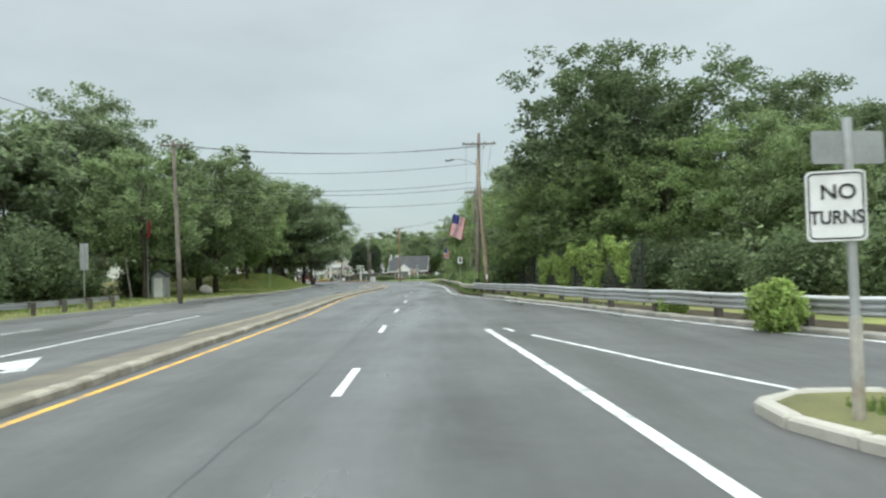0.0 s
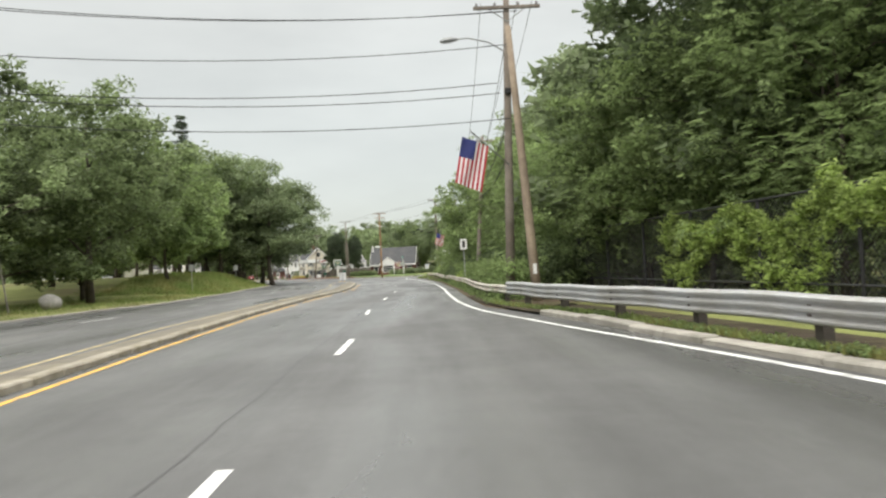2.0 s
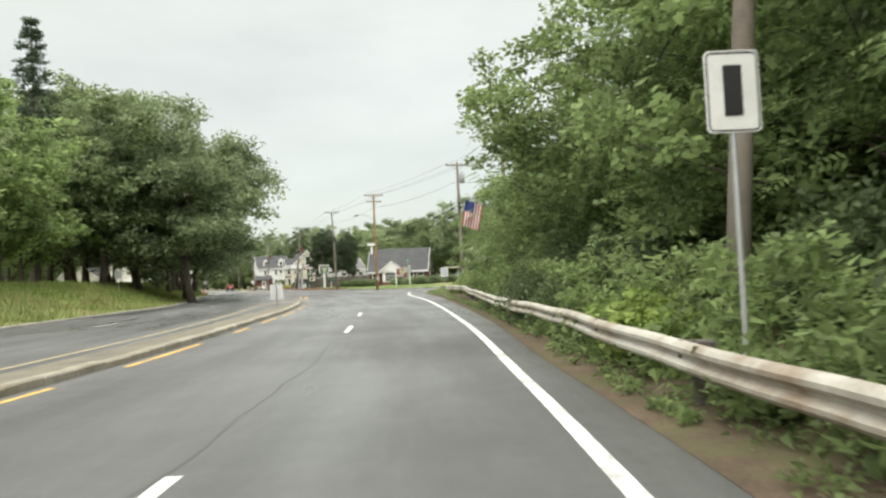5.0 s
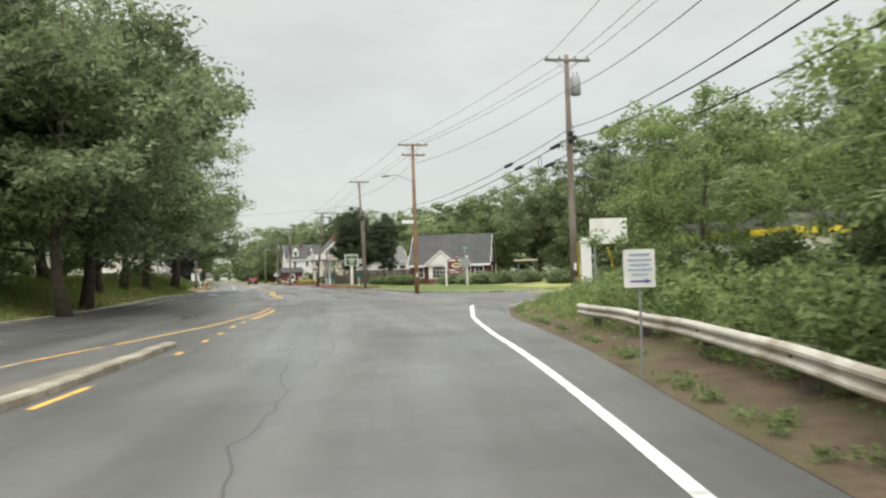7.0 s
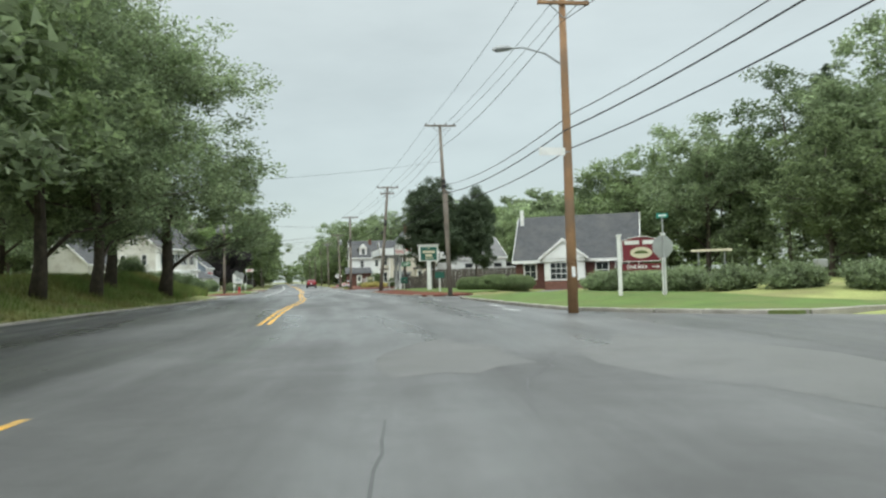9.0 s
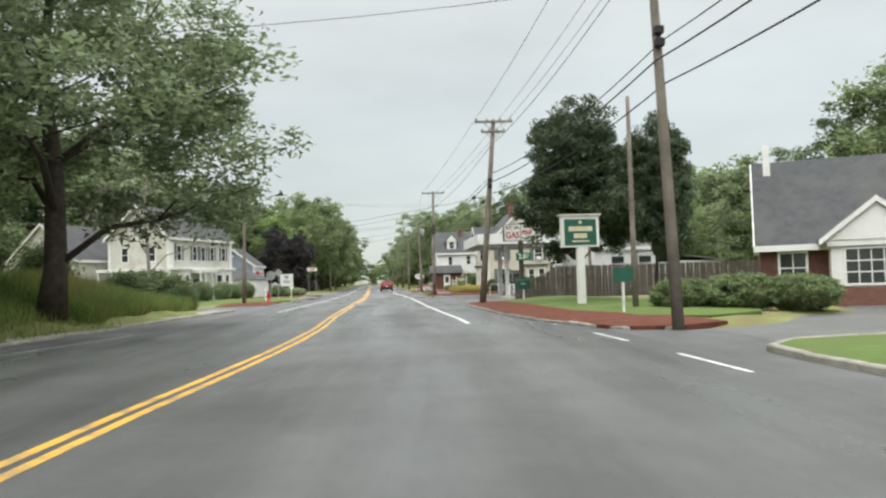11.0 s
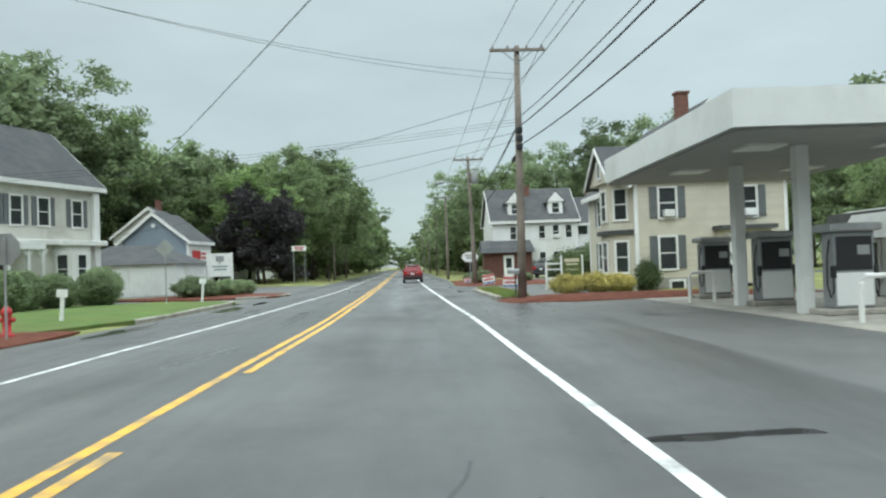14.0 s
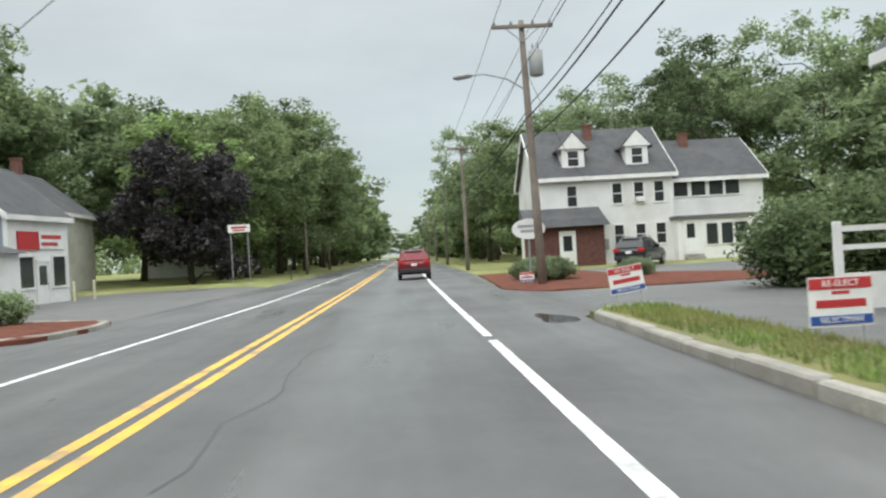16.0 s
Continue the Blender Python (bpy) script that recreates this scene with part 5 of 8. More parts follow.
guardrail([(-8, 10.6), (10, 10.4), (15.7, 9.3), (20.6, 8.15), (28.6, 6.55), (32.4, 6.3), (42.5, 5.1), (48, 4.2), (52, 3.45), (56, 2.9)], GALV, "galvanised corrugated guardrail above a low concrete wall", FENCEWOOD, waves=3)
guardrail([(56.1, 2.9), (58, 2.6), (61, 2.35), (75, 2.45), (84, 2.4), (88.6, 2.55), (95, 2.55), (100.5, 2.75), (105, 3.1), (115, 4.15), (121, 5.1), (127, 5.6), (130.5, 5.65)], GALV_OLD, "dull weathered guardrail half hidden by leaves", FENCEWOOD)
guardrail([(-30, -20.6), (20, -20.6), (35, -20.4), (52, -21.2)], GALV, "pale guardrail along the far side", FENCEWOOD)

# ---------------- utility poles and wires ----------------


def utility_pole(p, h, rz, label, lean=(0, 0), arms=((0.5, 1.1),), trafo=0, lamp=0, mat=None, r=0.15, name="utility_pole", tag=False, extras=0):
    t = thing(name, label, "utility pole", pose(p[0], p[1], p[2], 0, 0, rz), group="roadside utility poles")
    lx, ly = lean

    def at(z):
        u = z / h
        return Vector((lx * u, ly * u, z))

    m = Mesh()
    m.tube([at(-0.3), at(h * 0.3), at(h * 0.7), at(h)], [r * 1.12, r, r * 0.82, r * 0.66], 12)
    part("pole", m, mat or POLEWOOD, t, smooth=True)
    for k, (below, half) in enumerate(arms):
        c = at(h - below)
        m = Mesh()
        m.box(c.x - half, c.x + half, c.y - 0.2, c.y - 0.08, c.z - 0.06, c.z + 0.06, bev=0.01)
        arm = part("crossarm", m, mat or POLEWOOD, t)
        for q in (-0.9, -0.35, 0.35, 0.9):
            im = Mesh()
            x = c.x + half * q
            im.tube([(x, c.y - 0.14, c.z + 0.05), (x, c.y - 0.14, c.z + 0.12), (x, c.y - 0.14, c.z + 0.2)], [0.05, 0.06, 0.03], 7)
            part("insulator", im, CERAMIC, arm)
        m = Mesh()
        for sgn in (-1, 1):
            m.tube([(c.x + sgn * half * 0.55, c.y - 0.14, c.z - 0.05), (c.x, c.y - 0.12, c.z - 0.55)], 0.02, 5)
        part("brace", m, METAL_G, t)
    for k in range(trafo):
        a = (-0.8, 0.72, 0.06)[k] if trafo > 1 else 0.42
        c = at(h - (1.5 if arms else 0.9))
        yy = -0.5 if (trafo == 3 and k == 2) else 0.0
        m = Mesh()
        m.tube([(c.x + a, c.y + yy, c.z - 0.5), (c.x + a, c.y + yy, c.z - 0.46), (c.x + a, c.y + yy, c.z + 0.38), (c.x + a, c.y + yy, c.z + 0.46)], [0.2, 0.25, 0.25, 0.12], 14)
        tr = part("transformer", m, TRAFO, t, smooth=True)
        m = Mesh()
        for b in (-0.1, 0.1):
            m.tube([(c.x + a + b, c.y + yy, c.z + 0.4), (c.x + a + b, c.y + yy, c.z + 0.66)], [0.045, 0.02], 6)
        part("bushing", m, CERAMIC, tr)
    if lamp:
        c = at(lamp)
        m = Mesh()
        m.tube([c, c + Vector((-0.7, 0, 0.45)), c + Vector((-1.5, 0, 0.65)), c + Vector((-2.0, 0, 0.62))], 0.03, 6)
        part("lamp_arm", m, METAL_G, t)
        m = Mesh()
        m.tube([c + Vector((-1.9, 0, 0.62)), c + Vector((-2.1, 0, 0.62)), c + Vector((-2.45, 0, 0.58)), c + Vector((-2.6, 0, 0.56))], [0.05, 0.11, 0.12, 0.05], 8)
        part("lamp_head", m, METAL_G, t)
    for k in range(extras):
        c = at(h * 0.66 - k * 0.35)
        m = Mesh()
        m.box(c.x - 0.12, c.x + 0.12, c.y - 0.3, c.y - 0.1, c.z - 0.12, c.z + 0.12, bev=0.03)
        part("junction_box", m, DARK, t)
    if tag:
        c = at(1.15)
        m = Mesh()
        m.box(c.x - 0.06, c.x + 0.06, c.y - r - 0.04, c.y - r + 0.02, c.z - 0.18, c.z + 0.18)
        part("reflector_plate", m, SIGN_W, t)
    return t


def rp(s, d, z=0.0):
    p = R(s, d)
    return (p.x, p.y, z)


POLES = {}


def pole_at(key, s, d, h, z=0.1, **kw):
    rz = heading(s) + kw.pop("turn", 0)
    lean = kw.get("lean", (0, 0))
    utility_pole(rp(s, d, z), h, rz, kw.pop("label"), **kw)
    m = pose(*rp(s, d, z), 0, 0, rz)
    POLES[key] = lambda x, zz, m=m, h=h, lean=lean: m @ Vector((x + lean[0] * zz / h, -0.14 + lean[1] * zz / h, zz))


pole_at("p1", 58.8, 3.3, 12.2, label="brown wooden utility pole behind the guardrail", arms=((0.85, 1.3),), lamp=9.6, lean=(0.45, 0), r=0.17, extras=1)
utility_pole(rp(55.8, 3.9, 0.1), 9.8, heading(55), "leaning light brown wooden pole with a reflector plate", mat=POLETAN, lean=(-0.5, 0.3), arms=(), r=0.16, tag=True)
pole_at("x", 85, 4.0, 10.8, label="leaning wooden utility pole among the trees", lean=(0.9, 0), arms=((0.4, 1.1),))
pole_at("y", 105, 7.4, 9.8, label="wooden utility pole among the trees", arms=((0.4, 1.1),))
pole_at("f", 120, 7.5, 9.4, label="wooden utility pole holding a flag", arms=())
pole_at("a", 146.2, 10.8, 11.6, z=0.55, label="tall grey wooden utility pole with a transformer", arms=((0.3, 1.15),), trafo=1, r=0.17, extras=2, tag=True)
pole_at("b", 170.4, 7.25, 11.7, z=0.3, label="tall orange-brown utility pole with double crossarms and a street lamp", arms=((0.15, 1.2), (0.95, 0.95)), lamp=8.5, mat=POLEORANGE, r=0.17, tag=True)
pole_at("d", 198.8, 7.45, 12.2, z=0.25, label="grey wooden utility pole beside a stub pole", lean=(-0.4, 0), arms=((0.1, 1.15),), extras=2)
pole_at("e", 221.8, 5.0, 10.5, z=0.3, label="leaning grey wooden utility pole in red mulch", lean=(1.0, 0.3), arms=((0.15, 1.1), (0.75, 0.7)), r=0.17, extras=2)
pole_at("fw", 255.4, 4.36, 10.4, z=0.15, label="weathered wooden utility pole with a floodlight", arms=((0.2, 1.15),), extras=3, r=0.17, lean=(0.15, 0))
pole_at("h", 280.2, 4.75, 9.4, z=0.1, label="dark wooden utility pole with a transformer and street lamp", arms=((0.25, 1.1),), trafo=1, lamp=6.9, lean=(-0.25, 0))
pole_at("i", 312, 4.6, 9.5, label="distant wooden utility pole", arms=((0.3, 1.1),))
pole_at("j", 345, 4.8, 9.5, label="distant wooden utility pole", arms=((0.3, 1.1),))
pole_at("k", 385, 5.0, 9.5, label="distant wooden utility pole", arms=((0.3, 1.1),))
pole_at("l", 430, 5.0, 9.5, label="distant wooden utility pole", arms=((0.3, 1.1),))
pole_at("g", 241.5, -12.2, 9.3, z=0.3, label="wooden utility pole with three grey transformers", arms=((0.2, 1.2),), trafo=3, turn=-12, lean=(0.2, 0))
pole_at("lw", 53.4, -17.6, 11.3, z=0.1, label="tall brown wooden pole at the far verge", arms=((0.4, 0.9),), lean=(-0.3, 0), r=0.16)
pole_at("lf", 330, -10.0, 7.5, label="wooden pole at the far verge", arms=())
pole_at("lg", 352, -10.0, 8.0, label="wooden pole at the far verge", arms=())
utility_pole(rp(207.4, 9.2, 0.2), 8.4, heading(207), "thin grey stub pole beside the utility pole", arms=(), r=0.11)
utility_pole(rp(234.5, 14.6, 0), 8.9, heading(234), "thin dark pole behind the board fence", arms=(), r=0.12)


def wire(a, b, sag, r=0.012, label="sagging black overhead cable"):
    m = Mesh()
    n = 12
    a, b = Vector(a), Vector(b)
    m.tube([a.lerp(b, k / n) - Vector((0, 0, sag * 4 * (k / n) * (1 - k / n))) for k in range(n + 1)], r, 5)
    return tagged(part("overhead_wire", m, CABLE), label, "cable", "overhead wires")


H = {"p1": 11.35, "x": 10.4, "y": 9.4, "f": 9.0, "a": 11.3, "b": 11.55, "d": 12.0, "e": 10.45, "fw": 10.2, "h": 9.15, "i": 9.2, "j": 9.2, "k": 9.2, "l": 9.2}
COMM = {"b": 2.1, "d": 1.5, "e": 0.4, "p1": 1.4, "a": 0.6}
chain = ["p1", "x", "y", "f", "a", "b", "d", "e", "fw", "h", "i", "j", "k", "l"]
for a, b in zip(chain, chain[1:]):
    for x, dz, r in ((-1.0, 0.2, 0.011), (0.4, 0.2, 0.011), (1.0, 0.2, 0.011), (-0.1, -1.5, 0.014), (0.14, -2.7, 0.018), (-0.14, -3.3, 0.024), (0.14, -3.9, 0.022)):
        da, db = (dz - COMM.get(a, 0), dz - COMM.get(b, 0)) if dz < -2 else (dz, dz)
        wire(POLES[a](x, H[a] + da), POLES[b](x, H[b] + db), 0.25 if dz > 0 else 0.45, r)
for z1, z2 in ((11.2, 10.9), (11.2, 10.9), (9.9, 9.3), (8.4, 8.2), (8.0, 8.0), (7.0, 7.2)):
    off = rnd.uniform(-0.5, 0.5)
    wire(POLES["p1"](off, z1), POLES["lw"](off, z2), 0.6, 0.016)
for k in range(2):
    wire(POLES["lw"](0.3 * k, 10.5 - 3 * k), rp(0, -21, 10.5 - 3 * k), 0.7, 0.014)
wire(POLES["e"](0, 6.0), rp(284, -22, 7.8), 0.3, 0.012)
wire(POLES["fw"](0, 8.3), rp(284, -22, 7.3), 0.3, 0.012)
for k in range(3):
    wire(POLES["fw"](0, 7.1 + 0.12 * k), rp(264, -23, 6.6 + 0.15 * k), 0.35, 0.007)
wire(POLES["fw"](0, 6.8), rp(276, -25, 5.4), 0.4, 0.01)
wire(POLES["fw"](0, 6.5), rp(285, -25, 4.6), 0.5, 0.008)
for k in range(2):
    wire(POLES["fw"](0, 9.2 - 0.25 * k), POLES["g"](0.2 * k, 8.8), 0.5, 0.007)
wire(POLES["h"](0, 7.6), rp(303, 12, 5.6), 0.4, 0.01)
wire(POLES["d"](0, 9.5), rp(200, -26, 9), 0.9, 0.009)
# guy wires and splice cases near the corner
for s, d, z, top in ((150.5, 15, 0.5, 8.6), (149, 12.8, 0.5, 8.0)):
    wire(POLES["a"](0, top), rp(s, d, z), 0.05, 0.012, "taut guy wire with a yellow guard")
gt = thing("guy_guard", "yellow plastic guard over a guy wire", "cable guard")
gm2 = Mesh()
gm2.tube([rp(146.6, 11.25, 0.6), rp(146.4, 11.05, 2.9)], 0.06, 8)
part("guard_tube", gm2, YELLOW, gt)
gt = thing("guy_guard", "yellow plastic guard over a guy wire", "cable guard")
gm2 = Mesh()
gm2.tube([rp(150.4, 14.9, 0.55), rp(149.6, 14.0, 2.7)], 0.05, 8)
part("guard_tube", gm2, YELLOW, gt)
for a, b, u, x, dz in (("a", "b", 0.1, 0.14, -3.9), ("a", "b", 0.22, -0.14, -3.3), ("a", "b", 0.05, -0.14, -3.3), ("a", "b", 0.3, 0.14, -2.7), ("f", "a", 0.94, -0.14, -3.3), ("f", "a", 0.82, 0.14, -3.9), ("f", "a", 0.7, -0.14, -3.3), ("e", "fw", 0.1, 0.14, -3.9), ("e", "fw", 0.16, -0.14, -3.3), ("fw", "h", 0.1, 0.14, -3.9)):
    pa, pb = POLES[a](x, H[a] + dz - COMM.get(a, 0)), POLES[b](x, H[b] + dz - COMM.get(b, 0))
    c = pa.lerp(pb, u) - Vector((0, 0, 0.45 * 4 * u * (1 - u)))
    dr = (pb - pa).normalized()
    m = Mesh()
    m.tube([c - dr * 0.5, c - dr * 0.42, c + dr * 0.42, c + dr * 0.5], [0.04, 0.1, 0.1, 0.04], 8)
    sp = thing("splice_case", "black cable splice case hung on the wire", "cable fitting")
    part("case", m, DARK, sp)

for a, b, u, x, dz, rr in (("f", "a", 0.72, 0.14, -3.9, 0.3), ("a", "b", 0.12, -0.14, -3.3, 0.32)):
    pa, pb = POLES[a](x, H[a] + dz - COMM.get(a, 0)), POLES[b](x, H[b] + dz - COMM.get(b, 0))
    c = pa.lerp(pb, u) - Vector((0, 0, 0.45 * 4 * u * (1 - u) + rr))
    dr = (pb - pa).normalized()
    m = Mesh()
    m.tube([c + dr * math.sin(k * math.pi / 8) * rr * 0.6 + Vector((0, 0, math.cos(k * math.pi / 8) * rr)) for k in range(17)], 0.018, 5)
    cl = thing("cable_coil", "black coil of slack cable hung under the wire", "cable fitting")
    part("coil", m, CABLE, cl)

# ---------------- flags ----------------


def flag(p, rz, pole_from, label, w=1.0, h=1.75, tilt=22):
    """A striped flag hanging from a short staff."""
    t = thing("hanging_flag", label, "flag", pose(*p, 0, 0, rz))
    m = Mesh()
    a = t.matrix_basis.inverted() @ Vector(pole_from)
    m.tube([a, (0, 0, 0.02), Vector((0, 0, 0.02)) * 1.12 - a * 0.12], 0.025, 6)
    part("staff", m, METAL_G, t)

    def spot(u, v):
        x = (u - 0.5) * w + v * math.tan(radians(tilt)) * -h * 0.5
        return (x, 0.07 * math.sin(u * 9 + v * 3) + 0.05 * v, -v * h - u * 0.42 * w)

    for k in range(13):
        m = Mesh()
        u0, u1 = k / 13, (k + 1) / 13
        v0 = 0.42 if k < 7 else 0.0
        vs = []
        for q in range(7):
            v = v0 + (1 - v0) * q / 6
            vs += [spot(u0, v), spot((u0 + u1) / 2, v), spot(u1, v)]
        m.add(vs, [(3 * q + c, 3 * q + c + 1, 3 * q + c + 4, 3 * q + c + 3) for q in range(6) for c in range(2)])
        part("stripe", m, FLAGRED if k % 2 == 0 else FLAGWHITE, t, smooth=True)
    m = Mesh()
    vs = []
    for q in range(5):
        for c in range(7):
            vs.append(spot(7 / 13 * c / 6, 0.42 * q / 4))
    m.add(vs, [(7 * q + c, 7 * q + c + 1, 7 * q + c + 8, 7 * q + c + 7) for q in range(4) for c in range(6)])
    part("canton", m, FLAGBLUE, t, smooth=True)
    return t


pf = R(54.9, 1.95)
flag((pf.x, pf.y, 5.85), heading(54) + 4, POLES["p1"](0, 5.2), "striped red, white and blue flag hung on the pole", 0.88, 1.55)
pf = R(114.5, 4.6)
flag((pf.x, pf.y, 5.3), heading(114) - 8, rp(116, 6.8, 4.6), "small striped red, white and blue flag hung among the trees", 0.85, 1.3)
ft = thing("flag_pole", "thin flag pole with a limp faded flag", "flag pole", pose(*rp(66, -24.5, 0.1), 0, 0, heading(66)))
m = Mesh()
m.tube([(0, 0, 0), (0, 0, 7.6)], [0.05, 0.03], 8)
part("staff", m, METAL_G, ft)
m = Mesh()
m.tube([(0.12, 0, 6.9), (0.16, 0.03, 6.2), (0.1, 0, 5.2)], [0.05, 0.16, 0.1], 7)
part("cloth", m, FLAGRED, ft)

# ---------------- road signs ----------------


def rounded(w, h, r=0.05, n=4):
    pts = []
    for cx, cz, a0 in ((w / 2 - r, h / 2 - r, 0), (-w / 2 + r, h / 2 - r, 90), (-w / 2 + r, -h / 2 + r, 180), (w / 2 - r, -h / 2 + r, 270)):
        for k in range(n + 1):
            a = radians(a0 + 90 * k / n)
            pts.append((cx + r * math.cos(a), cz + r * math.sin(a)))
    return pts


def plate(parent, name, w, h, x, y, z, mat, r=0.05, label="", rz=0, thick=0.012):
    m = Mesh()
    m.slab(rounded(w, h, r), -thick / 2, thick / 2)
    return part(name, m, mat, parent, label, m=pose(x, y, z, 0, 0, rz))


def outline(parent, w, h, y, z, mat, t=0.018, r=0.05, name="border", x=0):
    m = Mesh()
    a, b = rounded(w, h, r), rounded(w - 2 * t, h - 2 * t, max(0.01, r - t))
    n = len(a)
    m.add([(p[0], -0.003, p[1]) for p in a] + [(p[0], -0.003, p[1]) for p in b] + [(p[0], 0.002, p[1]) for p in a] + [(p[0], 0.002, p[1]) for p in b],
          [(i, (i + 1) % n, n + (i + 1) % n, n + i) for i in range(n)] + [(2 * n + i, 3 * n + i, 3 * n + (i + 1) % n, 2 * n + (i + 1) % n) for i in range(n)])
    return part(name, m, mat, parent, m=pose(x, y, z))


def bars(parent, rows, y, mat, name="text_bar", x=0.0):
    """Unreadable lines of writing as plain bars: width, height, z."""
    for w, h, z in rows:
        m = Mesh()
        m.box(-w / 2, w / 2, -0.003, 0.002, -h / 2, h / 2)
        part(name, m, mat, parent, m=pose(x, y, z))


def post_mesh(h, r=0.03, n=8):
    m = Mesh()
    m.tube([(0, 0, -0.3), (0, 0, h)], r, n)
    return m


ns = thing("no_turns_sign", "white NO TURNS road sign on a steel post", "road sign", pose(*rp(6.9, 3.8, 0.13), 0, 0, heading(7) - 16))
part("post", post_mesh(2.75, 0.045), GALV, ns)
m = Mesh()
m.tube([(0, 0, -0.1), (0, 0, 0.95)], 0.056, 8)
part("post_sleeve", m, GALV_OLD, ns)
plate(ns, "sign_face", 0.5, 0.64, -0.13, -0.06, 1.95, SIGN_W)
outline(ns, 0.46, 0.6, -0.071, 1.95, BLACK, 0.012, x=-0.13)
writing(ns, "NO", face(-0.11, -0.07, 2.07), 0.19, BLACK, bold=0.003)
writing(ns, "TURNS", face(-0.13, -0.07, 1.84), 0.17, BLACK, bold=0.003, sx=0.84)
plate(ns, "rear_plate", 0.72, 0.3, 0.0, 0.0, 2.48, SIGN_BACK, 0.03, rz=24)

ps = thing("symbol_sign", "small white road sign with a black symbol on a post", "road sign", pose(*rp(82, 2.85, 0), 0, 0, heading(82)))
part("post", post_mesh(3.3), GALV, ps)
plate(ps, "sign_face", 0.5, 0.75, 0, -0.04, 2.95, SIGN_W)
outline(ps, 0.47, 0.72, -0.05, 2.95, BLACK, 0.012)
bars(ps, ((0.17, 0.46, 2.96),), -0.052, BLACK, "symbol")

wsg = thing("notice_board", "white roadside notice board with blue lines of writing", "sign", pose(*rp(121.2, 3.85, 0.1), 0, 0, heading(120) - 5))
part("post", post_mesh(1.75, 0.02), METAL_G, wsg, m=pose(0, 0.03, 0))
plate(wsg, "board", 0.46, 0.56, 0, -0.01, 1.52, SIGN_W, 0.02)
bars(wsg, ((0.3, 0.035, 1.72), (0.36, 0.03, 1.64), (0.28, 0.03, 1.57), (0.35, 0.03, 1.5), (0.24, 0.03, 1.43)), -0.02, material("faded_blue_ink", (0.3, 0.4, 0.5), 0.6))
m = Mesh()
m.box(-0.14, 0.08, -0.003, 0.002, -0.012, 0.012)
m.slab([(0.08, -0.035), (0.17, 0), (0.08, 0.035)], -0.003, 0.002)
part("arrow", m, BLUE, wsg, m=pose(0, -0.02, 1.33))

for s, d, h, w_, hh, lab in ((49, -22.2, 4.0, 0.55, 1.7, "grey back of a tall road sign"), (103, -20.5, 2.6, 0.5, 0.6, "grey back of a small road sign"), (145, -19.5, 2.0, 0.6, 0.75, "grey back of a small road sign on the bank")):
    bs = thing("road_sign", lab, "road sign", pose(*rp(s, d, float(gz(*rp(s, d)[:2])[0])), 0, 0, heading(s)))
    part("post", post_mesh(h), GALV, bs)
    plate(bs, "rear_plate", w_, hh, 0, 0.04, h - hh / 2, SIGN_BACK, 0.03)
md = thing("median_sign", "pale grey back of a low square sign on the median", "road sign", pose(*rp(122.5, -6.2, 0.05), 0, 0, heading(122)))
m = Mesh()
m.box(-0.035, 0.035, -0.03, 0.03, -0.2, 1.3, bev=0.008)
part("post", m, METAL_G, md)
plate(md, "rear_plate", 0.78, 0.92, 0, 0.045, 0.86, material("pale_sign_back", (0.6, 0.61, 0.62), 0.5, metal=0.2, var=0.08), 0.04)
st = thing("stop_sign", "grey octagonal back of a stop sign with a street name blade", "road sign", pose(*rp(173.9, 12.4, 0.25), 0, 0, heading(174)))
part("post", post_mesh(3.35), GALV, st)
m = Mesh()
m.slab([(0.48 * math.cos(radians(22.5 + 45 * k)), 0.48 * math.sin(radians(22.5 + 45 * k))) for k in range(8)], -0.006, 0.006)
part("octagon_plate", m, SIGN_BACK, st, m=pose(0, 0.05, 2.12))
plate(st, "street_blade", 0.5, 0.19, 0, 0, 3.4, TEAL, 0.02)
bars(st, ((0.34, 0.07, 3.4),), -0.012, SIGN_W)
st = thing("stop_sign", "grey octagonal back of a stop sign beside the lawn", "road sign", pose(*rp(243.2, -10.3, 0.15), 0, 0, heading(243) - 10))
part("post", post_mesh(2.5), GALV, st)
m = Mesh()
m.slab([(0.42 * math.cos(radians(22.5 + 45 * k)), 0.42 * math.sin(radians(22.5 + 45 * k))) for k in range(8)], -0.006, 0.006)
part("octagon_plate", m, SIGN_BACK, st, m=pose(0, 0.05, 2.2))
dsn = thing("diamond_sign", "grey back of a diamond warning sign", "road sign", pose(*rp(261, -11.8, 0.15), 0, 0, heading(261)))
part("post", post_mesh(3.0), GALV, dsn)
m = Mesh()
m.slab([(0.45, 0), (0, 0.45), (-0.45, 0), (0, -0.45)], -0.006, 0.006)
part("diamond_plate", m, SIGN_BACK, dsn, m=pose(0, 0, 2.7))

pbm = POLES["b"](0, 5.4)
sb_ = thing("pole_sign", "small white sign plate fixed to the utility pole", "sign", pose(pbm.x, pbm.y, pbm.z, 0, 0, heading(170) + 8))
m = Mesh()
m.box(-0.2, 0.05, -0.02, 0.02, -0.02, 0.02)
part("bracket", m, METAL_G, sb_)
plate(sb_, "plate", 1.0, 0.28, -0.65, -0.03, 0, SIGN_W, 0.02)

# ---------------- buildings ----------------


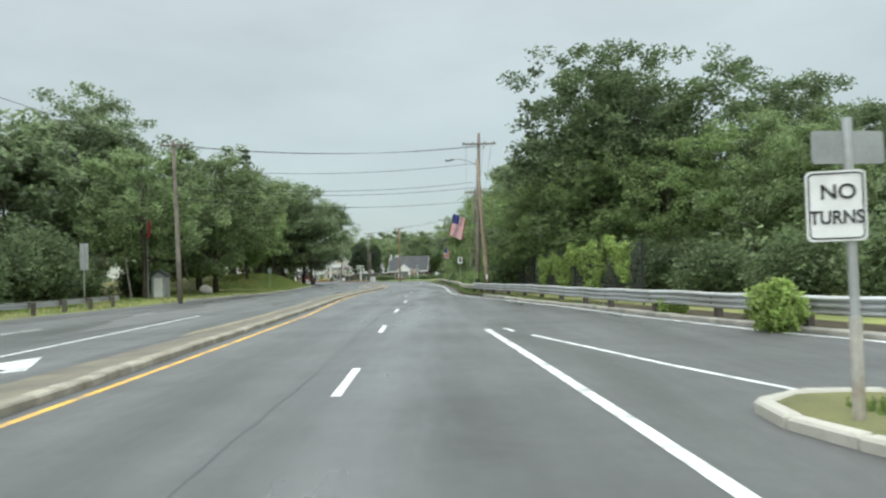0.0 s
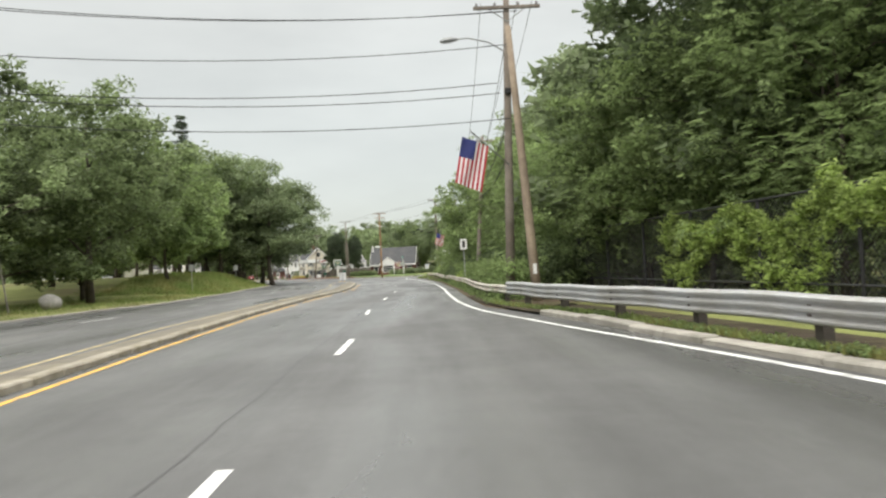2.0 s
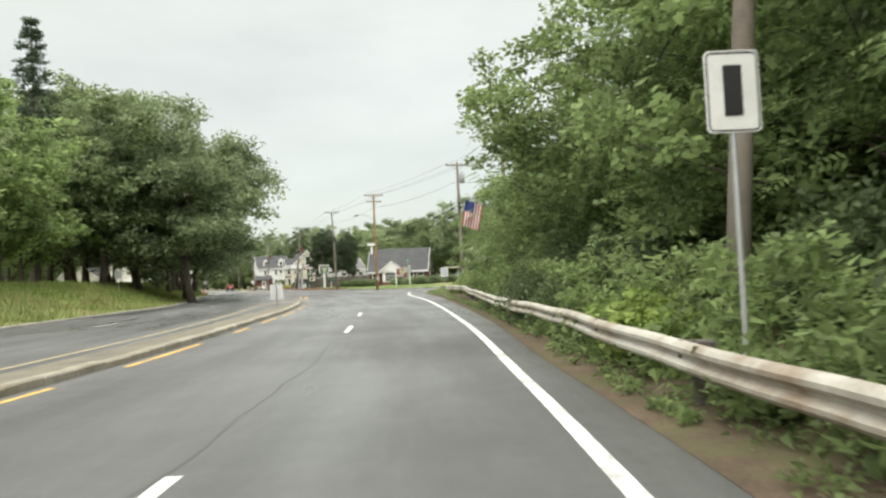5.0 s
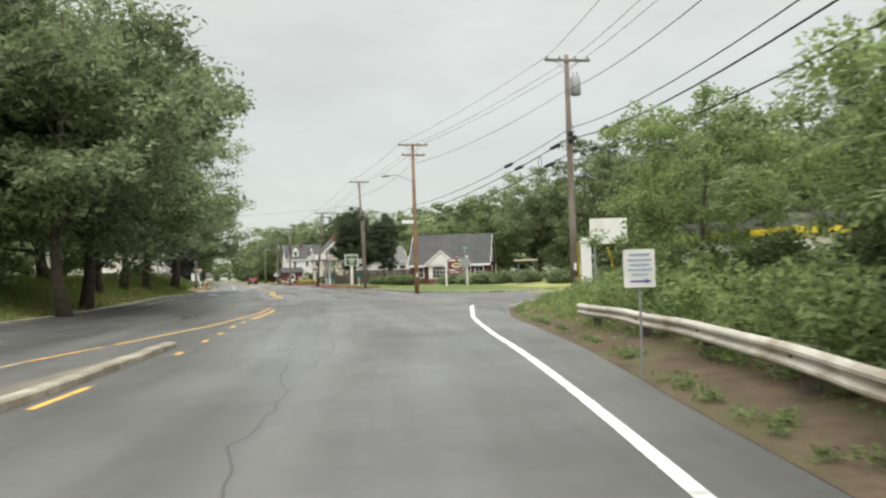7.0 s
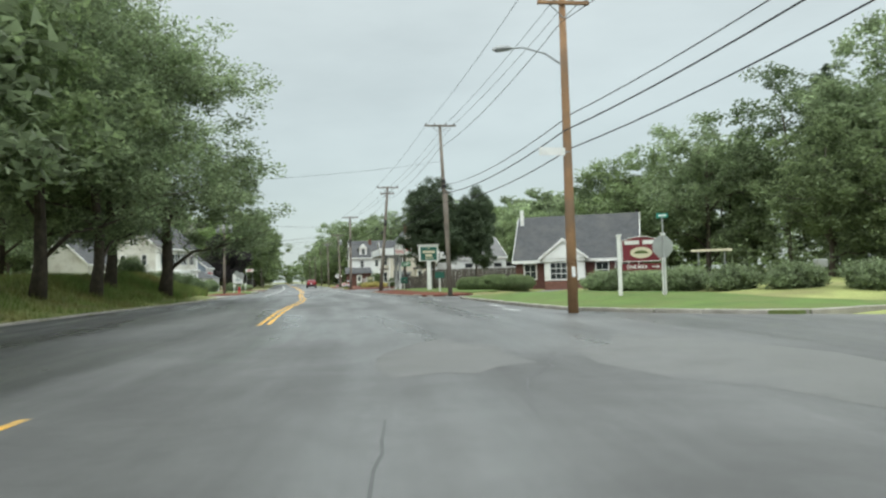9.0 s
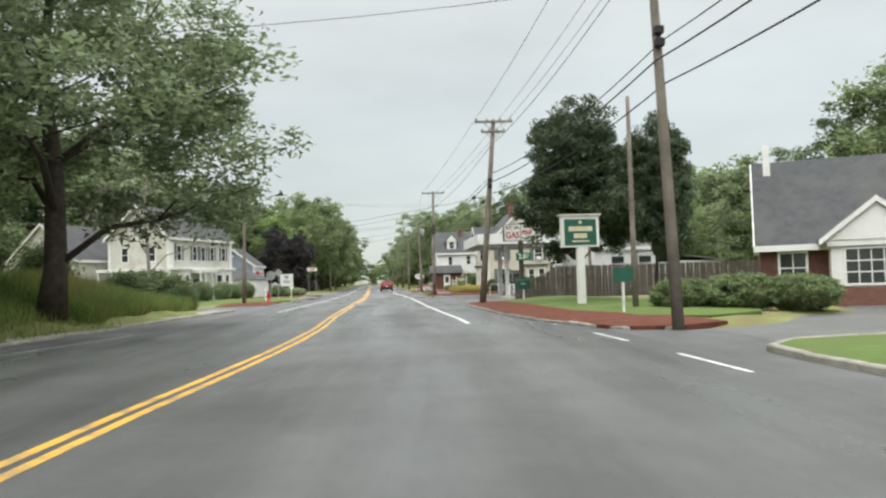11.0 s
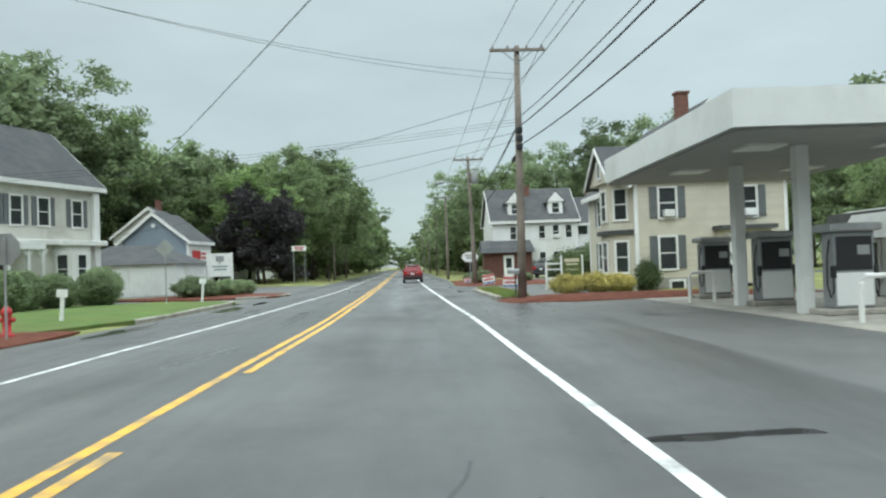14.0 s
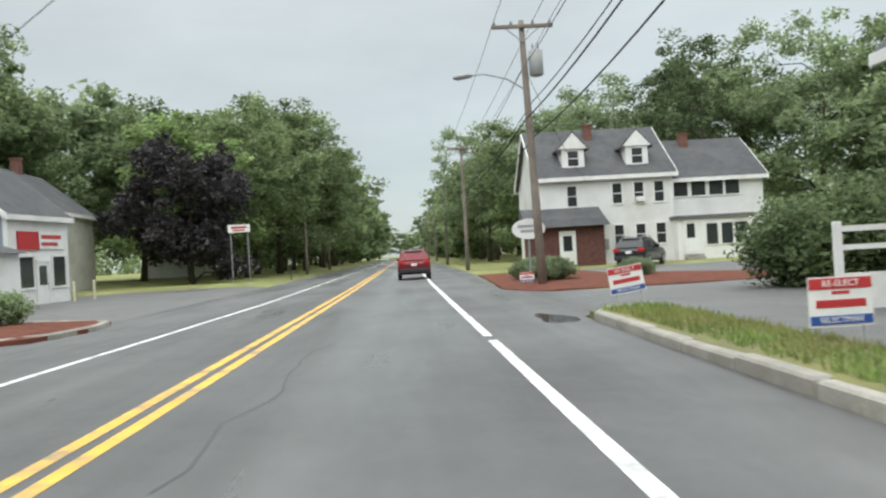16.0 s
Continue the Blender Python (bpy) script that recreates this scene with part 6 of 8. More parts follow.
def window(house, x, y, z, w, h, rz=0, shutters=None, grid=(1, 2), trim=None, ac=False, name="window", cas=0.1):
    """A framed window on a wall that looks along -y before the turn rz; x, y, z is the centre of the opening."""
    m = pose(x, y, z, 0, 0, rz)
    a, b = w / 2, h / 2
    f = Mesh()
    f.ring(a, b, cas)
    fr = part(name, f, trim or TRIM, house, m=m)
    for k in range(1, grid[0]):
        g = Mesh()
        g.box(-a + w * k / grid[0] - 0.02, -a + w * k / grid[0] + 0.02, -0.035, 0.0, -b, b)
        part("glazing_bar", g, trim or TRIM, fr)
    for k in range(1, grid[1]):
        g = Mesh()
        g.box(-a, a, -0.04, -0.003, -b + h * k / grid[1] - 0.025, -b + h * k / grid[1] + 0.025)
        part("glazing_bar", g, trim or TRIM, fr)
    for k in range(grid[1]):
        g = Mesh()
        z0 = -b + h * k / grid[1]
        g.box(-a, a, -0.012, 0.005, z0, z0 + h / grid[1])
        part("pane", g, GLASS, fr)
    if ac:
        g = Mesh()
        g.box(-0.25, 0.25, -0.35, 0.02, -b + 0.02, -b + 0.36, bev=0.02)
        part("air_conditioner", g, METALWHITE, fr)
    if shutters:
        for sg in (-1, 1):
            g = Mesh()
            sw = shutters
            x0 = sg * (a + cas + 0.02)
            g.box(min(x0, x0 + sg * sw), max(x0, x0 + sg * sw), -0.05, 0.02, -b - 0.02, b + 0.08, bev=0.01)
            part("shutter", g, SHUTTER, house, m=m)
    return fr


def body(house, x0, x1, y0, y1, z0, z1, mat, name="wall"):
    m = Mesh()
    m.box(x0, x1, y0, y1, z0, z1)
    return part(name, m, mat, house)


def gable_roof(house, x0, x1, y0, y1, ze, zr, axis, roofmat, wallmat, over=0.35, th=0.16, trim=True, rake=0.25):
    """A gabled roof with its ridge along x or y, gable walls, slabs with thickness, and eave boards."""
    if axis == "x":
        c = (y0 + y1) / 2
        pr = [(y0, ze), (y1, ze), (c, zr)]
        g = Mesh()
        g.loft([[(x, a, b) for a, b in pr] for x in (x0, x1)])
        part("gable_wall", g, wallmat, house)
        for ya in (y0, y1):
            sg = -1 if ya == y0 else 1
            ux, uz = (ya - c), (ze - zr)
            L = math.hypot(ux, uz)
            ex, ez = ya + sg * over * abs(ux) / L, ze - over * abs(uz) / L
            g = Mesh()
            sec = [(c, zr + 0.02), (c, zr + th + 0.02), (ex, ez + th), (ex, ez)]
            g.loft([[(x, a, b) for a, b in sec] for x in (x0 - rake, x1 + rake)])
            part("roof", g, roofmat, house)
            if trim:
                g = Mesh()
                g.box(x0 - rake, x1 + rake, ex - 0.06, ex + 0.06, ez - 0.12, ez + th - 0.02)
                part("eave_board", g, TRIM, house)
        if trim:
            for xx in (x0 - rake - 0.03, x1 + rake + 0.03):
                g = Mesh()
                for ya in (y0, y1):
                    sg = -1 if ya == y0 else 1
                    ux, uz = (ya - c), (ze - zr)
                    L = math.hypot(ux, uz)
                    ex, ez = ya + sg * over * abs(ux) / L, ze - over * abs(uz) / L
                    sec = [(c, zr - 0.16), (c, zr + th), (ex, ez + th - 0.02), (ex, ez - 0.16)]
                    g.loft([[(x, a, b) for a, b in sec] for x in (xx - 0.03, xx + 0.03)])
                part("rake_board", g, TRIM, house)
    else:
        c = (x0 + x1) / 2
        pr = [(x0, ze), (x1, ze), (c, zr)]
        g = Mesh()
        g.loft([[(a, y, b) for a, b in pr] for y in (y0, y1)])
        part("gable_wall", g, wallmat, house)
        for xa in (x0, x1):
            sg = -1 if xa == x0 else 1
            ux, uz = (xa - c), (ze - zr)
            L = math.hypot(ux, uz)
            ex, ez = xa + sg * over * abs(ux) / L, ze - over * abs(uz) / L
            g = Mesh()
            sec = [(c, zr + 0.02), (c, zr + th + 0.02), (ex, ez + th), (ex, ez)]
            g.loft([[(a, y, b) for a, b in sec] for y in (y0 - rake, y1 + rake)])
            part("roof", g, roofmat, house)
            if trim:
                g = Mesh()
                g.box(ex - 0.06, ex + 0.06, y0 - rake, y1 + rake, ez - 0.12, ez + th - 0.02)
                part("eave_board", g, TRIM, house)
        if trim:
            for yy in (y0 - rake - 0.03, y1 + rake + 0.03):
                g = Mesh()
                for xa in (x0, x1):
                    sg = -1 if xa == x0 else 1
                    ux, uz = (xa - c), (ze - zr)
                    L = math.hypot(ux, uz)
                    ex, ez = xa + sg * over * abs(ux) / L, ze - over * abs(uz) / L
                    sec = [(c, zr - 0.16), (c, zr + th), (ex, ez + th - 0.02), (ex, ez - 0.16)]
                    g.loft([[(a, y, b) for a, b in sec] for y in (yy - 0.03, yy + 0.03)])
                part("rake_board", g, TRIM, house)


def corner_boards(house, x0, x1, y0, y1, z0, z1, w=0.14):
    for xa in (x0, x1):
        for ya in (y0, y1):
            g = Mesh()
            g.box(xa - (w if xa == x1 else 0.02), xa + (w if xa == x0 else 0.02), ya - (w if ya == y1 else 0.02), ya + (w if ya == y0 else 0.02), z0, z1)
            part("corner_board", g, TRIM, house)


def door(house, x, y, z, w, h, rz=0, mat=None, glazed=True):
    m = pose(x, y, z, 0, 0, rz)
    g = Mesh()
    g.box(-w / 2 - 0.1, -w / 2, -0.06, 0.02, 0, h)
    g.box(w / 2, w / 2 + 0.1, -0.06, 0.02, 0, h)
    g.box(-w / 2 - 0.1, w / 2 + 0.1, -0.07, 0.02, h, h + 0.12)
    part("door_frame", g, TRIM, house, m=m)
    g = Mesh()
    g.box(-w / 2, w / 2, -0.03, 0.01, 0, h)
    dd = part("door", g, mat or TRIM, house, m=m)
    if glazed:
        g = Mesh()
        g.box(-w / 2 + 0.14, w / 2 - 0.14, -0.04, -0.02, h * 0.45, h - 0.18)
        part("pane", g, GLASS, dd)
    g = Mesh()
    g.tube([(w / 2 - 0.1, -0.03, 1.0), (w / 2 - 0.1, -0.1, 1.0)], 0.03, 6)
    part("door_handle", g, METAL_G, dd)


def chimney(house, x, y, z0, z1, w=0.55):
    g = Mesh()
    g.box(x - w / 2, x + w / 2, y - w / 2, y + w / 2, z0, z1)
    g.box(x - w / 2 - 0.06, x + w / 2 + 0.06, y - w / 2 - 0.06, y + w / 2 + 0.06, z1, z1 + 0.12)
    part("chimney", g, BRICK, house)


def frame_at(s, d, z=0.0, turn=0.0):
    p = R(s, d)
    return pose(p.x, p.y, z, 0, 0, heading(s) + turn)


# brick house with a steep dark roof; its front looks towards the road we come from
bh = thing("brick_house", "low brick house with a steep dark roof and white porch gable", "house", pose(-29.2, 208.6, 0.35, 0, 0, 0))
body(bh, 0, 10.6, 0, 7.4, -0.4, 2.5, BRICK_D)
gable_roof(bh, 0, 10.6, 0, 7.4, 2.5, 6.2, "x", SHINGLE, TRIM, over=0.55, rake=0.2)
g = Mesh()
g.slab([(2.5, 2.35), (6.3, 2.35), (4.4, 3.9)], -1.3, -1.2)
part("porch_gable", g, TRIM, bh)
for sg in (-1, 1):
    g = Mesh()
    g.loft([[(4.4, y, 4.12), (4.4, y, 3.95), (4.4 + sg * 2.15, y, 2.2), (4.4 + sg * 2.15, y, 2.4)] for y in (-1.4, 3.0)])
    part("porch_roof", g, SHINGLE, bh)
    g = Mesh()
    g.loft([[(4.4, y, 4.1), (4.4, y, 3.86), (4.4 + sg * 2.15, y, 2.14), (4.4 + sg * 2.15, y, 2.38)] for y in (-1.47, -1.4)])
    part("porch_rake", g, TRIM, bh)
g = Mesh()
g.box(2.55, 6.25, -1.25, 0, 2.1, 2.36)
part("porch_beam", g, TRIM, bh)
body(bh, 2.7, 6.1, -1.1, 0, -0.4, 0.4, BRICK, "bay_base")
body(bh, 2.7, 6.1, -1.05, 0, 0.4, 2.1, TRIM, "bay_wall")
window(bh, 4.4, -1.06, 1.25, 2.3, 1.4, 0, grid=(5, 3))
window(bh, 6.11, -0.6, 1.2, 0.5, 1.3, 90, grid=(1, 2))
for x in (1.3, 7.6, 9.3):
    window(bh, x, 0, 1.25, 1.0, 1.25, 0, grid=(2, 2))
window(bh, 10.6, 3.7, 4.3, 0.5, 1.1, 90, grid=(1, 2), cas=0.12)
window(bh, 10.6, 3.7, 1.2, 0.7, 1.4, 90)
g = Mesh()
g.box(0.3, 0.6, 1.5, 1.8, 5.5, 6.9)
part("vent_pipe", g, TRIM, bh)

# filling station: canopy, kiosk, barn-like workshop
fs = thing("filling_station_canopy", "flat white filling station canopy on square columns", "canopy", frame_at(240.4, 6.9))
g = Mesh()
g.box(0, 6.9, 0, 11.6, 4.35, 5.2)
part("fascia", g, METALWHITE, fs)
# underside in a darker grey than the white fascia
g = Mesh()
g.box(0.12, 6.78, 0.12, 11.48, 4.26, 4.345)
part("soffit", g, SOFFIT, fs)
for k in range(4):
    g = Mesh()
    g.box(1.2 + (k % 2) * 3.6, 2.2 + (k % 2) * 3.6, 2 + (k // 2) * 5, 3 + (k // 2) * 5, 4.2, 4.262)
    part("ceiling_lamp", g, METALWHITE, fs)
for x, y in ((2.75, 2.6), (2.75, 6.5)):
    g = Mesh()
    g.box(x - 0.16, x + 0.16, y - 0.16, y + 0.16, 0, 4.27, bev=0.02)
    part("column", g, METALWHITE, fs)


def pump(m):
    t = thing("fuel_pump", "white and dark fuel pump on a concrete plinth", "fuel pump", m, group="fuel pumps")
    g = Mesh()
    g.box(-0.8, 0.8, -0.45, 0.45, 0, 0.15, bev=0.03)
    part("plinth", g, CONCRETE, t)
    g = Mesh()
    g.box(-0.5, 0.5, -0.27, 0.27, 0.15, 2.02, bev=0.03)
    cab_ = part("cabinet", g, METAL_G, t)
    g = Mesh()
    g.box(-0.46, 0.46, -0.29, -0.26, 0.22, 1.02, bev=0.01)
    part("lower_panel", g, METALWHITE, cab_)
    g = Mesh()
    g.box(-0.44, 0.44, -0.295, -0.26, 1.08, 1.9, bev=0.01)
    part("display_panel", g, DARK, cab_)
    g = Mesh()
    g.box(0.08, 0.38, -0.305, -0.29, 1.45, 1.68)
    part("price_display", g, SIGN_BACK, cab_)
    g = Mesh()
    g.box(-0.64, 0.64, -0.42, 0.42, 2.02, 2.22, bev=0.04)
    part("cap", g, SIGN_BACK, t)
    for sg in (-1, 1):
        g = Mesh()
        g.tube([(sg * 0.5, -0.1, 1.85), (sg * 0.62, -0.18, 1.4), (sg * 0.64, -0.2, 0.7), (sg * 0.58, -0.24, 0.42), (sg * 0.52, -0.26, 0.6), (sg * 0.52, -0.26, 1.0)], 0.022, 6)
        part("hose", g, DARK, t)
        g = Mesh()
        g.box(sg * 0.52 - 0.04, sg * 0.52 + 0.04, -0.34, -0.2, 0.9, 1.2, bev=0.015)
        part("nozzle", g, DARK, t)
    return t


p0 = pump(frame_at(242.4, 10.45))
copy_thing(p0, frame_at(246.5, 10.55))
copy_thing(p0, frame_at(251.3, 10.8))
hp = thing("safety_hoop", "white steel safety hoop beside the pumps", "barrier", frame_at(240.0, 9.75))
m = Mesh()
m.tube([(-0.42, 0, 0), (-0.42, 0, 0.85), (-0.3, 0, 1.0), (0.3, 0, 1.0), (0.42, 0, 0.85), (0.42, 0, 0)], 0.06, 8)
part("hoop", m, TRIM, hp)
copy_thing(hp, frame_at(249.3, 9.5))
kb = thing("station_kiosk", "low white station kiosk with a clapboard fascia beside the workshop", "kiosk", frame_at(246.95, 15.3, 0, 0.3))
body(kb, 0.35, 5.5, 0, 5.2, 0, 2.0, TRIM)
g = Mesh()
g.loft([[(0.25, y, 1.95), (-0.1, y, 1.95), (0.25, y, 2.95)] for y in (0.0, 3.6)])
g.loft([[(0.25, 3.6, 1.95), (-0.1, 3.6, 1.95), (0.25, 3.6, 2.95)], [(0.9, 5.6, 1.95), (0.55, 5.6, 1.95), (0.9, 5.6, 2.95)]])
part("fascia", g, SIDING_W, kb)
g = Mesh()
g.box(0.2, 5.6, 0.0, 5.2, 2.0, 2.9)
part("roof", g, SHINGLE_G, kb)
window(kb, 0.35, 1.3, 1.15, 0.55, 1.3, -90, grid=(1, 1))
window(kb, 0.35, 2.6, 1.15, 0.55, 1.3, -90, grid=(1, 1))
door(kb, 0.35, 4.2, 0.02, 0.9, 1.9, -90)
g = Mesh()
g.box(-0.05, 0.35, 0.25, 0.75, 1.2, 1.65, bev=0.03)
part("air_conditioner", g, METALWHITE, kb)
barn = thing("workshop", "white clapboard workshop with a grey gabled roof and two roller doors", "workshop", frame_at(236.7, 15.6, 0, 1.5))
body(barn, 0, 6.6, 0, 10.2, -0.1, 3.65, SIDING_W)
gable_roof(barn, 0, 6.6, 0, 10.2, 3.65, 6.25, "x", SHINGLE_G, SIDING_W, over=0.2, rake=0.1)
for x in (1.8, 4.0, 5.5):
    window(barn, x, 0, 2.7, 0.85, 0.4, 0, grid=(2, 1), trim=BLACK, cas=0.05)
body(barn, 6.6, 10.5, 0.6, 8, -0.1, 2.5, SIDING_W, "lean_to")
g = Mesh()
g.loft([[(6.6, y, 3.0), (6.6, y, 3.12), (10.8, y, 2.52), (10.8, y, 2.4)] for y in (0.3, 8.3)])
part("lean_to_roof", g, SHINGLE_G, barn)
for y0 in (1.4, 6.4):
    g = Mesh()
    g.box(-0.04, 0.02, y0, y0 + 2.75, 0, 2.55)
    gd = part("roller_door", g, METALWHITE, barn)
    for k in range(4):
        g = Mesh()
        g.box(-0.07, -0.035, y0 + 0.04, y0 + 2.71, 0.05 + 0.62 * k, 0.64 + 0.62 * k, bev=0.012)
        part("door_panel", g, METALWHITE, gd)
    for k in range(3):
        g = Mesh()
        g.box(-0.085, -0.06, y0 + 0.3 + k * 0.8, y0 + 0.78 + k * 0.8, 1.46, 1.62)
        part("pane", g, GLASS, gd)
    g = Mesh()
    g.box(-0.1, 0.02, y0 - 0.12, y0 + 2.87, 2.56, 2.74)
    part("door_head", g, TRIM, barn)
g = Mesh()
g.box(-0.12, 0.02, 4.1, 6.3, 3.55, 4.75)
lv = part("loft_hatch", g, SIDING_W, barn)
g = Mesh()
g.box(-0.15, -0.1, 4.9, 5.7, 4.05, 4.25)
part("vent_louver", g, METAL_G, lv)
for x in (3.0, 3.35):
    g = Mesh()
    g.tube([(x, -0.1, 1.2), (x, -0.1, 3.9), (x, 0.5, 4.9)], 0.05, 8)
    part("stove_pipe", g, METAL_G, barn)

# tan two-storey house with bay windows
th = thing("tan_house", "tan clapboard two-storey house with grey shutters and bay windows", "house", frame_at(260, 10.65))
tw = body(th, 0, 7.4, 0, 9.0, 0.3, 5.35, SIDING_T)
body(th, -0.02, 7.42, -0.02, 9.02, -0.2, 0.55, CONCRETE, "foundation")
gable_roof(th, 0, 7.4, 0, 9.0, 5.35, 8.9, "y", SHINGLE, SIDING_T, over=0.45, rake=0.35)
corner_boards(th, -0.03, 7.43, -0.03, 9.03, 0.5, 5.35)
g = Mesh()
g.box(-0.3, 7.7, -0.3, -0.02, 5.15, 5.4)
part("cornice", g, TRIM, th)
bd = Mesh()
bd.add([(0.1, 0.0, 0), (7.3, 0.0, 0), (7.3, -0.028, 0), (0.1, -0.028, 0), (0.1, 0.0, 0.118), (7.3, 0.0, 0.118), (7.3, -0.006, 0.118), (0.1, -0.006, 0.118)],
       [(0, 1, 2, 3), (4, 7, 6, 5), (0, 4, 5, 1), (3, 2, 6, 7), (0, 3, 7, 4), (1, 5, 6, 2)])
bme = bd.data("clapboard", SIDING_T)
for k in range(38):
    o = new("clapboard", bme)
    o.parent = tw
    o.matrix_basis = pose(0, -0.004, 0.58 + 0.12 * k)
for k in range(26):
    w0 = 3.7 * (1 - (k * 0.12 + 0.3) / 3.5) - 0.1
    if w0 < 0.4:
        break
    o = new("clapboard", bme)
    o.parent = tw
    o.matrix_basis = pose(3.7, -0.004, 5.42 + 0.12 * k) @ Matrix.Diagonal((w0 * 2 / 7.2, 1, 1, 1)) @ pose(-3.7, 0, 0)
window(th, 1.55, -0.03, 4.15, 0.78, 1.4, 0, 0.36, ac=True)
window(th, 5.5, -0.03, 4.1, 0.78, 1.4, 0, 0.36, ac=True)
window(th, 1.5, -0.03, 1.75, 0.78, 1.5, 0, 0.36)
window(th, 3.9, -0.03, 6.9, 1.0, 1.2, 0, grid=(1, 1))
window(th, 1.9, -0.03, 0.2, 0.6, 0.35, 0, grid=(1, 1))
chimney(th, 2.9, 1.2, 7.4, 9.6)
# side porch bay
body(th, 3.9, 6.2, -0.9, 0, 0.2, 2.75, SIDING_T, "side_bay")
g = Mesh()
g.box(3.7, 6.4, -1.15, 0, 2.75, 2.95)
part("side_bay_roof", g, SHINGLE, th)
window(th, 4.5, -0.92, 1.75, 0.55, 1.35, 0)
window(th, 5.6, -0.92, 1.75, 0.55, 1.35, 0)
# two-storey front bay under its own gable
for z0, z1 in ((0.4, 2.75), (2.95, 5.35)):
    g = Mesh()
    g.prism([(0, 0.4), (-0.9, 1.3), (-0.9, 3.1), (0, 4.0)], z0, z1)
    part("front_bay", g, SIDING_T, th)
    zc = (z0 + z1) / 2 + 0.05
    window(th, -0.92, 2.2, zc, 0.85, 1.45, -90)
    window(th, -0.46, 0.84, zc, 0.62, 1.45, -45)
    window(th, -0.46, 3.56, zc, 0.62, 1.45, -135)
g = Mesh()
g.prism([(0, 0.2), (-1.1, 1.2), (-1.1, 3.2), (0, 4.2)], 2.75, 2.95)
part("bay_skirt_roof", g, SHINGLE, th)
g = Mesh()
g.loft([[(-1.1, 0.1, 5.35), (-1.1, 4.3, 5.35), (-1.1, 2.2, 7.05)], [(3.5, 0.1, 5.35), (3.5, 4.3, 5.35), (3.5, 2.2, 7.05)]])
part("front_gable", g, SIDING_T, th)
for sg in (-1, 1):
    g = Mesh()
    g.loft([[(x, 2.2, 7.26), (x, 2.2, 7.1), (x, 2.2 + sg * 2.4, 5.2), (x, 2.2 + sg * 2.4, 5.36)] for x in (-1.3, 3.6)])
    part("front_gable_roof", g, SHINGLE, th)
    g = Mesh()
    g.loft([[(x, 2.2, 7.2), (x, 2.2, 7.0), (x, 2.2 + sg * 2.4, 5.1), (x, 2.2 + sg * 2.4, 5.3)] for x in (-1.36, -1.3)])
    part("front_gable_rake", g, TRIM, th)
window(th, -1.11, 2.2, 6.0, 0.5, 0.7, -90, grid=(1, 1))
window(th, 0, 6.6, 4.1, 0.75, 1.4, -90, 0.34)
window(th, 0, 6.6, 1.7, 0.75, 1.4, -90, 0.34)

# white three-storey house with dormers
wh = thing("white_house", "white clapboard house with a dark roof and two dormers", "house", frame_at(303, 8.9))
body(wh, 0, 8.8, 0, 9, -0.4, 5.95, SIDING_W)
gable_roof(wh, 0, 8.8, 0, 9, 5.95, 9.4, "x", SHINGLE, SIDING_W, over=0.4, rake=0.3)
body(wh, 8.8, 15.1, 0.4, 8, -0.6, 5.5, SIDING_W, "wing_wall")
gable_roof(wh, 8.8, 15.1, 0.4, 8, 5.5, 8.3, "x", SHINGLE, SIDING_W, over=0.35, rake=0.3)
corner_boards(wh, -0.02, 8.82, -0.02, 9.02, 0.2, 5.95, 0.16)
for x in (2.45, 6.75):
    body(wh, x - 0.75, x + 0.75, 0.6, 3.2, 6.3, 7.85, TRIM, "dormer_wall")
    g = Mesh()
    g.loft([[(x - 0.95, y, 7.8), (x + 0.95, y, 7.8), (x, y, 8.85)] for y in (0.45, 3.4)])
    part("dormer_gable", g, TRIM, wh)
    for sg in (-1, 1):
        g = Mesh()
        g.loft([[(x, y, 8.98), (x, y, 8.86), (x + sg * 1.08, y, 7.68), (x + sg * 1.08, y, 7.8)] for y in (0.5, 3.6)])
        part("dormer_roof", g, SHINGLE, wh)
    window(wh, x, 0.6, 7.15, 0.7, 1.0, 0)
for x, z in ((2.1, 4.6), (5.1, 4.65), (6.55, 4.65), (7.9, 4.65), (5.1, 1.9), (6.55, 1.9), (7.9, 1.9)):
    window(wh, x, 0, z, 0.6, 1.3, 0, grid=(1, 2), ac=(x == 6.55 and z > 3))
body(wh, -1.2, 3.7, -1.6, 0, -0.3, 2.6, BRICK_D, "porch_wall")
g = Mesh()
g.loft([[(-1.6, -2.1, 2.6), (4.0, -2.1, 2.6), (4.0, 0.1, 2.6), (-1.6, 0.1, 2.6)], [(-1.4, -1.6, 3.1), (3.8, -1.6, 3.1), (3.8, 0.1, 3.9), (-1.4, 0.1, 3.9)]])
part("porch_roof", g, SHINGLE, wh)
door(wh, 1.3, -1.6, 0.1, 0.85, 2.1, 0)
g = Mesh()
g.box(8.65, 13.4, -1.0, 0.4, -0.6, 2.7)
part("sun_porch", g, TRIM, wh)
g = Mesh()
g.box(8.5, 13.6, -1.2, 0.4, 2.7, 2.9)
part("sun_porch_roof", g, SHINGLE_G, wh)
for x in (10.9, 11.9, 12.8):
    window(wh, x, -1.0, 1.65, 0.75, 1.35, 0, grid=(1, 1), cas=0.06)
door(wh, 9.5, -1.0, 0.55, 0.8, 2.0, 0)
for x in (9.5, 10.7, 11.9, 13.0):
    window(wh, x, 0.4, 4.75, 0.95, 1.0, 0, grid=(1, 1), cas=0.07)
for k in range(4):
    g = Mesh()
    g.box(9.0, 10.2, -1.3 - 0.28 * k, -1.0 - 0.28 * k, -0.6, 0.4 - 0.18 * k)
    part("step", g, CONCRETE, wh)
chimney(wh, 4.2, 3.6, 8.2, 9.7)
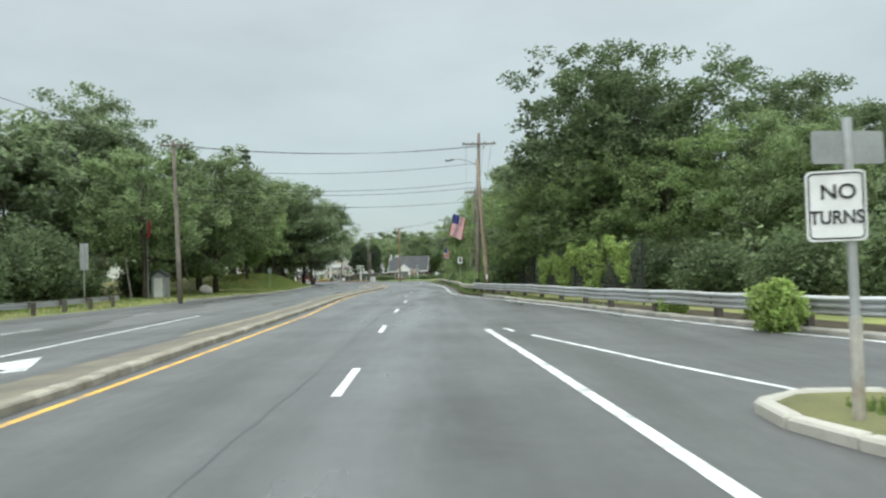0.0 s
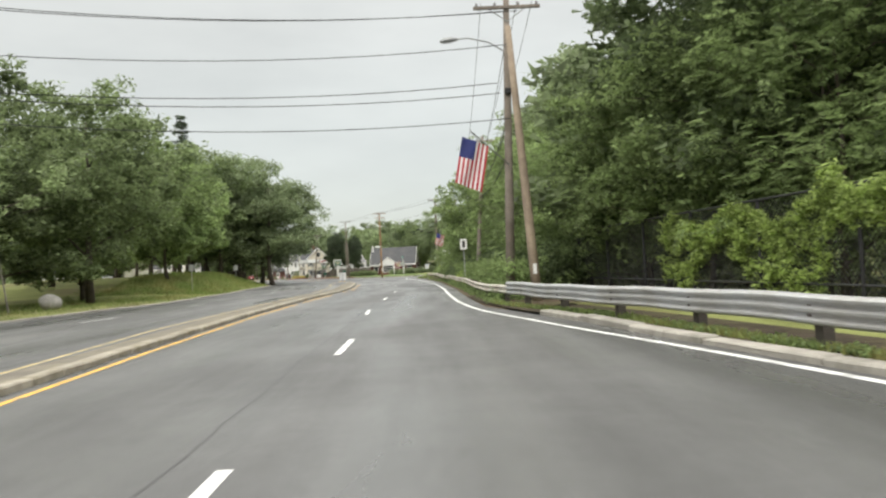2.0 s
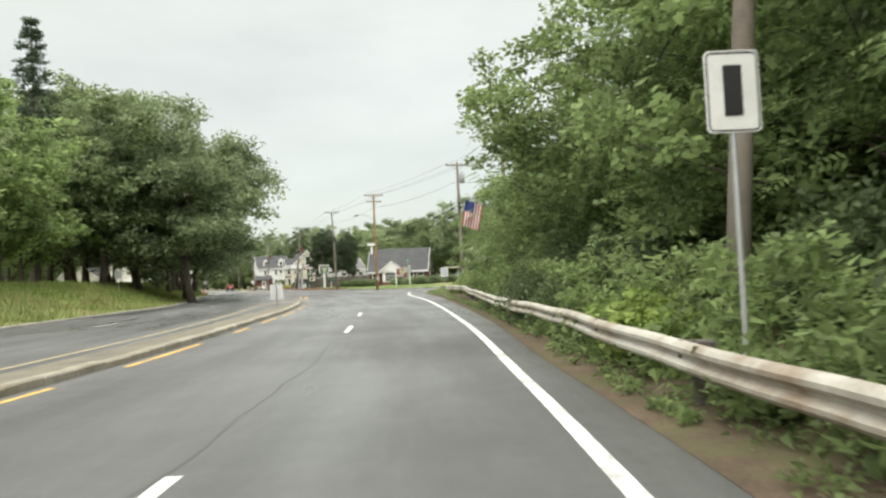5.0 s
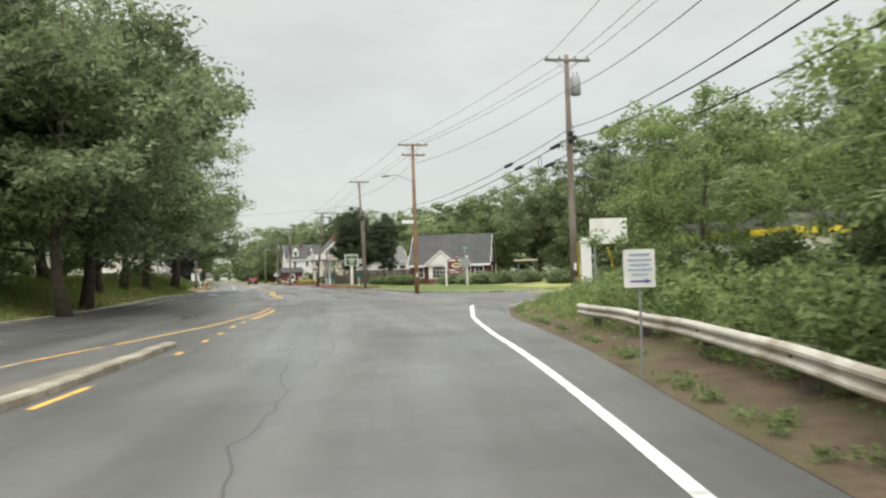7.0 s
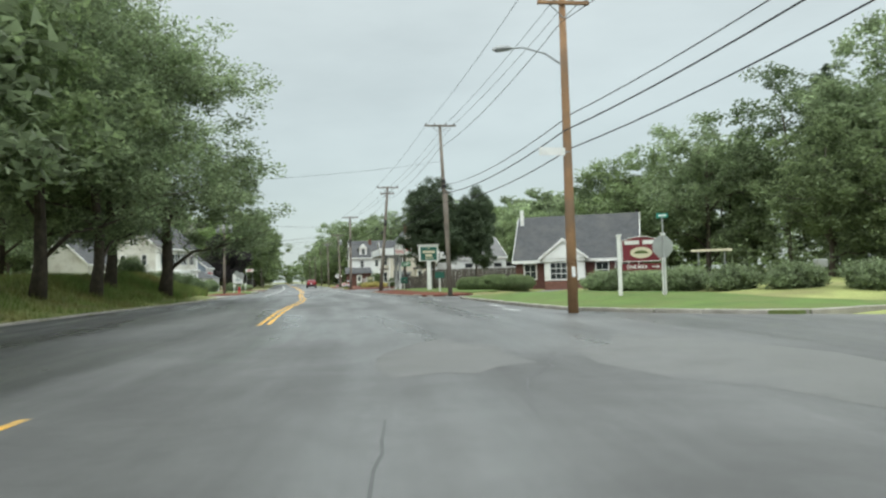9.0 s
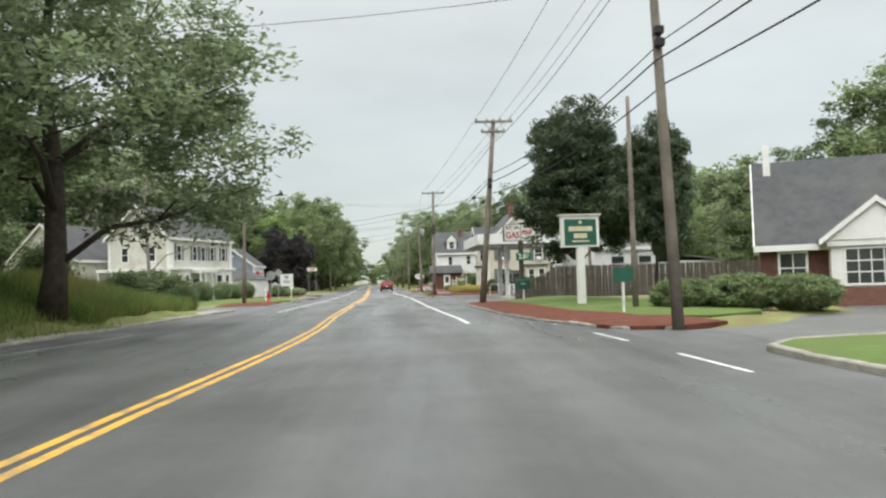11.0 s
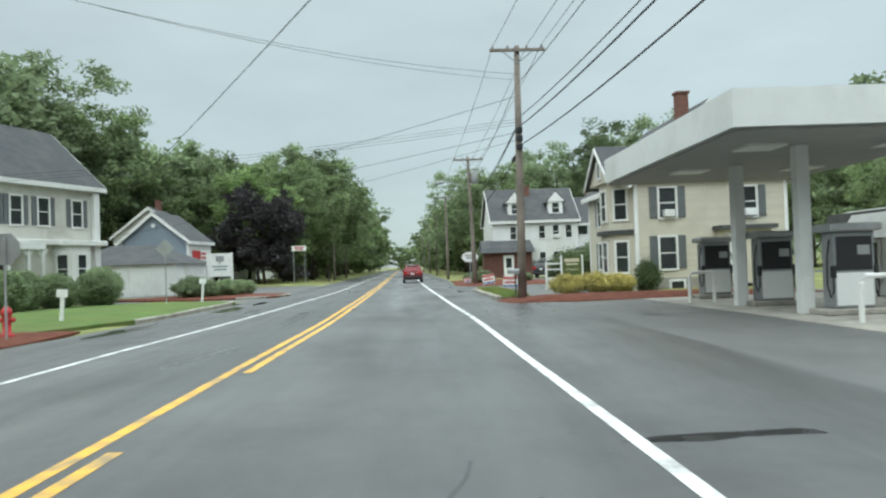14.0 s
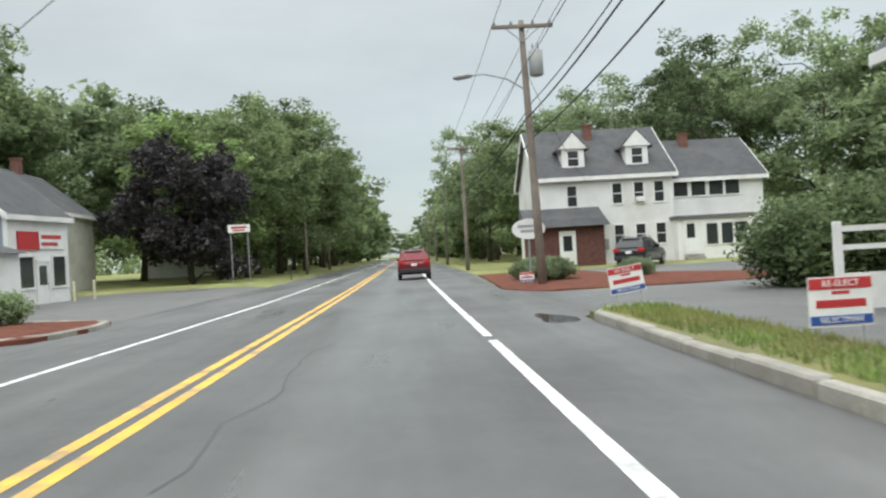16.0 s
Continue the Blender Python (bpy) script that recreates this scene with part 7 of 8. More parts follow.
chimney(wh, 11.0, 3.6, 7.4, 8.75)
g = Mesh()
g.box(4.0, 4.35, -0.15, 0, 1.0, 1.7)
part("meter_box", g, METAL_G, wh)

# pale two-storey house across the road
pg = thing("pale_house", "pale clapboard two-storey house with dark shutters and a white porch", "house", pose(-84.7, 234.1, 0.2, 0, 0, 7.5))
# the front looks along +x, the gable end along -y
body(pg, -7.2, 0, 0, 12, -0.3, 6.75, SIDING_G)
gable_roof(pg, -7.2, 0, 0, 12, 6.75, 10.0, "y", SHINGLE, SIDING_G, over=0.45, rake=0.4)
corner_boards(pg, -7.23, 0.03, -0.03, 12.03, 0, 6.7, 0.3)
window(pg, -3.9, 0, 7.7, 0.4, 1.2, 0, cas=0.08)
window(pg, -3.3, 0, 7.7, 0.4, 1.2, 0, cas=0.08)
for y in (1.7, 4.6, 6.2, 8.0, 10.4):
    window(pg, 0, y, 5.0, 0.7, 1.45, 90, 0.3)
for y in (1.9, 9.8):
    g = Mesh()
    g.prism([(0, y - 1.2), (0.8, y - 0.7), (0.8, y + 0.7), (0, y + 1.2)], 0.2, 3.2)
    part("bay", g, TRIM, pg)
    window(pg, 0.81, y, 1.9, 0.6, 1.5, 90)
    window(pg, 0.42, y - 0.97, 1.9, 0.5, 1.5, 32)
    g = Mesh()
    g.prism([(0, y - 1.4), (1.0, y - 0.8), (1.0, y + 0.8), (0, y + 1.4)], 3.2, 3.45)
    part("bay_cornice", g, TRIM, pg)
g = Mesh()
g.box(0, 1.7, 3.2, 6.4, 2.9, 3.25)
part("porch_roof", g, TRIM, pg)
for y in (3.3, 4.2, 5.4, 6.3):
    g = Mesh()
    g.box(1.45, 1.62, y - 0.08, y + 0.08, 0.1, 2.9, bev=0.02)
    part("porch_post", g, TRIM, pg)
    g = Mesh()
    g.loft([[(1.5, y - 0.45, 2.9), (1.5, y + 0.45, 2.9), (1.5, y, 2.45)], [(1.56, y - 0.45, 2.9), (1.56, y + 0.45, 2.9), (1.56, y, 2.45)]])
    part("bracket", g, TRIM, pg)
g = Mesh()
g.box(0.0, 0.55, -0.2, 12.2, 3.2, 3.5, bev=0.03)
part("belt_cornice", g, TRIM, pg)
for y in (0.25, 11.75):
    g = Mesh()
    g.box(0.0, 0.22, y - 0.22, y + 0.22, 0, 6.3, bev=0.02)
    part("pilaster", g, TRIM, pg)
g = Mesh()
g.box(-7.0, -0.6, -2.2, 0, 3.1, 3.4, bev=0.03)
part("side_porch_roof", g, TRIM, pg)
for k in range(5):
    g = Mesh()
    g.box(-6.9 + 1.55 * k, -6.78 + 1.55 * k, -2.1, -1.98, 0, 3.1)
    part("side_porch_post", g, TRIM, pg)
g = Mesh()
g.box(-6.8, -0.75, -2.02, -1.99, 0.7, 3.0)
part("porch_screen", g, METAL_G, pg)
g = Mesh()
g.box(-6.8, -0.75, -2.06, -1.96, 0.0, 0.7)
part("porch_base", g, TRIM, pg)
window(pg, -2.0, 0, 4.9, 0.7, 1.4, 0)
window(pg, -5.2, 0, 4.9, 0.7, 1.4, 0)
door(pg, 0, 4.8, 0.1, 1.2, 2.2, 90, BLACK, False)
g = Mesh()
g.box(0.02, 0.1, -0.1, 12.1, 6.3, 6.7)
part("frieze", g, TRIM, pg)
body(pg, -8.4, -7.2, -0.0, 3.4, -0.3, 2.9, SIDING_G, "side_wing")
ph2 = thing("neighbour_house", "grey gabled house partly hidden by shrubs", "house", pose(-92.5, 229.5, 0.2, 0, 0, 7.5))
body(ph2, -8, 0, 0, 8, -0.3, 4.6, SIDING_G)
gable_roof(ph2, -8, 0, 0, 8, 4.6, 8.2, "y", SHINGLE, SIDING_G)

# blue-grey gabled house with a white garage before it
bl = thing("grey_blue_house", "blue-grey gabled shop house with white trim", "house", pose(-95.75, 263.7, 0, 0, 0, 20))
body(bl, -6.0, 0, 0, 4.8, -0.2, 4.45, SIDING_B)
gable_roof(bl, -6.0, 0, 0, 4.8, 4.45, 6.8, "y", SHINGLE, SIDING_B, over=0.35, rake=0.3)
corner_boards(bl, -6.03, 0.03, -0.03, 4.83, 0, 4.45, 0.22)
g = Mesh()
g.box(-0.02, 0.04, 0.1, 4.7, 0, 4.3)
part("shop_front", g, TRIM, bl)
door(bl, 0.05, 2.5, 0, 0.9, 2.1, 90)
window(bl, 0.05, 1.2, 1.6, 1.1, 1.5, 90, grid=(1, 1))
window(bl, 0.05, 3.9, 1.6, 1.1, 1.5, 90, grid=(1, 1))
sb = Mesh()
sb.box(0.06, 0.14, 0.6, 2.2, 2.7, 3.6)
part("red_sign_panel", sb, RED, bl)
sb = Mesh()
sb.box(0.06, 0.14, 2.25, 4.3, 2.75, 3.6)
wp = part("white_sign_panel", sb, SIGN_W, bl)
sb = Mesh()
sb.box(0.141, 0.147, 2.4, 4.1, 3.25, 3.45)
sb.box(0.141, 0.147, 2.4, 3.8, 2.9, 3.08)
part("text_bar", sb, RED, wp)
g = Mesh()
g.tube([(-3.0, 0, 5.8), (-3.0, -0.2, 5.8)], 0.18, 8)
part("floodlight", g, TRIM, bl)
gr = thing("white_garage", "low white garage with a dark hipped roof", "garage", pose(-89.5, 255.6, 0, 0, 0, 22))
body(gr, -9, 0, 0, 6.2, -0.1, 2.4, TRIM)
g = Mesh()
g.loft([[(-9.3, -0.3, 2.4), (0.3, -0.3, 2.4), (0.3, 6.5, 2.4), (-9.3, 6.5, 2.4)], [(-6.2, 3.0, 3.9), (-2.8, 3.0, 3.9), (-2.8, 3.2, 3.9), (-6.2, 3.2, 3.9)]])
part("roof", g, SHINGLE, gr)
for k in range(5):
    g = Mesh()
    g.box(-8.6 + k * 1.75, -7.0 + k * 1.75, -0.05, 0, 0.1, 2.2, bev=0.01)
    part("wall_panel", g, METALWHITE, gr)
ow = thing("old_house", "grey two-storey house with a porch behind the dark tree", "house", frame_at(303, -22.5, 0, 4))
body(ow, -7, 0, 0, 8, -0.2, 5.6, SIDING_G)
gable_roof(ow, -7, 0, 0, 8, 5.6, 8.4, "y", SHINGLE, SIDING_G)
for x in (-5, -2.2):
    window(ow, x, 0, 4.4, 0.7, 1.3, 0, 0.3)
    window(ow, x, 0, 1.5, 0.7, 1.3, 0, 0.3)
g = Mesh()
g.box(-7, 0.2, -1.8, 0, 2.75, 2.95)
part("porch_roof", g, SHINGLE, ow)
for x in (-6.8, -4.5, -2.2, 0):
    g = Mesh()
    g.box(x - 0.07, x + 0.07, -1.75, -1.61, 0, 2.75)
    part("porch_post", g, TRIM, ow)
chimney(ow, -3.5, 4, 7.5, 9.4)
for s, d, lab in ((345, -25, "distant white house among the trees"), (365, -24, "distant white house among the trees")):
    h_ = thing("distant_house", lab, "house", frame_at(s, d))
    body(h_, -6, 0, 0, 8, 0, 3.6, SIDING_W)
    gable_roof(h_, -6, 0, 0, 8, 3.6, 6.4, "y", SHINGLE, SIDING_W)
    for y in (2, 6):
        window(h_, 0, y, 1.9, 0.9, 1.3, 90)
# white house seen between the trees of the left bank
lh = thing("distant_house", "white house seen between the tree trunks", "house", frame_at(196, -46, 1.2))
body(lh, -9, 0, 0, 12, 0, 3.2, SIDING_W)
gable_roof(lh, -9, 0, 0, 12, 3.2, 6.2, "y", SHINGLE_G, SIDING_W)
for y in (2, 5, 8, 11):
    window(lh, 0, y, 1.7, 0.8, 1.2, 90)
# small white store with a yellow fascia behind the corner weeds
sy = thing("roadside_store", "low white store with a yellow fascia behind weeds", "shop", frame_at(141.5, 19.4, 0.2, 6))
body(sy, 0, 12, 0, 9, -0.2, 2.7, TRIM)
g = Mesh()
g.box(-0.4, 12.2, -0.4, 9.2, 2.7, 2.98)
part("fascia", g, YELLOW, sy)
g = Mesh()
g.box(-0.3, 12.1, -0.3, 9.1, 2.98, 3.6)
part("roof", g, SHINGLE_G, sy)
for x in (1.6, 3.6, 6.0, 8.4):
    window(sy, x, 0, 1.6, 0.8, 0.9, 0, grid=(1, 1), trim=SIGN_BACK)
    window(sy, 0, min(x, 7.5), 1.6, 0.8, 0.9, -90, grid=(1, 1), trim=SIGN_BACK)

# ---------------- vehicles ----------------


def suv(m, paint, label):
    """A mid-size SUV; its rear looks along -y."""
    t = thing("parked_suv", label, "car", m)

    def sec(y, w, z0, z1, c=0.12, tum=0.0):
        return [(-w + c, y, z0), (w - c, y, z0), (w, y, z0 + c), (w - tum * 0.3, y, (z0 + z1) / 2 + 0.1), (w - c * 0.6 - tum, y, z1), (-w + c * 0.6 + tum, y, z1), (-w + tum * 0.3, y, (z0 + z1) / 2 + 0.1), (-w, y, z0 + c)]

    g = Mesh()
    g.loft([sec(-0.02, 0.80, 0.42, 0.88), sec(0.08, 0.9, 0.34, 1.02), sec(0.4, 0.92, 0.28, 1.08), sec(1.2, 0.92, 0.26, 1.06), (sec(3.0, 0.92, 0.26, 1.02)), sec(3.7, 0.91, 0.27, 0.98), sec(4.25, 0.86, 0.32, 0.86), sec(4.45, 0.74, 0.4, 0.72)])
    part("body", g, paint, t, smooth=False)
    g = Mesh()
    g.loft([sec(0.12, 0.84, 1.0, 1.1, 0.04), sec(0.3, 0.83, 1.0, 1.45, 0.1, 0.12), sec(0.55, 0.82, 1.0, 1.62, 0.12, 0.15), sec(1.4, 0.82, 1.0, 1.68, 0.12, 0.15), sec(2.3, 0.82, 1.0, 1.64, 0.12, 0.15), sec(2.75, 0.82, 1.0, 1.38, 0.1, 0.1), sec(3.25, 0.82, 0.98, 1.04, 0.03)])
    part("cabin", g, paint, t)
    g = Mesh()
    g.add([(-0.62, 0.155, 1.13), (0.62, 0.155, 1.13), (0.56, 0.345, 1.5), (-0.56, 0.345, 1.5)], [(0, 1, 2, 3)])
    g.add([(-0.62, 0.175, 1.13), (0.62, 0.175, 1.13), (0.56, 0.365, 1.5), (-0.56, 0.365, 1.5)], [(3, 2, 1, 0)])
    part("rear_window", g, GLASS, t)
    for sg in (-1, 1):
        for y0, y1 in ((0.6, 1.35), (1.45, 2.35)):
            g = Mesh()
            x = sg * 0.80
            g.add([(sg * 0.825, y0, 1.1), (sg * 0.825, y1 + 0.2, 1.1), (sg * 0.735, y1, 1.5), (sg * 0.735, y0 + 0.08, 1.5), (x * 0.9, y0, 1.1), (x * 0.9, y1 + 0.2, 1.1), (x * 0.84, y1, 1.5), (x * 0.84, y0 + 0.08, 1.5)],
                  [(0, 1, 2, 3), (7, 6, 5, 4), (0, 4, 5, 1), (1, 5, 6, 2), (2, 6, 7, 3), (3, 7, 4, 0)])
            part("side_window", g, GLASS, t)
        g = Mesh()
        g.box(sg * 0.72 - 0.17, sg * 0.72 + 0.17, -0.035, 0.1, 0.84, 1.06, bev=0.03)
        part("tail_lamp", g, TAIL, t)
        g = Mesh()
        g.box(sg * 0.9 - 0.09, sg * 0.9 + 0.09, 2.55, 2.7, 1.05, 1.2, bev=0.03)
        part("wing_mirror", g, paint, t)
        g = Mesh()
        g.tube([(sg * 0.62, 0.7, 1.7), (sg * 0.62, 1.0, 1.75), (sg * 0.62, 2.0, 1.75), (sg * 0.62, 2.2, 1.68)], 0.025, 6)
        part("roof_rail", g, METAL_G, t)
        for y in (0.85, 3.55):
            g = Mesh()
            g.tube([(sg * 0.72, y, 0.35), (sg * 0.74, y, 0.35), (sg * 0.92, y, 0.35), (sg * 0.94, y, 0.35)], [0.3, 0.35, 0.35, 0.3], 20)
            wl_ = part("wheel", g, DARK, t)
            g = Mesh()
            g.tube([(sg * 0.93, y, 0.35), (sg * 0.95, y, 0.35)], [0.22, 0.2], 14)
            part("rim", g, METAL_G, wl_)
    g = Mesh()
    g.box(-0.84, 0.84, -0.1, 0.2, 0.36, 0.62, bev=0.06)
    part("bumper", g, DARK, t)
    g = Mesh()
    g.box(-0.16, 0.16, -0.05, 0.02, 0.76, 0.9)
    part("number_plate", g, SIGN_W, t)
    g = Mesh()
    g.box(-0.5, 0.5, 0.36, 0.5, 1.56, 1.62, bev=0.02)
    part("spoiler", g, paint, t)
    return t


p = R(296, 0.35)
suv(pose(p.x, p.y, 0, 0, 0, heading(296)), CARRED, "dark red SUV seen from behind on the road")
p = R(296, 12.5)
suv(pose(p.x, p.y, 0, 0, 0, heading(290) - 35), CARBLACK, "black SUV parked before the white house")

# ---------------- signs of shops and farms ----------------
fa = thing("farm_sign", "maroon farm sign between white posts on the lawn", "sign", frame_at(175.2, 12.0, 0.3, -16))
for x in (-0.92, 0.92):
    g = Mesh()
    g.box(x - 0.08, x + 0.08, -0.08, 0.08, -0.3, 2.6, bev=0.01)
    g.box(x - 0.11, x + 0.11, -0.11, 0.11, 2.6, 2.68, bev=0.02)
    part("post", g, TRIM, fa)
arch = [(-0.82, 1.5), (0.82, 1.5)] + [(0.82 - 1.64 * k / 10, 2.42 + 0.16 * math.sin(math.pi * k / 10)) for k in range(11)]
g = Mesh()
g.slab(arch, -0.04, 0.04)
bd_ = part("board", g, MAROON, fa)
g = Mesh()
for a, b in zip(arch, arch[1:] + arch[:1]):
    g.tube([(a[0] * 0.97, -0.045, 2.0 + (a[1] - 2.0) * 0.97), (b[0] * 0.97, -0.045, 2.0 + (b[1] - 2.0) * 0.97)], 0.016, 5)
part("border", g, TRIM, fa)
g = Mesh()
g.slab([(0.46 * math.cos(2 * math.pi * k / 24), 0.24 * math.sin(2 * math.pi * k / 24)) for k in range(24)], -0.05, -0.03)
part("oval_panel", g, CREAM, fa, m=pose(0, 0, 1.88))
g = Mesh()
g.slab([(0.3 * math.cos(math.pi * k / 10), 0.14 * math.sin(math.pi * k / 10)) for k in range(11)], -0.056, -0.045)
part("oval_motif", g, OLIVE, fa, m=pose(0, 0, 1.84))
bars(fa, ((0.62, 0.17, 2.32),), -0.045, TRIM, x=-0.38)
bars(fa, ((0.62, 0.17, 2.32),), -0.045, TRIM, x=0.38)
plate(fa, "lower_board", 1.64, 0.28, 0, 0, 1.27, MAROON, 0.01, thick=0.06)
writing(fa, "ONE MILE", face(-0.2, -0.036, 1.27), 0.2, TRIM, bold=0.004)
g = Mesh()
g.slab([(-0.18, -0.02), (0.04, -0.02), (0.04, -0.07), (0.18, 0), (0.04, 0.07), (0.04, 0.02), (-0.18, 0.02)], -0.04, -0.03)
part("arrow", g, TRIM, fa, m=pose(0.6, 0, 1.27))

gs = thing("bank_sign", "dark green sign with cream lettering in a white cabinet", "sign", frame_at(212.2, 8.35, 0.1, 4))
g = Mesh()
g.box(-0.17, 0.17, -0.12, 0.12, -0.3, 2.75, bev=0.02)
part("post", g, TRIM, gs)
g = Mesh()
g.box(-0.88, 0.88, -0.14, 0.14, 2.75, 4.15, bev=0.02)
cab = part("cabinet", g, TRIM, gs)
g = Mesh()
g.loft([[(-w_, -d_, z_), (w_, -d_, z_), (w_, d_, z_), (-w_, d_, z_)] for w_, d_, z_ in ((0.9, 0.16, 4.12), (0.93, 0.19, 4.17), (0.98, 0.23, 4.2), (0.98, 0.23, 4.25))])
part("cornice", g, TRIM, cab)
plate(gs, "green_panel", 1.5, 1.18, 0, -0.145, 3.43, DKGREEN, 0.02)
bars(gs, ((0.14, 0.14, 3.88), (1.12, 0.22, 3.58), (0.62, 0.22, 3.27), (0.8, 0.07, 3.02)), -0.154, CREAM)
bs = thing("exit_sign", "small green Exit sign on a white post", "sign", frame_at(204.6, 7.8, 0.2))
part("post", post_mesh(1.3, 0.05), TRIM, bs)
plate(bs, "panel", 0.75, 0.5, 0, -0.06, 1.35, DKGREEN, 0.02)
ex = thing("exit_sign", "small dark green Exit sign on a white post", "sign", frame_at(221.4, 7.3, 0.18))
part("post", post_mesh(0.75, 0.05), TRIM, ex)
plate(ex, "panel", 0.72, 0.5, 0, -0.06, 0.95, DKGREEN, 0.02)
plate(ex, "cap", 0.8, 0.08, 0, -0.06, 1.23, TEAL, 0.01)
writing(ex, "Exit", face(0, -0.07, 1.02), 0.18, SIGN_W)

ga = thing("gas_price_sign", "white RT. 3A GAS price sign on a dark post", "sign", frame_at(227, 8.15, 0.15, 6))
g = Mesh()
g.box(-0.12, 0.12, -0.12, 0.12, -0.3, 4.0, bev=0.01)
part("post", g, FENCEWOOD, ga)
g = Mesh()
g.box(-1.13, 1.13, -0.12, 0.12, 3.75, 4.85, bev=0.02)
part("cabinet", g, BLACK, ga)
plate(ga, "left_panel", 1.06, 1.02, -0.56, -0.125, 4.3, SIGN_W, 0.01)
plate(ga, "right_panel", 1.06, 1.02, 0.56, -0.125, 4.3, SIGN_W, 0.01)
writing(ga, "RT. 3A", face(-0.56, -0.135, 4.62), 0.3, BLACK, bold=0.008)
writing(ga, "GAS", face(-0.56, -0.135, 4.12), 0.55, RED, bold=0.012, sx=0.9)
writing(ga, "REGULAR", face(0.56, -0.135, 4.66), 0.24, BLACK, bold=0.008, sx=0.85)
plate(ga, "price_panel", 0.6, 0.28, 0.4, -0.134, 4.32, RED, 0.01)
writing(ga, "2.75", face(0.4, -0.142, 4.32), 0.26, SIGN_W, bold=0.004)
writing(ga, "CASH", face(0.66, -0.135, 4.0), 0.24, TEAL, bold=0.008)
plate(ga, "green_panel", 0.98, 0.5, 0.12, -0.15, 2.75, GREEN, 0.01, thick=0.06)
writing(ga, "2.87", face(0.12, -0.186, 2.75), 0.42, SIGN_W, bold=0.008)

sc = thing("school_sign", "white framed sign with a tree emblem among shrubs", "sign", frame_at(274.4, -12.4, 0.15, 22))
for x in (-0.75, 0.75):
    g = Mesh()
    g.box(x - 0.07, x + 0.07, -0.07, 0.07, -0.3, 2.75, bev=0.01)
    part("post", g, TRIM, sc)
plate(sc, "board", 1.36, 1.5, 0, 0, 1.95, SIGN_W, 0.02, thick=0.06)
bars(sc, ((0.5, 0.36, 2.35), (0.08, 0.2, 2.1)), -0.036, METAL_G, "emblem")
bars(sc, ((1.0, 0.1, 1.85), (0.8, 0.1, 1.65)), -0.036, material("grey_ink", (0.25, 0.3, 0.32), 0.6))
ad = thing("roadside_sign", "small white and red sign hung before the trees", "sign", frame_at(308.1, -11.8, 0.05))
for x in (-0.6, 0.6):
    part("post", post_mesh(4.0, 0.04), METAL_G, ad, m=pose(x, 0.05, 0))
plate(ad, "board", 1.55, 0.55, 0, 0, 3.9, SIGN_W, 0.02, thick=0.08)
bars(ad, ((1.1, 0.14, 3.98), (0.8, 0.1, 3.78)), -0.046, RED)
ar = thing("arrow_sign", "white curved arrow sign at the house entrance", "sign", frame_at(281.2, 4.5, 0.1))
part("post", post_mesh(1.6, 0.04), METAL_G, ar)
g = Mesh()
g.slab([(0.62 * math.cos(2 * math.pi * k / 24), 0.38 * math.sin(2 * math.pi * k / 24)) for k in range(24)], -0.02, 0.02)
part("oval_board", g, SIGN_W, ar, m=pose(0, -0.05, 2.0))
bars(ar, ((0.8, 0.1, 2.1), (0.6, 0.1, 1.92)), -0.075, SIGN_BACK)
lw = thing("law_office_sign", "olive green office sign in a white frame", "sign", frame_at(261.9, 7.9, 0.0) @ Matrix.Diagonal((0.62, 0.8, 0.85, 1)))
g = Mesh()
g.box(-0.9, 0.9, -0.12, 0.12, -0.1, 0.45, bev=0.02)
part("base", g, TRIM, lw)
for x in (-0.85, 0.85):
    g = Mesh()
    g.box(x - 0.07, x + 0.07, -0.07, 0.07, 0.4, 2.15)
    part("post", g, TRIM, lw)
plate(lw, "board", 1.62, 1.5, 0, 0, 1.3, OLIVE, 0.01, thick=0.06)
bars(lw, ((1.2, 0.2, 1.85), (1.0, 0.1, 1.62)), -0.036, CREAM)
writing(lw, "ATTORNEYS", face(0, -0.035, 1.3), 0.19, CREAM)
writing(lw, "AT LAW", face(0, -0.035, 0.85), 0.16, CREAM)


def yard_sign(m, label, tilt=0):
    t = thing("yard_sign", label, "sign", m @ pose(0, 0, 0, 0, tilt, 0), group="campaign yard signs")
    for x in (-0.25, 0.25):
        part("wire_leg", post_mesh(0.5, 0.008, 5), METAL_G, t, m=pose(x, 0.01, 0))
    plate(t, "board", 0.72, 0.55, 0, 0, 0.5, SIGN_W, 0.01)
    plate(t, "red_band", 0.7, 0.12, 0, -0.008, 0.7, RED, 0.005)
    writing(t, "RE-ELECT", face(0, -0.016, 0.7), 0.1, SIGN_W)
    bars(t, ((0.2, 0.035, 0.6), (0.56, 0.085, 0.48)), -0.009, RED)
    plate(t, "blue_band", 0.7, 0.1, 0, -0.008, 0.3, BLUE, 0.005)
    writing(t, "SELECTMAN", face(0, -0.016, 0.3), 0.09, SIGN_W)
    return t


ys = yard_sign(frame_at(261.3, 4.7, 0.12), "red, white and blue campaign sign at the lot")
copy_thing(ys, frame_at(268.6, 4.5, 0.1) @ pose(0, 0, 0.05, 0, -8, 0))
y3 = copy_thing(ys, frame_at(279.6, 4.1, 0.1) @ Matrix.Diagonal((0.7, 1, 0.6, 1)))

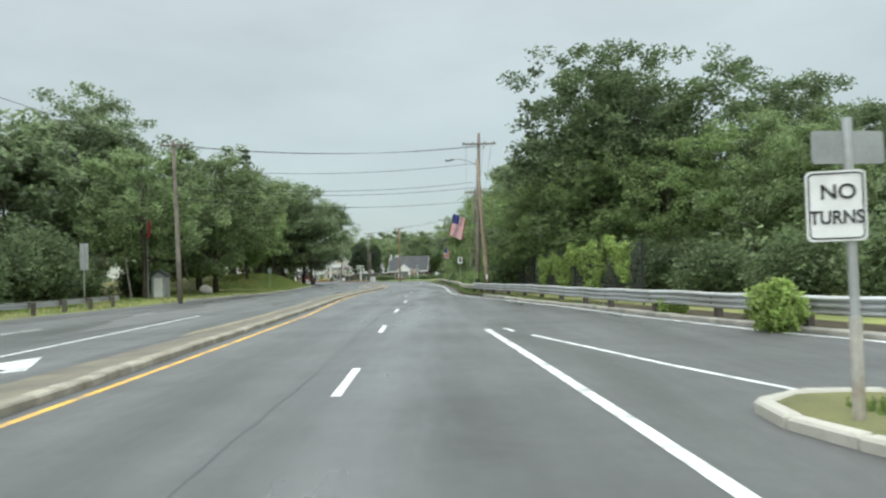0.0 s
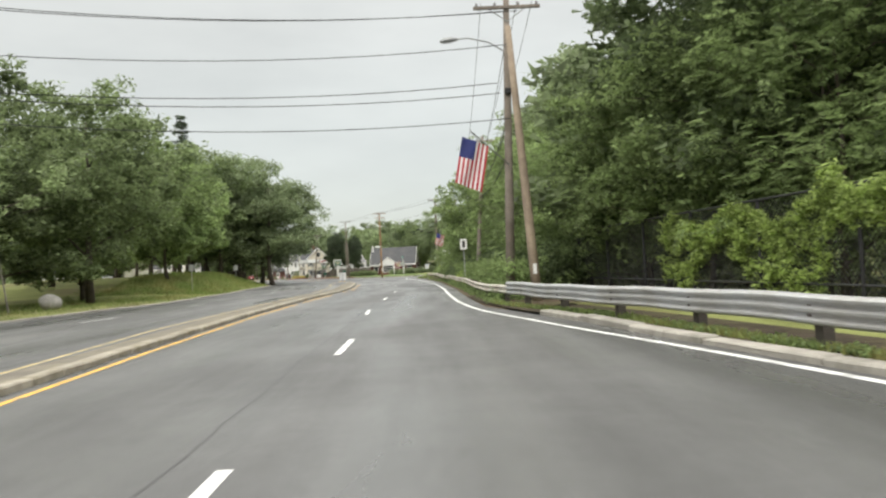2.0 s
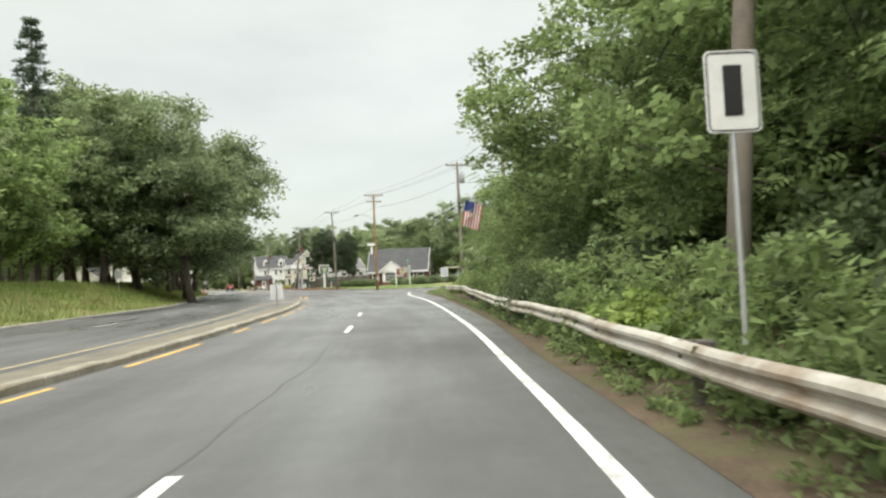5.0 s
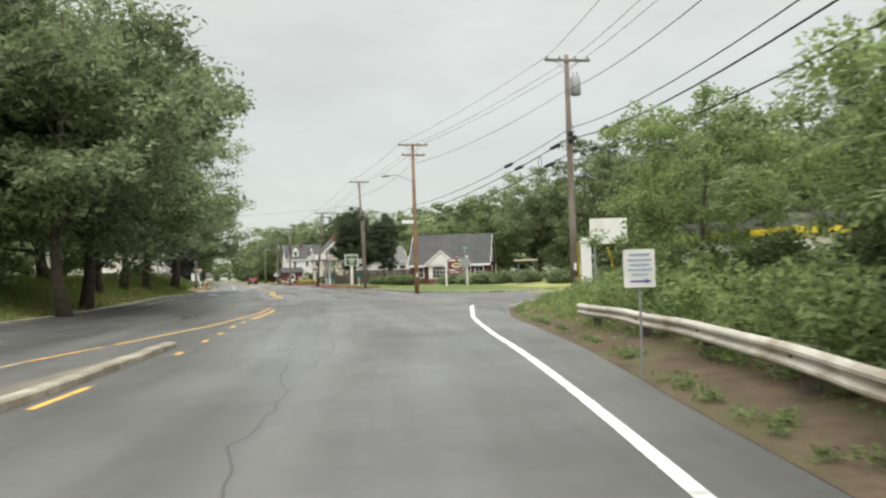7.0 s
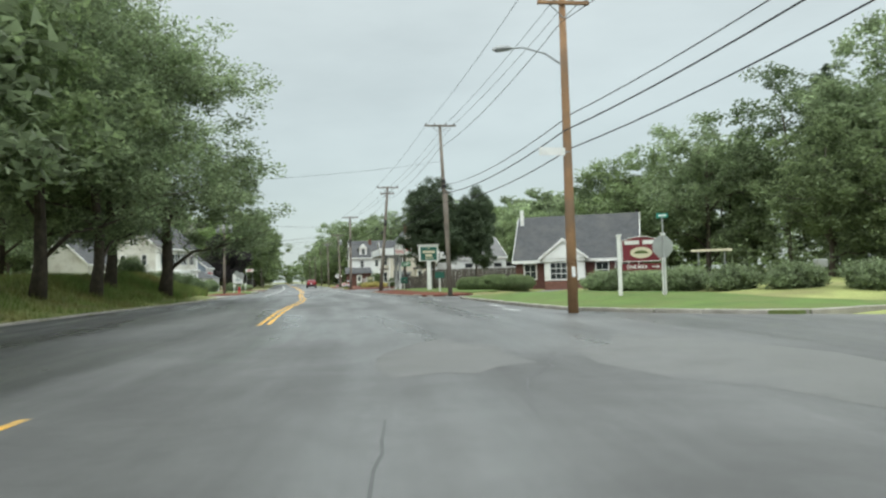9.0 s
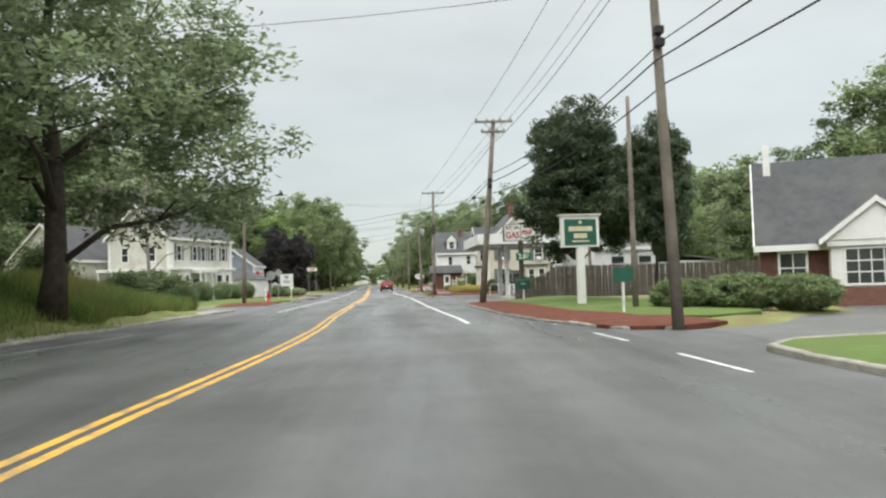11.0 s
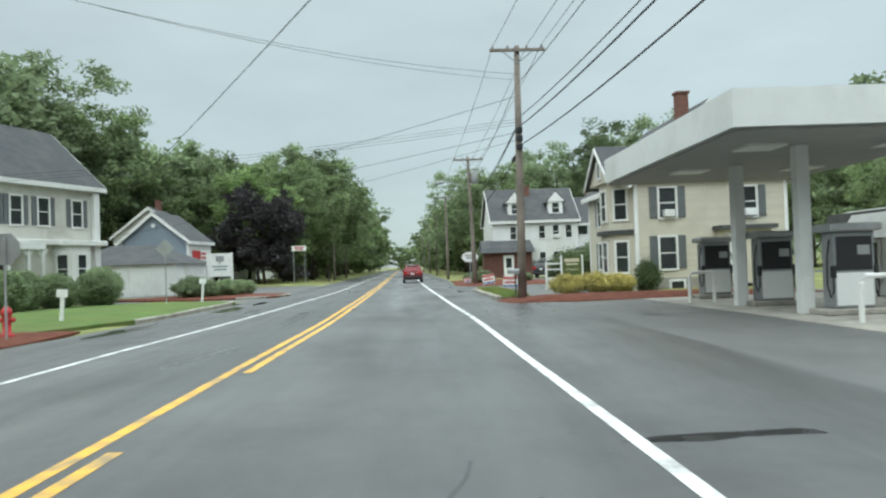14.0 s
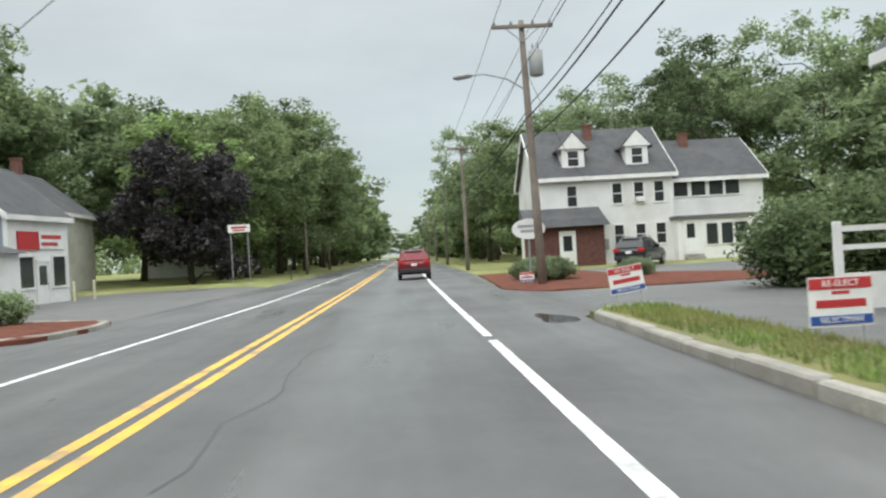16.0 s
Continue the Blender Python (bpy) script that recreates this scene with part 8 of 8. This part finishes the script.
# ---------------- fences ----------------
wf = thing("board_fence", "tall grey weathered picket-topped board fence", "fence")
g = Mesh()
g.loft([[(-0.07, 0, 0), (0.07, 0, 0), (0.07, 0, 2.08), (0, 0, 2.2), (-0.07, 0, 2.08)], [(-0.07, 0.022, 0), (0.07, 0.022, 0), (0.07, 0.022, 2.08), (0, 0.022, 2.2), (-0.07, 0.022, 2.08)]])
fme = g.data("plank", FENCEWOOD)
hh = heading(231)
for k in range(86):
    d = 8.4 + k * 0.148
    top = 0.72 if d < 10.2 else min(1.03, 0.72 + (d - 10.2) * 0.3)
    q = R(231.2, d)
    o = new("plank", fme)
    o.parent = wf
    o.matrix_basis = pose(q.x, q.y, 0.05, rnd.uniform(-1, 1), rnd.uniform(-0.8, 0.8), hh) @ Matrix.Diagonal((1, 1, top * rnd.uniform(0.985, 1.01), 1))
for k in range(44):
    q = R(231.2, 21.1 + k * 0.148)
    o = new("plank", fme)
    o.parent = wf
    o.matrix_basis = pose(q.x, q.y, 0.05, rnd.uniform(-1, 1), rnd.uniform(-0.8, 0.8), hh) @ Matrix.Diagonal((1, 1, 1.03, 1))
for z in (0.5, 1.4):
    g = Mesh()
    g.box(0, 18.8, 0.03, 0.09, z - 0.05, z + 0.05)
    part("fence_rail", g, FENCEWOOD, wf, m=frame_at(231.2, 8.4))
for k in range(8):
    g = Mesh()
    g.box(-0.06, 0.06, 0.03, 0.15, 0, 1.5)
    part("fence_post", g, FENCEWOOD, wf, m=frame_at(231.25, 8.5 + k * 2.6))
rf = thing("white_rail_fence", "white boarded rail fence beside the lot", "fence", frame_at(265.9, 7.35))
for k in range(2):
    g = Mesh()
    g.box(k * 1.2 - 0.05, k * 1.2 + 0.05, -0.07, 0.07, 0, 1.55, bev=0.01)
    part("fence_post", g, TRIM, rf)
for z, h in ((1.42, 0.1), (1.1, 0.09), (0.35, 0.62)):
    g = Mesh()
    g.box(-0.05, 1.3, -0.05, -0.02, z - h / 2, z + h / 2)
    part("board", g, TRIM, rf)
cf = thing("chain_fence", "dark chain-link fence behind the guardrail", "fence")
FP = [R(60 - 27.6 * k / 8, 6.3 + 2.6 * k / 8) for k in range(9)]
for q in FP:
    part("fence_post", post_mesh(2.65, 0.045), BLACK, cf, m=pose(q.x, q.y, 0))
for z in (2.62, 0.75):
    g = Mesh()
    g.tube([(q.x, q.y, z) for q in FP], 0.03, 6)
    part("top_rail" if z > 1 else "middle_rail", g, BLACK, cf)
for a, b in zip(FP, FP[1:]):
    g = Mesh()
    L = (b - a).length
    for k in range(int((L + 2.5) / 0.15)):
        c = k * 0.15 - 2.5
        for up in (1, -1):
            u0, u1 = max(0.0, c), min(L, c + 2.5)
            if u1 - u0 > 0.05:
                z0, z1 = u0 - c, u1 - c
                if up < 0:
                    z0, z1 = 2.5 - z0, 2.5 - z1
                pa, pb = a.lerp(b, u0 / L), a.lerp(b, u1 / L)
                g.tube([(pa.x, pa.y, 0.1 + z0), (pb.x, pb.y, 0.1 + z1)], 0.006, 3)
    part("wire_mesh", g, BLACK, cf)
gg = np.random.default_rng(17)
cs, rs = [], []
for k in range(820):
    u = gg.random()
    bare = math.sin(u * 19 + 1.2) * 0.5 + 0.5
    top = 2.35 + 0.25 * math.sin(u * 31) + (0.55 if u > 0.45 else 0) * (0.6 + 0.4 * math.sin(u * 47))
    z = top - gg.random() ** 1.5 * (0.5 + 2.3 * bare)
    q = R(51.5 - 17.5 * u, 7.1 + 1.6 * u + gg.normal(0, 0.06))
    cs.append((q.x, q.y, max(0.1, z)))
    rs.append(gg.uniform(0.14, 0.26))
part("vines", leaf_mesh("vines", cs, rs, 36, 0.1, LEAF_B, 18, flat=0.9), LEAF_B, cf, "bright green vines draped over the wire")

# ---------------- shrubs, verge plants ----------------
S_RND = make_shrub("round_shrub", "clipped round evergreen shrub", 1.9, 1.9, 201, LEAF_D, 240, 60, 0.09, True)
S_LOW = make_shrub("low_shrub", "low spreading dark green shrub", 2.6, 1.15, 203, LEAF_D, 170, 50, 0.12)
S_HEDGE = make_shrub("hedge_shrub", "mounded dense hedge shrub beside the drive", 3.2, 1.4, 205, LEAF, 260, 70, 0.1, True)
S_LIGHT = make_shrub("leafy_bush", "bright leafy bush at the guardrail", 1.5, 1.3, 207, LEAF_B, 130, 40, 0.17)
S_YEL = make_shrub("golden_shrub", "low golden yellow shrub before the house", 1.9, 1.0, 209, LEAF_Y, 140, 60, 0.09)
S_WILD = make_shrub("wild_bush", "untidy wild bush in the thicket", 3.2, 2.6, 211, LEAF_W, 170, 46, 0.17)
first = set()


def shrub(src, s, d, z=None, k=1.0, tall=1.0, label=""):
    q = R(s, d)
    zz = float(gz(q.x, q.y)[0]) if z is None else z
    m_ = pose(q.x, q.y, zz, 0, 0, rnd.uniform(0, 360))
    if src.name not in first:
        first.add(src.name)
        src.matrix_basis = m_
        t = src
    else:
        t = copy_thing(src, m_)
    t.scale = (k, k, k * tall)
    if label:
        t["label"] = label
    return t


shrub(S_LIGHT, 17.9, 8.05, 0.0, 0.74, 1.15)
shrub(S_LIGHT, 21.5, 9.3, 0.0, 0.7)
shrub(S_LIGHT, 24.6, 7.7, 0.0, 0.55)
shrub(S_LIGHT, 85.5, 3.1, 0.0, 0.75)
shrub(S_LIGHT, 88.3, 3.2, 0.0, 0.6)
for s, d, k in ((99.2, 3.75, 0.5), (97.2, 3.55, 0.6), (95.0, 3.4, 0.55), (92.6, 3.4, 0.5)):
    shrub(S_WILD, s, d, None, k, 1.15)
for s, d, k in ((30, 11, 0.9), (27, 13, 1.0), (22, 14, 1.1), (35, 11.5, 1), (40, 11, 1.1), (60, 5.5, 0.8), (64, 5.2, 0.8), (68, 5, 0.8), (71, 5.6, 1), (76, 5, 0.8), (80, 5, 0.9), (84, 5.4, 0.8), (90, 5.2, 0.8), (95, 5.4, 0.8), (99, 5.6, 0.9), (104, 6, 0.8), (108, 6.4, 0.9), (113, 7, 0.8), (117, 7.6, 0.8), (122, 8.4, 0.8), (127, 9.5, 0.7), (131, 11, 0.5), (15, 15, 1.1), (8, 15, 1.1), (1, 15, 1.1)):
    shrub(S_WILD, s, d, None, k)
for s, d, k in ((38, -25, 1.2), (42, -25.5, 1.3), (46, -26, 1.5), (50, -26, 1.6), (54, -27, 1.5), (33, -25, 1.2), (28, -25, 1.2), (58, -28, 1.3), (62, -29, 1.2), (70, -27, 1.0), (22, -25, 1.2)):
    shrub(S_WILD, s, d, None, k, 1.15)
for s, d, k in ((184.5, 13.6, 0.9), (182.8, 14.0, 0.95), (181, 14.6, 0.9), (178.5, 15.4, 1.0), (176, 16.6, 0.95), (173.5, 18, 1.0), (171, 19.6, 1.0), (168.8, 21.5, 1.05), (167, 24, 1.05)):
    shrub(S_LOW, s, d, 0.3, k, 1.05)
for s, d, k in ((207, 11.0, 0.85), (205.6, 12.6, 0.95), (204.4, 14.2, 0.9)):
    shrub(S_HEDGE, s, d, 0.1, k)
for s, d, k, tl in ((250.5, -17.5, 1.0, 1.0), (253.5, -18.3, 0.75, 1.3), (256.2, -16.8, 0.9, 1.05), (258.0, -17.0, 0.85, 1.1), (259.5, -16.2, 0.95, 0.9), (262.0, -15.4, 1.0, 0.9), (263.6, -15.8, 1.0, 1.0), (247.5, -19.5, 0.9, 1.05)):
    shrub(S_RND, s, d, 0.15, k, tl)
for s, d, k in ((271.2, -12.2, 0.7), (272.2, -11.4, 0.75), (273.6, -10.9, 0.7), (274.4, -12.0, 0.65), (271.0, -13.2, 0.95)):
    shrub(S_LOW, s, d, 0.15, k, 1.1)
for s, d, k in ((259.0, 7.0, 0.85), (259.0, 8.3, 0.9), (258.8, 9.4, 0.8)):
    shrub(S_YEL, s, d, 0.05, k)
shrub(S_WILD, 259.3, 10.9, 0.0, 0.36, 1.5)
for s, d, k in ((282, 5.5, 0.7), (285, 5.0, 0.6), (288, 6, 0.7), (281.5, 8.5, 0.55)):
    shrub(S_LOW, s, d, 0.15, k)
for s, d, k in ((273, 10.2, 0.8), (273.5, 12.2, 0.95), (274.5, 14.6, 1.1), (276, 17.5, 1.2), (272, 18.5, 1.2), (275, 21, 1.4), (279, 23.5, 1.3)):
    shrub(S_WILD, s, d, 0.0, k, 1.05)
for s, d, k in ((228, -13.6, 0.6), (231, -15, 0.85), (234, -17, 0.95), (237, -18.5, 1.0), (224, -16, 0.7), (240, -20, 1.0), (243, -22, 1.0), (220, -18.5, 0.9)):
    shrub(S_WILD, s, d, None, k)


def blades(name, region, n, h, seed, mat, label, level=None):
    """Grass blades over a stretch of the plan given by a function of two random numbers."""
    g = np.random.default_rng(seed)
    uv = g.random((n, 2))
    P = np.array([tuple(R(*region(u, v)))[:2] for u, v in uv])
    z = gz(P[:, 0], P[:, 1]) if level is None else np.full(n, level)
    a = g.random(n) * 6.283
    hh_ = h * g.uniform(0.45, 1.25, n)
    w_ = 0.012 + 0.02 * g.random(n)
    ln = g.normal(0, 0.35, (n, 2)) * hh_[:, None]
    v = np.empty((n, 3, 3))
    v[:, 0] = np.c_[P[:, 0] - np.cos(a) * w_, P[:, 1] - np.sin(a) * w_, z - 0.03]
    v[:, 1] = np.c_[P[:, 0] + np.cos(a) * w_, P[:, 1] + np.sin(a) * w_, z - 0.03]
    v[:, 2] = np.c_[P[:, 0] + ln[:, 0], P[:, 1] + ln[:, 1], z + hh_]
    me = bpy.data.meshes.new(name)
    me.from_pydata(v.reshape(-1, 3).tolist(), [], np.arange(3 * n).reshape(-1, 3).tolist())
    me.materials.append(mat)
    return tagged(new(name, me), label, "grass", kind="stuff")


blades("bank_grass", lambda u, v: (100 + 112 * u, table(100 + 112 * u, LEFT_EDGE) - 0.6 - 11 * v), 42000, 0.45, 31, BLADES, "tall dry green grass on the far bank")
blades("corner_weeds", lambda u, v: (127 + 22 * u, table(127 + 22 * u, RIGHT_EDGE) + 0.9 + 7 * v * (1 if u < 0.8 else 0.6)), 20000, 0.55, 33, BLADES, "tall green weeds on the corner bank")
blades("verge_grass", lambda u, v: (54 + 75 * u, table(54 + 75 * u, RIGHT_EDGE) + 0.15 + 1.6 * v), 9000, 0.25, 35, BLADES, "sparse grass along the guardrail")
blades("far_verge_grass", lambda u, v: (20 + 90 * u, table(20 + 90 * u, LEFT_EDGE) - 0.4 - 14 * v), 26000, 0.16, 37, BLADES, "short grass along the far verge")
blades("left_field_grass", lambda u, v: (196 + 34 * u, -13.6 - 8 * v), 14000, 0.55, 39, BLADES, "tall grass beside the far pavement")
blades("mound_grass", lambda u, v: (211 + 17 * u, -12.7 - 5 * v), 24000, 0.85, 45, BLADES, "tall light green grass on the mound by the pavement")
blades("verge_tufts", lambda u, v: (256.6 + 11.2 * u, 3.65 + 1.2 * v), 5200, 0.11, 46, BLADES, "short dry grass on the kerbed verge", 0.15)
blades("island_tufts", lambda u, v: (-1 + 8.6 * u, 5.2 - 0.15 * u * 8 + (3.2 - 2.4 * u) * v), 3600, 0.1, 48, BLADES, "short dry grass on the traffic island", 0.15)
blades("kerb_moss", lambda u, v: (34 + 24 * u, table(34 + 24 * u, RIGHT_EDGE) + 0.3 + 0.3 * v), 2600, 0.12, 49, BLADES, "mossy grass along the low concrete wall", 0.09)
gq = np.random.default_rng(41)
cs, rs = [], []
for k in range(2000):
    s = gq.uniform(57, 127)
    e_ = table(s, RIGHT_EDGE)
    o_ = (0.62 if s < 107 else 1.5) + abs(gq.normal(0, 1.1))
    q = R(s, e_ + o_)
    cs.append((q.x, q.y, 0.12 + gq.random() ** 1.6 * (0.35 if o_ < 1.0 else 1.5)))
    rs.append(gq.uniform(0.2, 0.45))
tagged(part("undergrowth", leaf_mesh("undergrowth", cs, rs, 36, 0.12, LEAF_L, 42, flat=0.9), LEAF_L), "leafy undergrowth and vines along the guardrail", "undergrowth", kind="stuff")
cs, rs = [], []
for k in range(3400):
    s, v = gq.uniform(126, 150), gq.random()
    q = R(s, table(s, RIGHT_EDGE) + 1.05 + 8.9 * v)
    cs.append((q.x, q.y, float(gz(q.x, q.y)[0]) + gq.random() * (0.4 + 0.65 * min(1, v * 2.5)) * (0.7 + 0.3 * math.sin(s * 1.7))))
    rs.append(gq.uniform(0.18, 0.42))
tagged(part("weeds", leaf_mesh("weeds", cs, rs, 30, 0.125, LEAF_L, 43, flat=0.9), LEAF_L), "broad-leaved weeds on the corner bank", "weeds", kind="stuff")
cs, rs = [], []
for k in range(260):
    s = gq.uniform(30, 146)
    q = R(s, table(s, RIGHT_EDGE) + (0.45 if s < 56 else 0.25) + abs(gq.normal(0, 0.2)))
    cs.append((q.x, q.y, 0.1))
    rs.append(gq.uniform(0.1, 0.26))
for k in range(170):
    s = gq.uniform(33, 60)
    q = R(s, table(s, RIGHT_EDGE) + 0.35 + abs(gq.normal(0, 0.12)))
    cs.append((q.x, q.y, 0.12))
    rs.append(gq.uniform(0.08, 0.2))
tagged(part("gutter_weeds", leaf_mesh("gutter_weeds", cs, rs, 40, 0.07, LEAF_L, 47, flat=0.5), LEAF_L), "low weeds sprouting along the asphalt edge", "weeds", kind="stuff")
cs, rs = [], []
for k in range(1500):
    s = gq.uniform(-10, 132)
    q = R(s, table(s, RIGHT_EDGE) + 6.5 + gq.random() * 22)
    cs.append((q.x, q.y, gq.random() ** 1.5 * 3.0))
    rs.append(gq.uniform(0.6, 1.2))
for k in range(700):
    s = gq.uniform(15, 72)
    q = R(s, -27 - gq.random() * 22)
    cs.append((q.x, q.y, gq.random() ** 1.5 * 3.0))
    rs.append(gq.uniform(0.6, 1.2))
for k in range(1100):
    q = R(gq.uniform(150, 216), 34 + gq.random() * 24)
    cs.append((q.x, q.y, gq.random() ** 1.3 * 4.0))
    rs.append(gq.uniform(0.8, 1.5))
tagged(part("understorey", leaf_mesh("understorey", cs, rs, 26, 0.34, LEAF_D, 44, flat=0.9), LEAF_D), "dark leafy understorey of the woods", "undergrowth", kind="stuff")

# bare dead tree
dt = thing("dead_tree", "leafless grey dead tree with fine branches", "tree", pose(*rp(233.5, -17.2, 0.2), 0, 0, 40))
m, tips = limb_mesh(11.5, 3, 4.6, 301, limbs=9, low=0.3, r0=0.17)
r9 = random.Random(9)
for tp in tips:
    for k in range(5):
        e1 = tp + Vector((r9.uniform(-1, 1), r9.uniform(-1, 1), r9.uniform(0.2, 1.2)))
        m.tube([tp, e1], [0.02, 0.006], 4)
        m.tube([e1, e1 + Vector((r9.uniform(-0.5, 0.5), r9.uniform(-0.5, 0.5), r9.uniform(0.1, 0.6)))], [0.01, 0.004], 3)
part("trunk", m, BARK_G, dt)

# ---------------- small things ----------------
hy = thing("fire_hydrant", "red fire hydrant in the mulch", "hydrant", frame_at(243.8, -10.6, 0.12))
m = Mesh()
m.tube([(0, 0, 0), (0, 0, 0.08), (0, 0, 0.1), (0, 0, 0.55), (0, 0, 0.6), (0, 0, 0.72), (0, 0, 0.8)], [0.17, 0.17, 0.11, 0.11, 0.15, 0.12, 0.03], 14)
part("barrel", m, RED, hy, smooth=True)
for sg in (-1, 1):
    m = Mesh()
    m.tube([(0, 0, 0.45), (sg * 0.2, 0, 0.45)], 0.06, 8)
    part("outlet", m, RED, hy)
for s, d, h in ((249.3, -11.6, 1.0), (263.4, -10.75, 1.1)):
    mb = thing("white_marker_post", "leaning white post with a small white plate", "marker", frame_at(s, d, 0.1) @ pose(0, 0, 0, 0, 4, 0))
    g = Mesh()
    g.box(-0.05, 0.05, -0.05, 0.05, -0.2, h, bev=0.01)
    part("post", g, TRIM, mb)
    plate(mb, "plate", 0.36, 0.26, 0, -0.06, h, SIGN_W, 0.03)
bp = thing("white_bollard", "white plastic pipe bollard at the lot", "bollard", frame_at(277.2, 14.2, 0))
m = Mesh()
m.tube([(0, 0, 0), (0, 0, 0.95), (-0.06, 0, 1.05), (-0.16, 0, 1.05)], 0.08, 10)
part("pipe", m, TRIM, bp)
for s, d in ((287, -16.8), (292.5, -16.8), (294, -16.4)):
    bo = thing("white_bollard", "short white bollard before the shop", "bollard", frame_at(s, d, 0))
    m = Mesh()
    m.tube([(0, 0, 0), (0, 0, 1.0), (0, 0, 1.05)], [0.07, 0.07, 0.03], 8)
    part("pipe", m, CREAM, bo)
bo = thing("boulder", "grey rounded boulder on the far grass", "rock", pose(*rp(75.5, -22.4, 0.1)))
bmr = bmesh.new()
bmesh.ops.create_icosphere(bmr, subdivisions=3, radius=0.65)
for v in bmr.verts:
    v.co *= 1 + 0.22 * noise.noise(v.co * 1.6)
    v.co.z = v.co.z * 0.8 + 0.45
me = bpy.data.meshes.new("stone")
bmr.to_mesh(me)
bmr.free()
me.materials.append(STONE)
part("stone", me, STONE, bo)
sh = thing("small_shed", "small pale shed under the trees", "shed", frame_at(67.5, -24.2, 0.1))
body(sh, -0.6, 0.6, 0, 1.2, 0, 1.9, SIGN_BACK)
gable_roof(sh, -0.6, 0.6, 0, 1.2, 1.9, 2.3, "y", SHINGLE, SIGN_BACK, over=0.12, rake=0.1, trim=False)
door(sh, 0, 0, 0.05, 0.55, 1.6, 0, TRIM, False)
for s, d in ((71, -22.5), (62.5, -24.5)):
    gp = thing("leaning_stake", "pale leaning wooden stake under the trees", "stake", frame_at(s, d, 0))
    m = Mesh()
    m.tube([(0, 0, 0), (-0.5, 0, 3.6)], [0.05, 0.03], 6)
    part("stake", m, BARK_G, gp)
wb = thing("blank_board", "blank pale signboard high beside the pole", "sign", pose(-5.9, 146.4, 0.5, 0, 0, heading(146) - 6))
for x in (-0.7, 0.7):
    part("post", post_mesh(3.4, 0.05), METAL_G, wb, m=pose(x, 0.06, 0))
plate(wb, "board", 1.85, 1.25, 0, 0, 2.9, SIGN_W, 0.01, thick=0.08)
cb_ = thing("utility_cabinet", "tall white upright panel beside the pole", "cabinet", pose(-7.05, 146.3, 0.5, 0, 0, heading(146)))
g = Mesh()
g.box(-0.26, 0.26, -0.12, 0.12, -0.2, 2.6, bev=0.02)
part("panel", g, METALWHITE, cb_)
mbx = thing("mailbox", "dark mailbox on a post at the verge", "mailbox", frame_at(314, -9.2, 0))
part("post", post_mesh(1.0, 0.05), FENCEWOOD, mbx)
g = Mesh()
g.tube([(0, -0.25, 1.1), (0, 0.25, 1.1)], 0.12, 10)
part("box", g, BLACK, mbx)
nb = thing("newspaper_box", "small blue-grey box on a post by the shrubs", "box", pose(-9.5, 181.0, 0.3, 0, 0, 20))
part("post", post_mesh(1.0, 0.04), TRIM, nb)
g = Mesh()
g.box(-0.25, 0.25, -0.2, 0.2, 1.0, 1.4, bev=0.02)
part("box", g, SIGN_BACK, nb)
yb = thing("height_bar", "yellow-white horizontal clearance bar before the trees", "barrier", pose(-13.2, 199.5, 0.4, 0, 0, 0))
part("post", post_mesh(2.3, 0.05), METAL_G, yb, m=pose(-0.9, 0, 0))
part("post", post_mesh(2.3, 0.05), METAL_G, yb, m=pose(0.9, 0, 0))
g = Mesh()
g.box(-1.4, 1.4, -0.06, 0.06, 2.25, 2.42)
part("bar", g, CREAM, yb)

mbp = thing("mailbox", "grey metal mailbox on a bracket beside the utility pole", "mailbox", frame_at(255.15, 4.05, 0.05))
part("post", post_mesh(1.05, 0.035), FENCEWOOD, mbp)
g = Mesh()
g.loft([[(x, -0.11, 1.05), (x, 0.11, 1.05), (x, 0.11, 1.18), (x, 0.06, 1.26), (x, -0.06, 1.26), (x, -0.11, 1.18)] for x in (-0.3, 0.16)])
part("box", g, METAL_G, mbp)
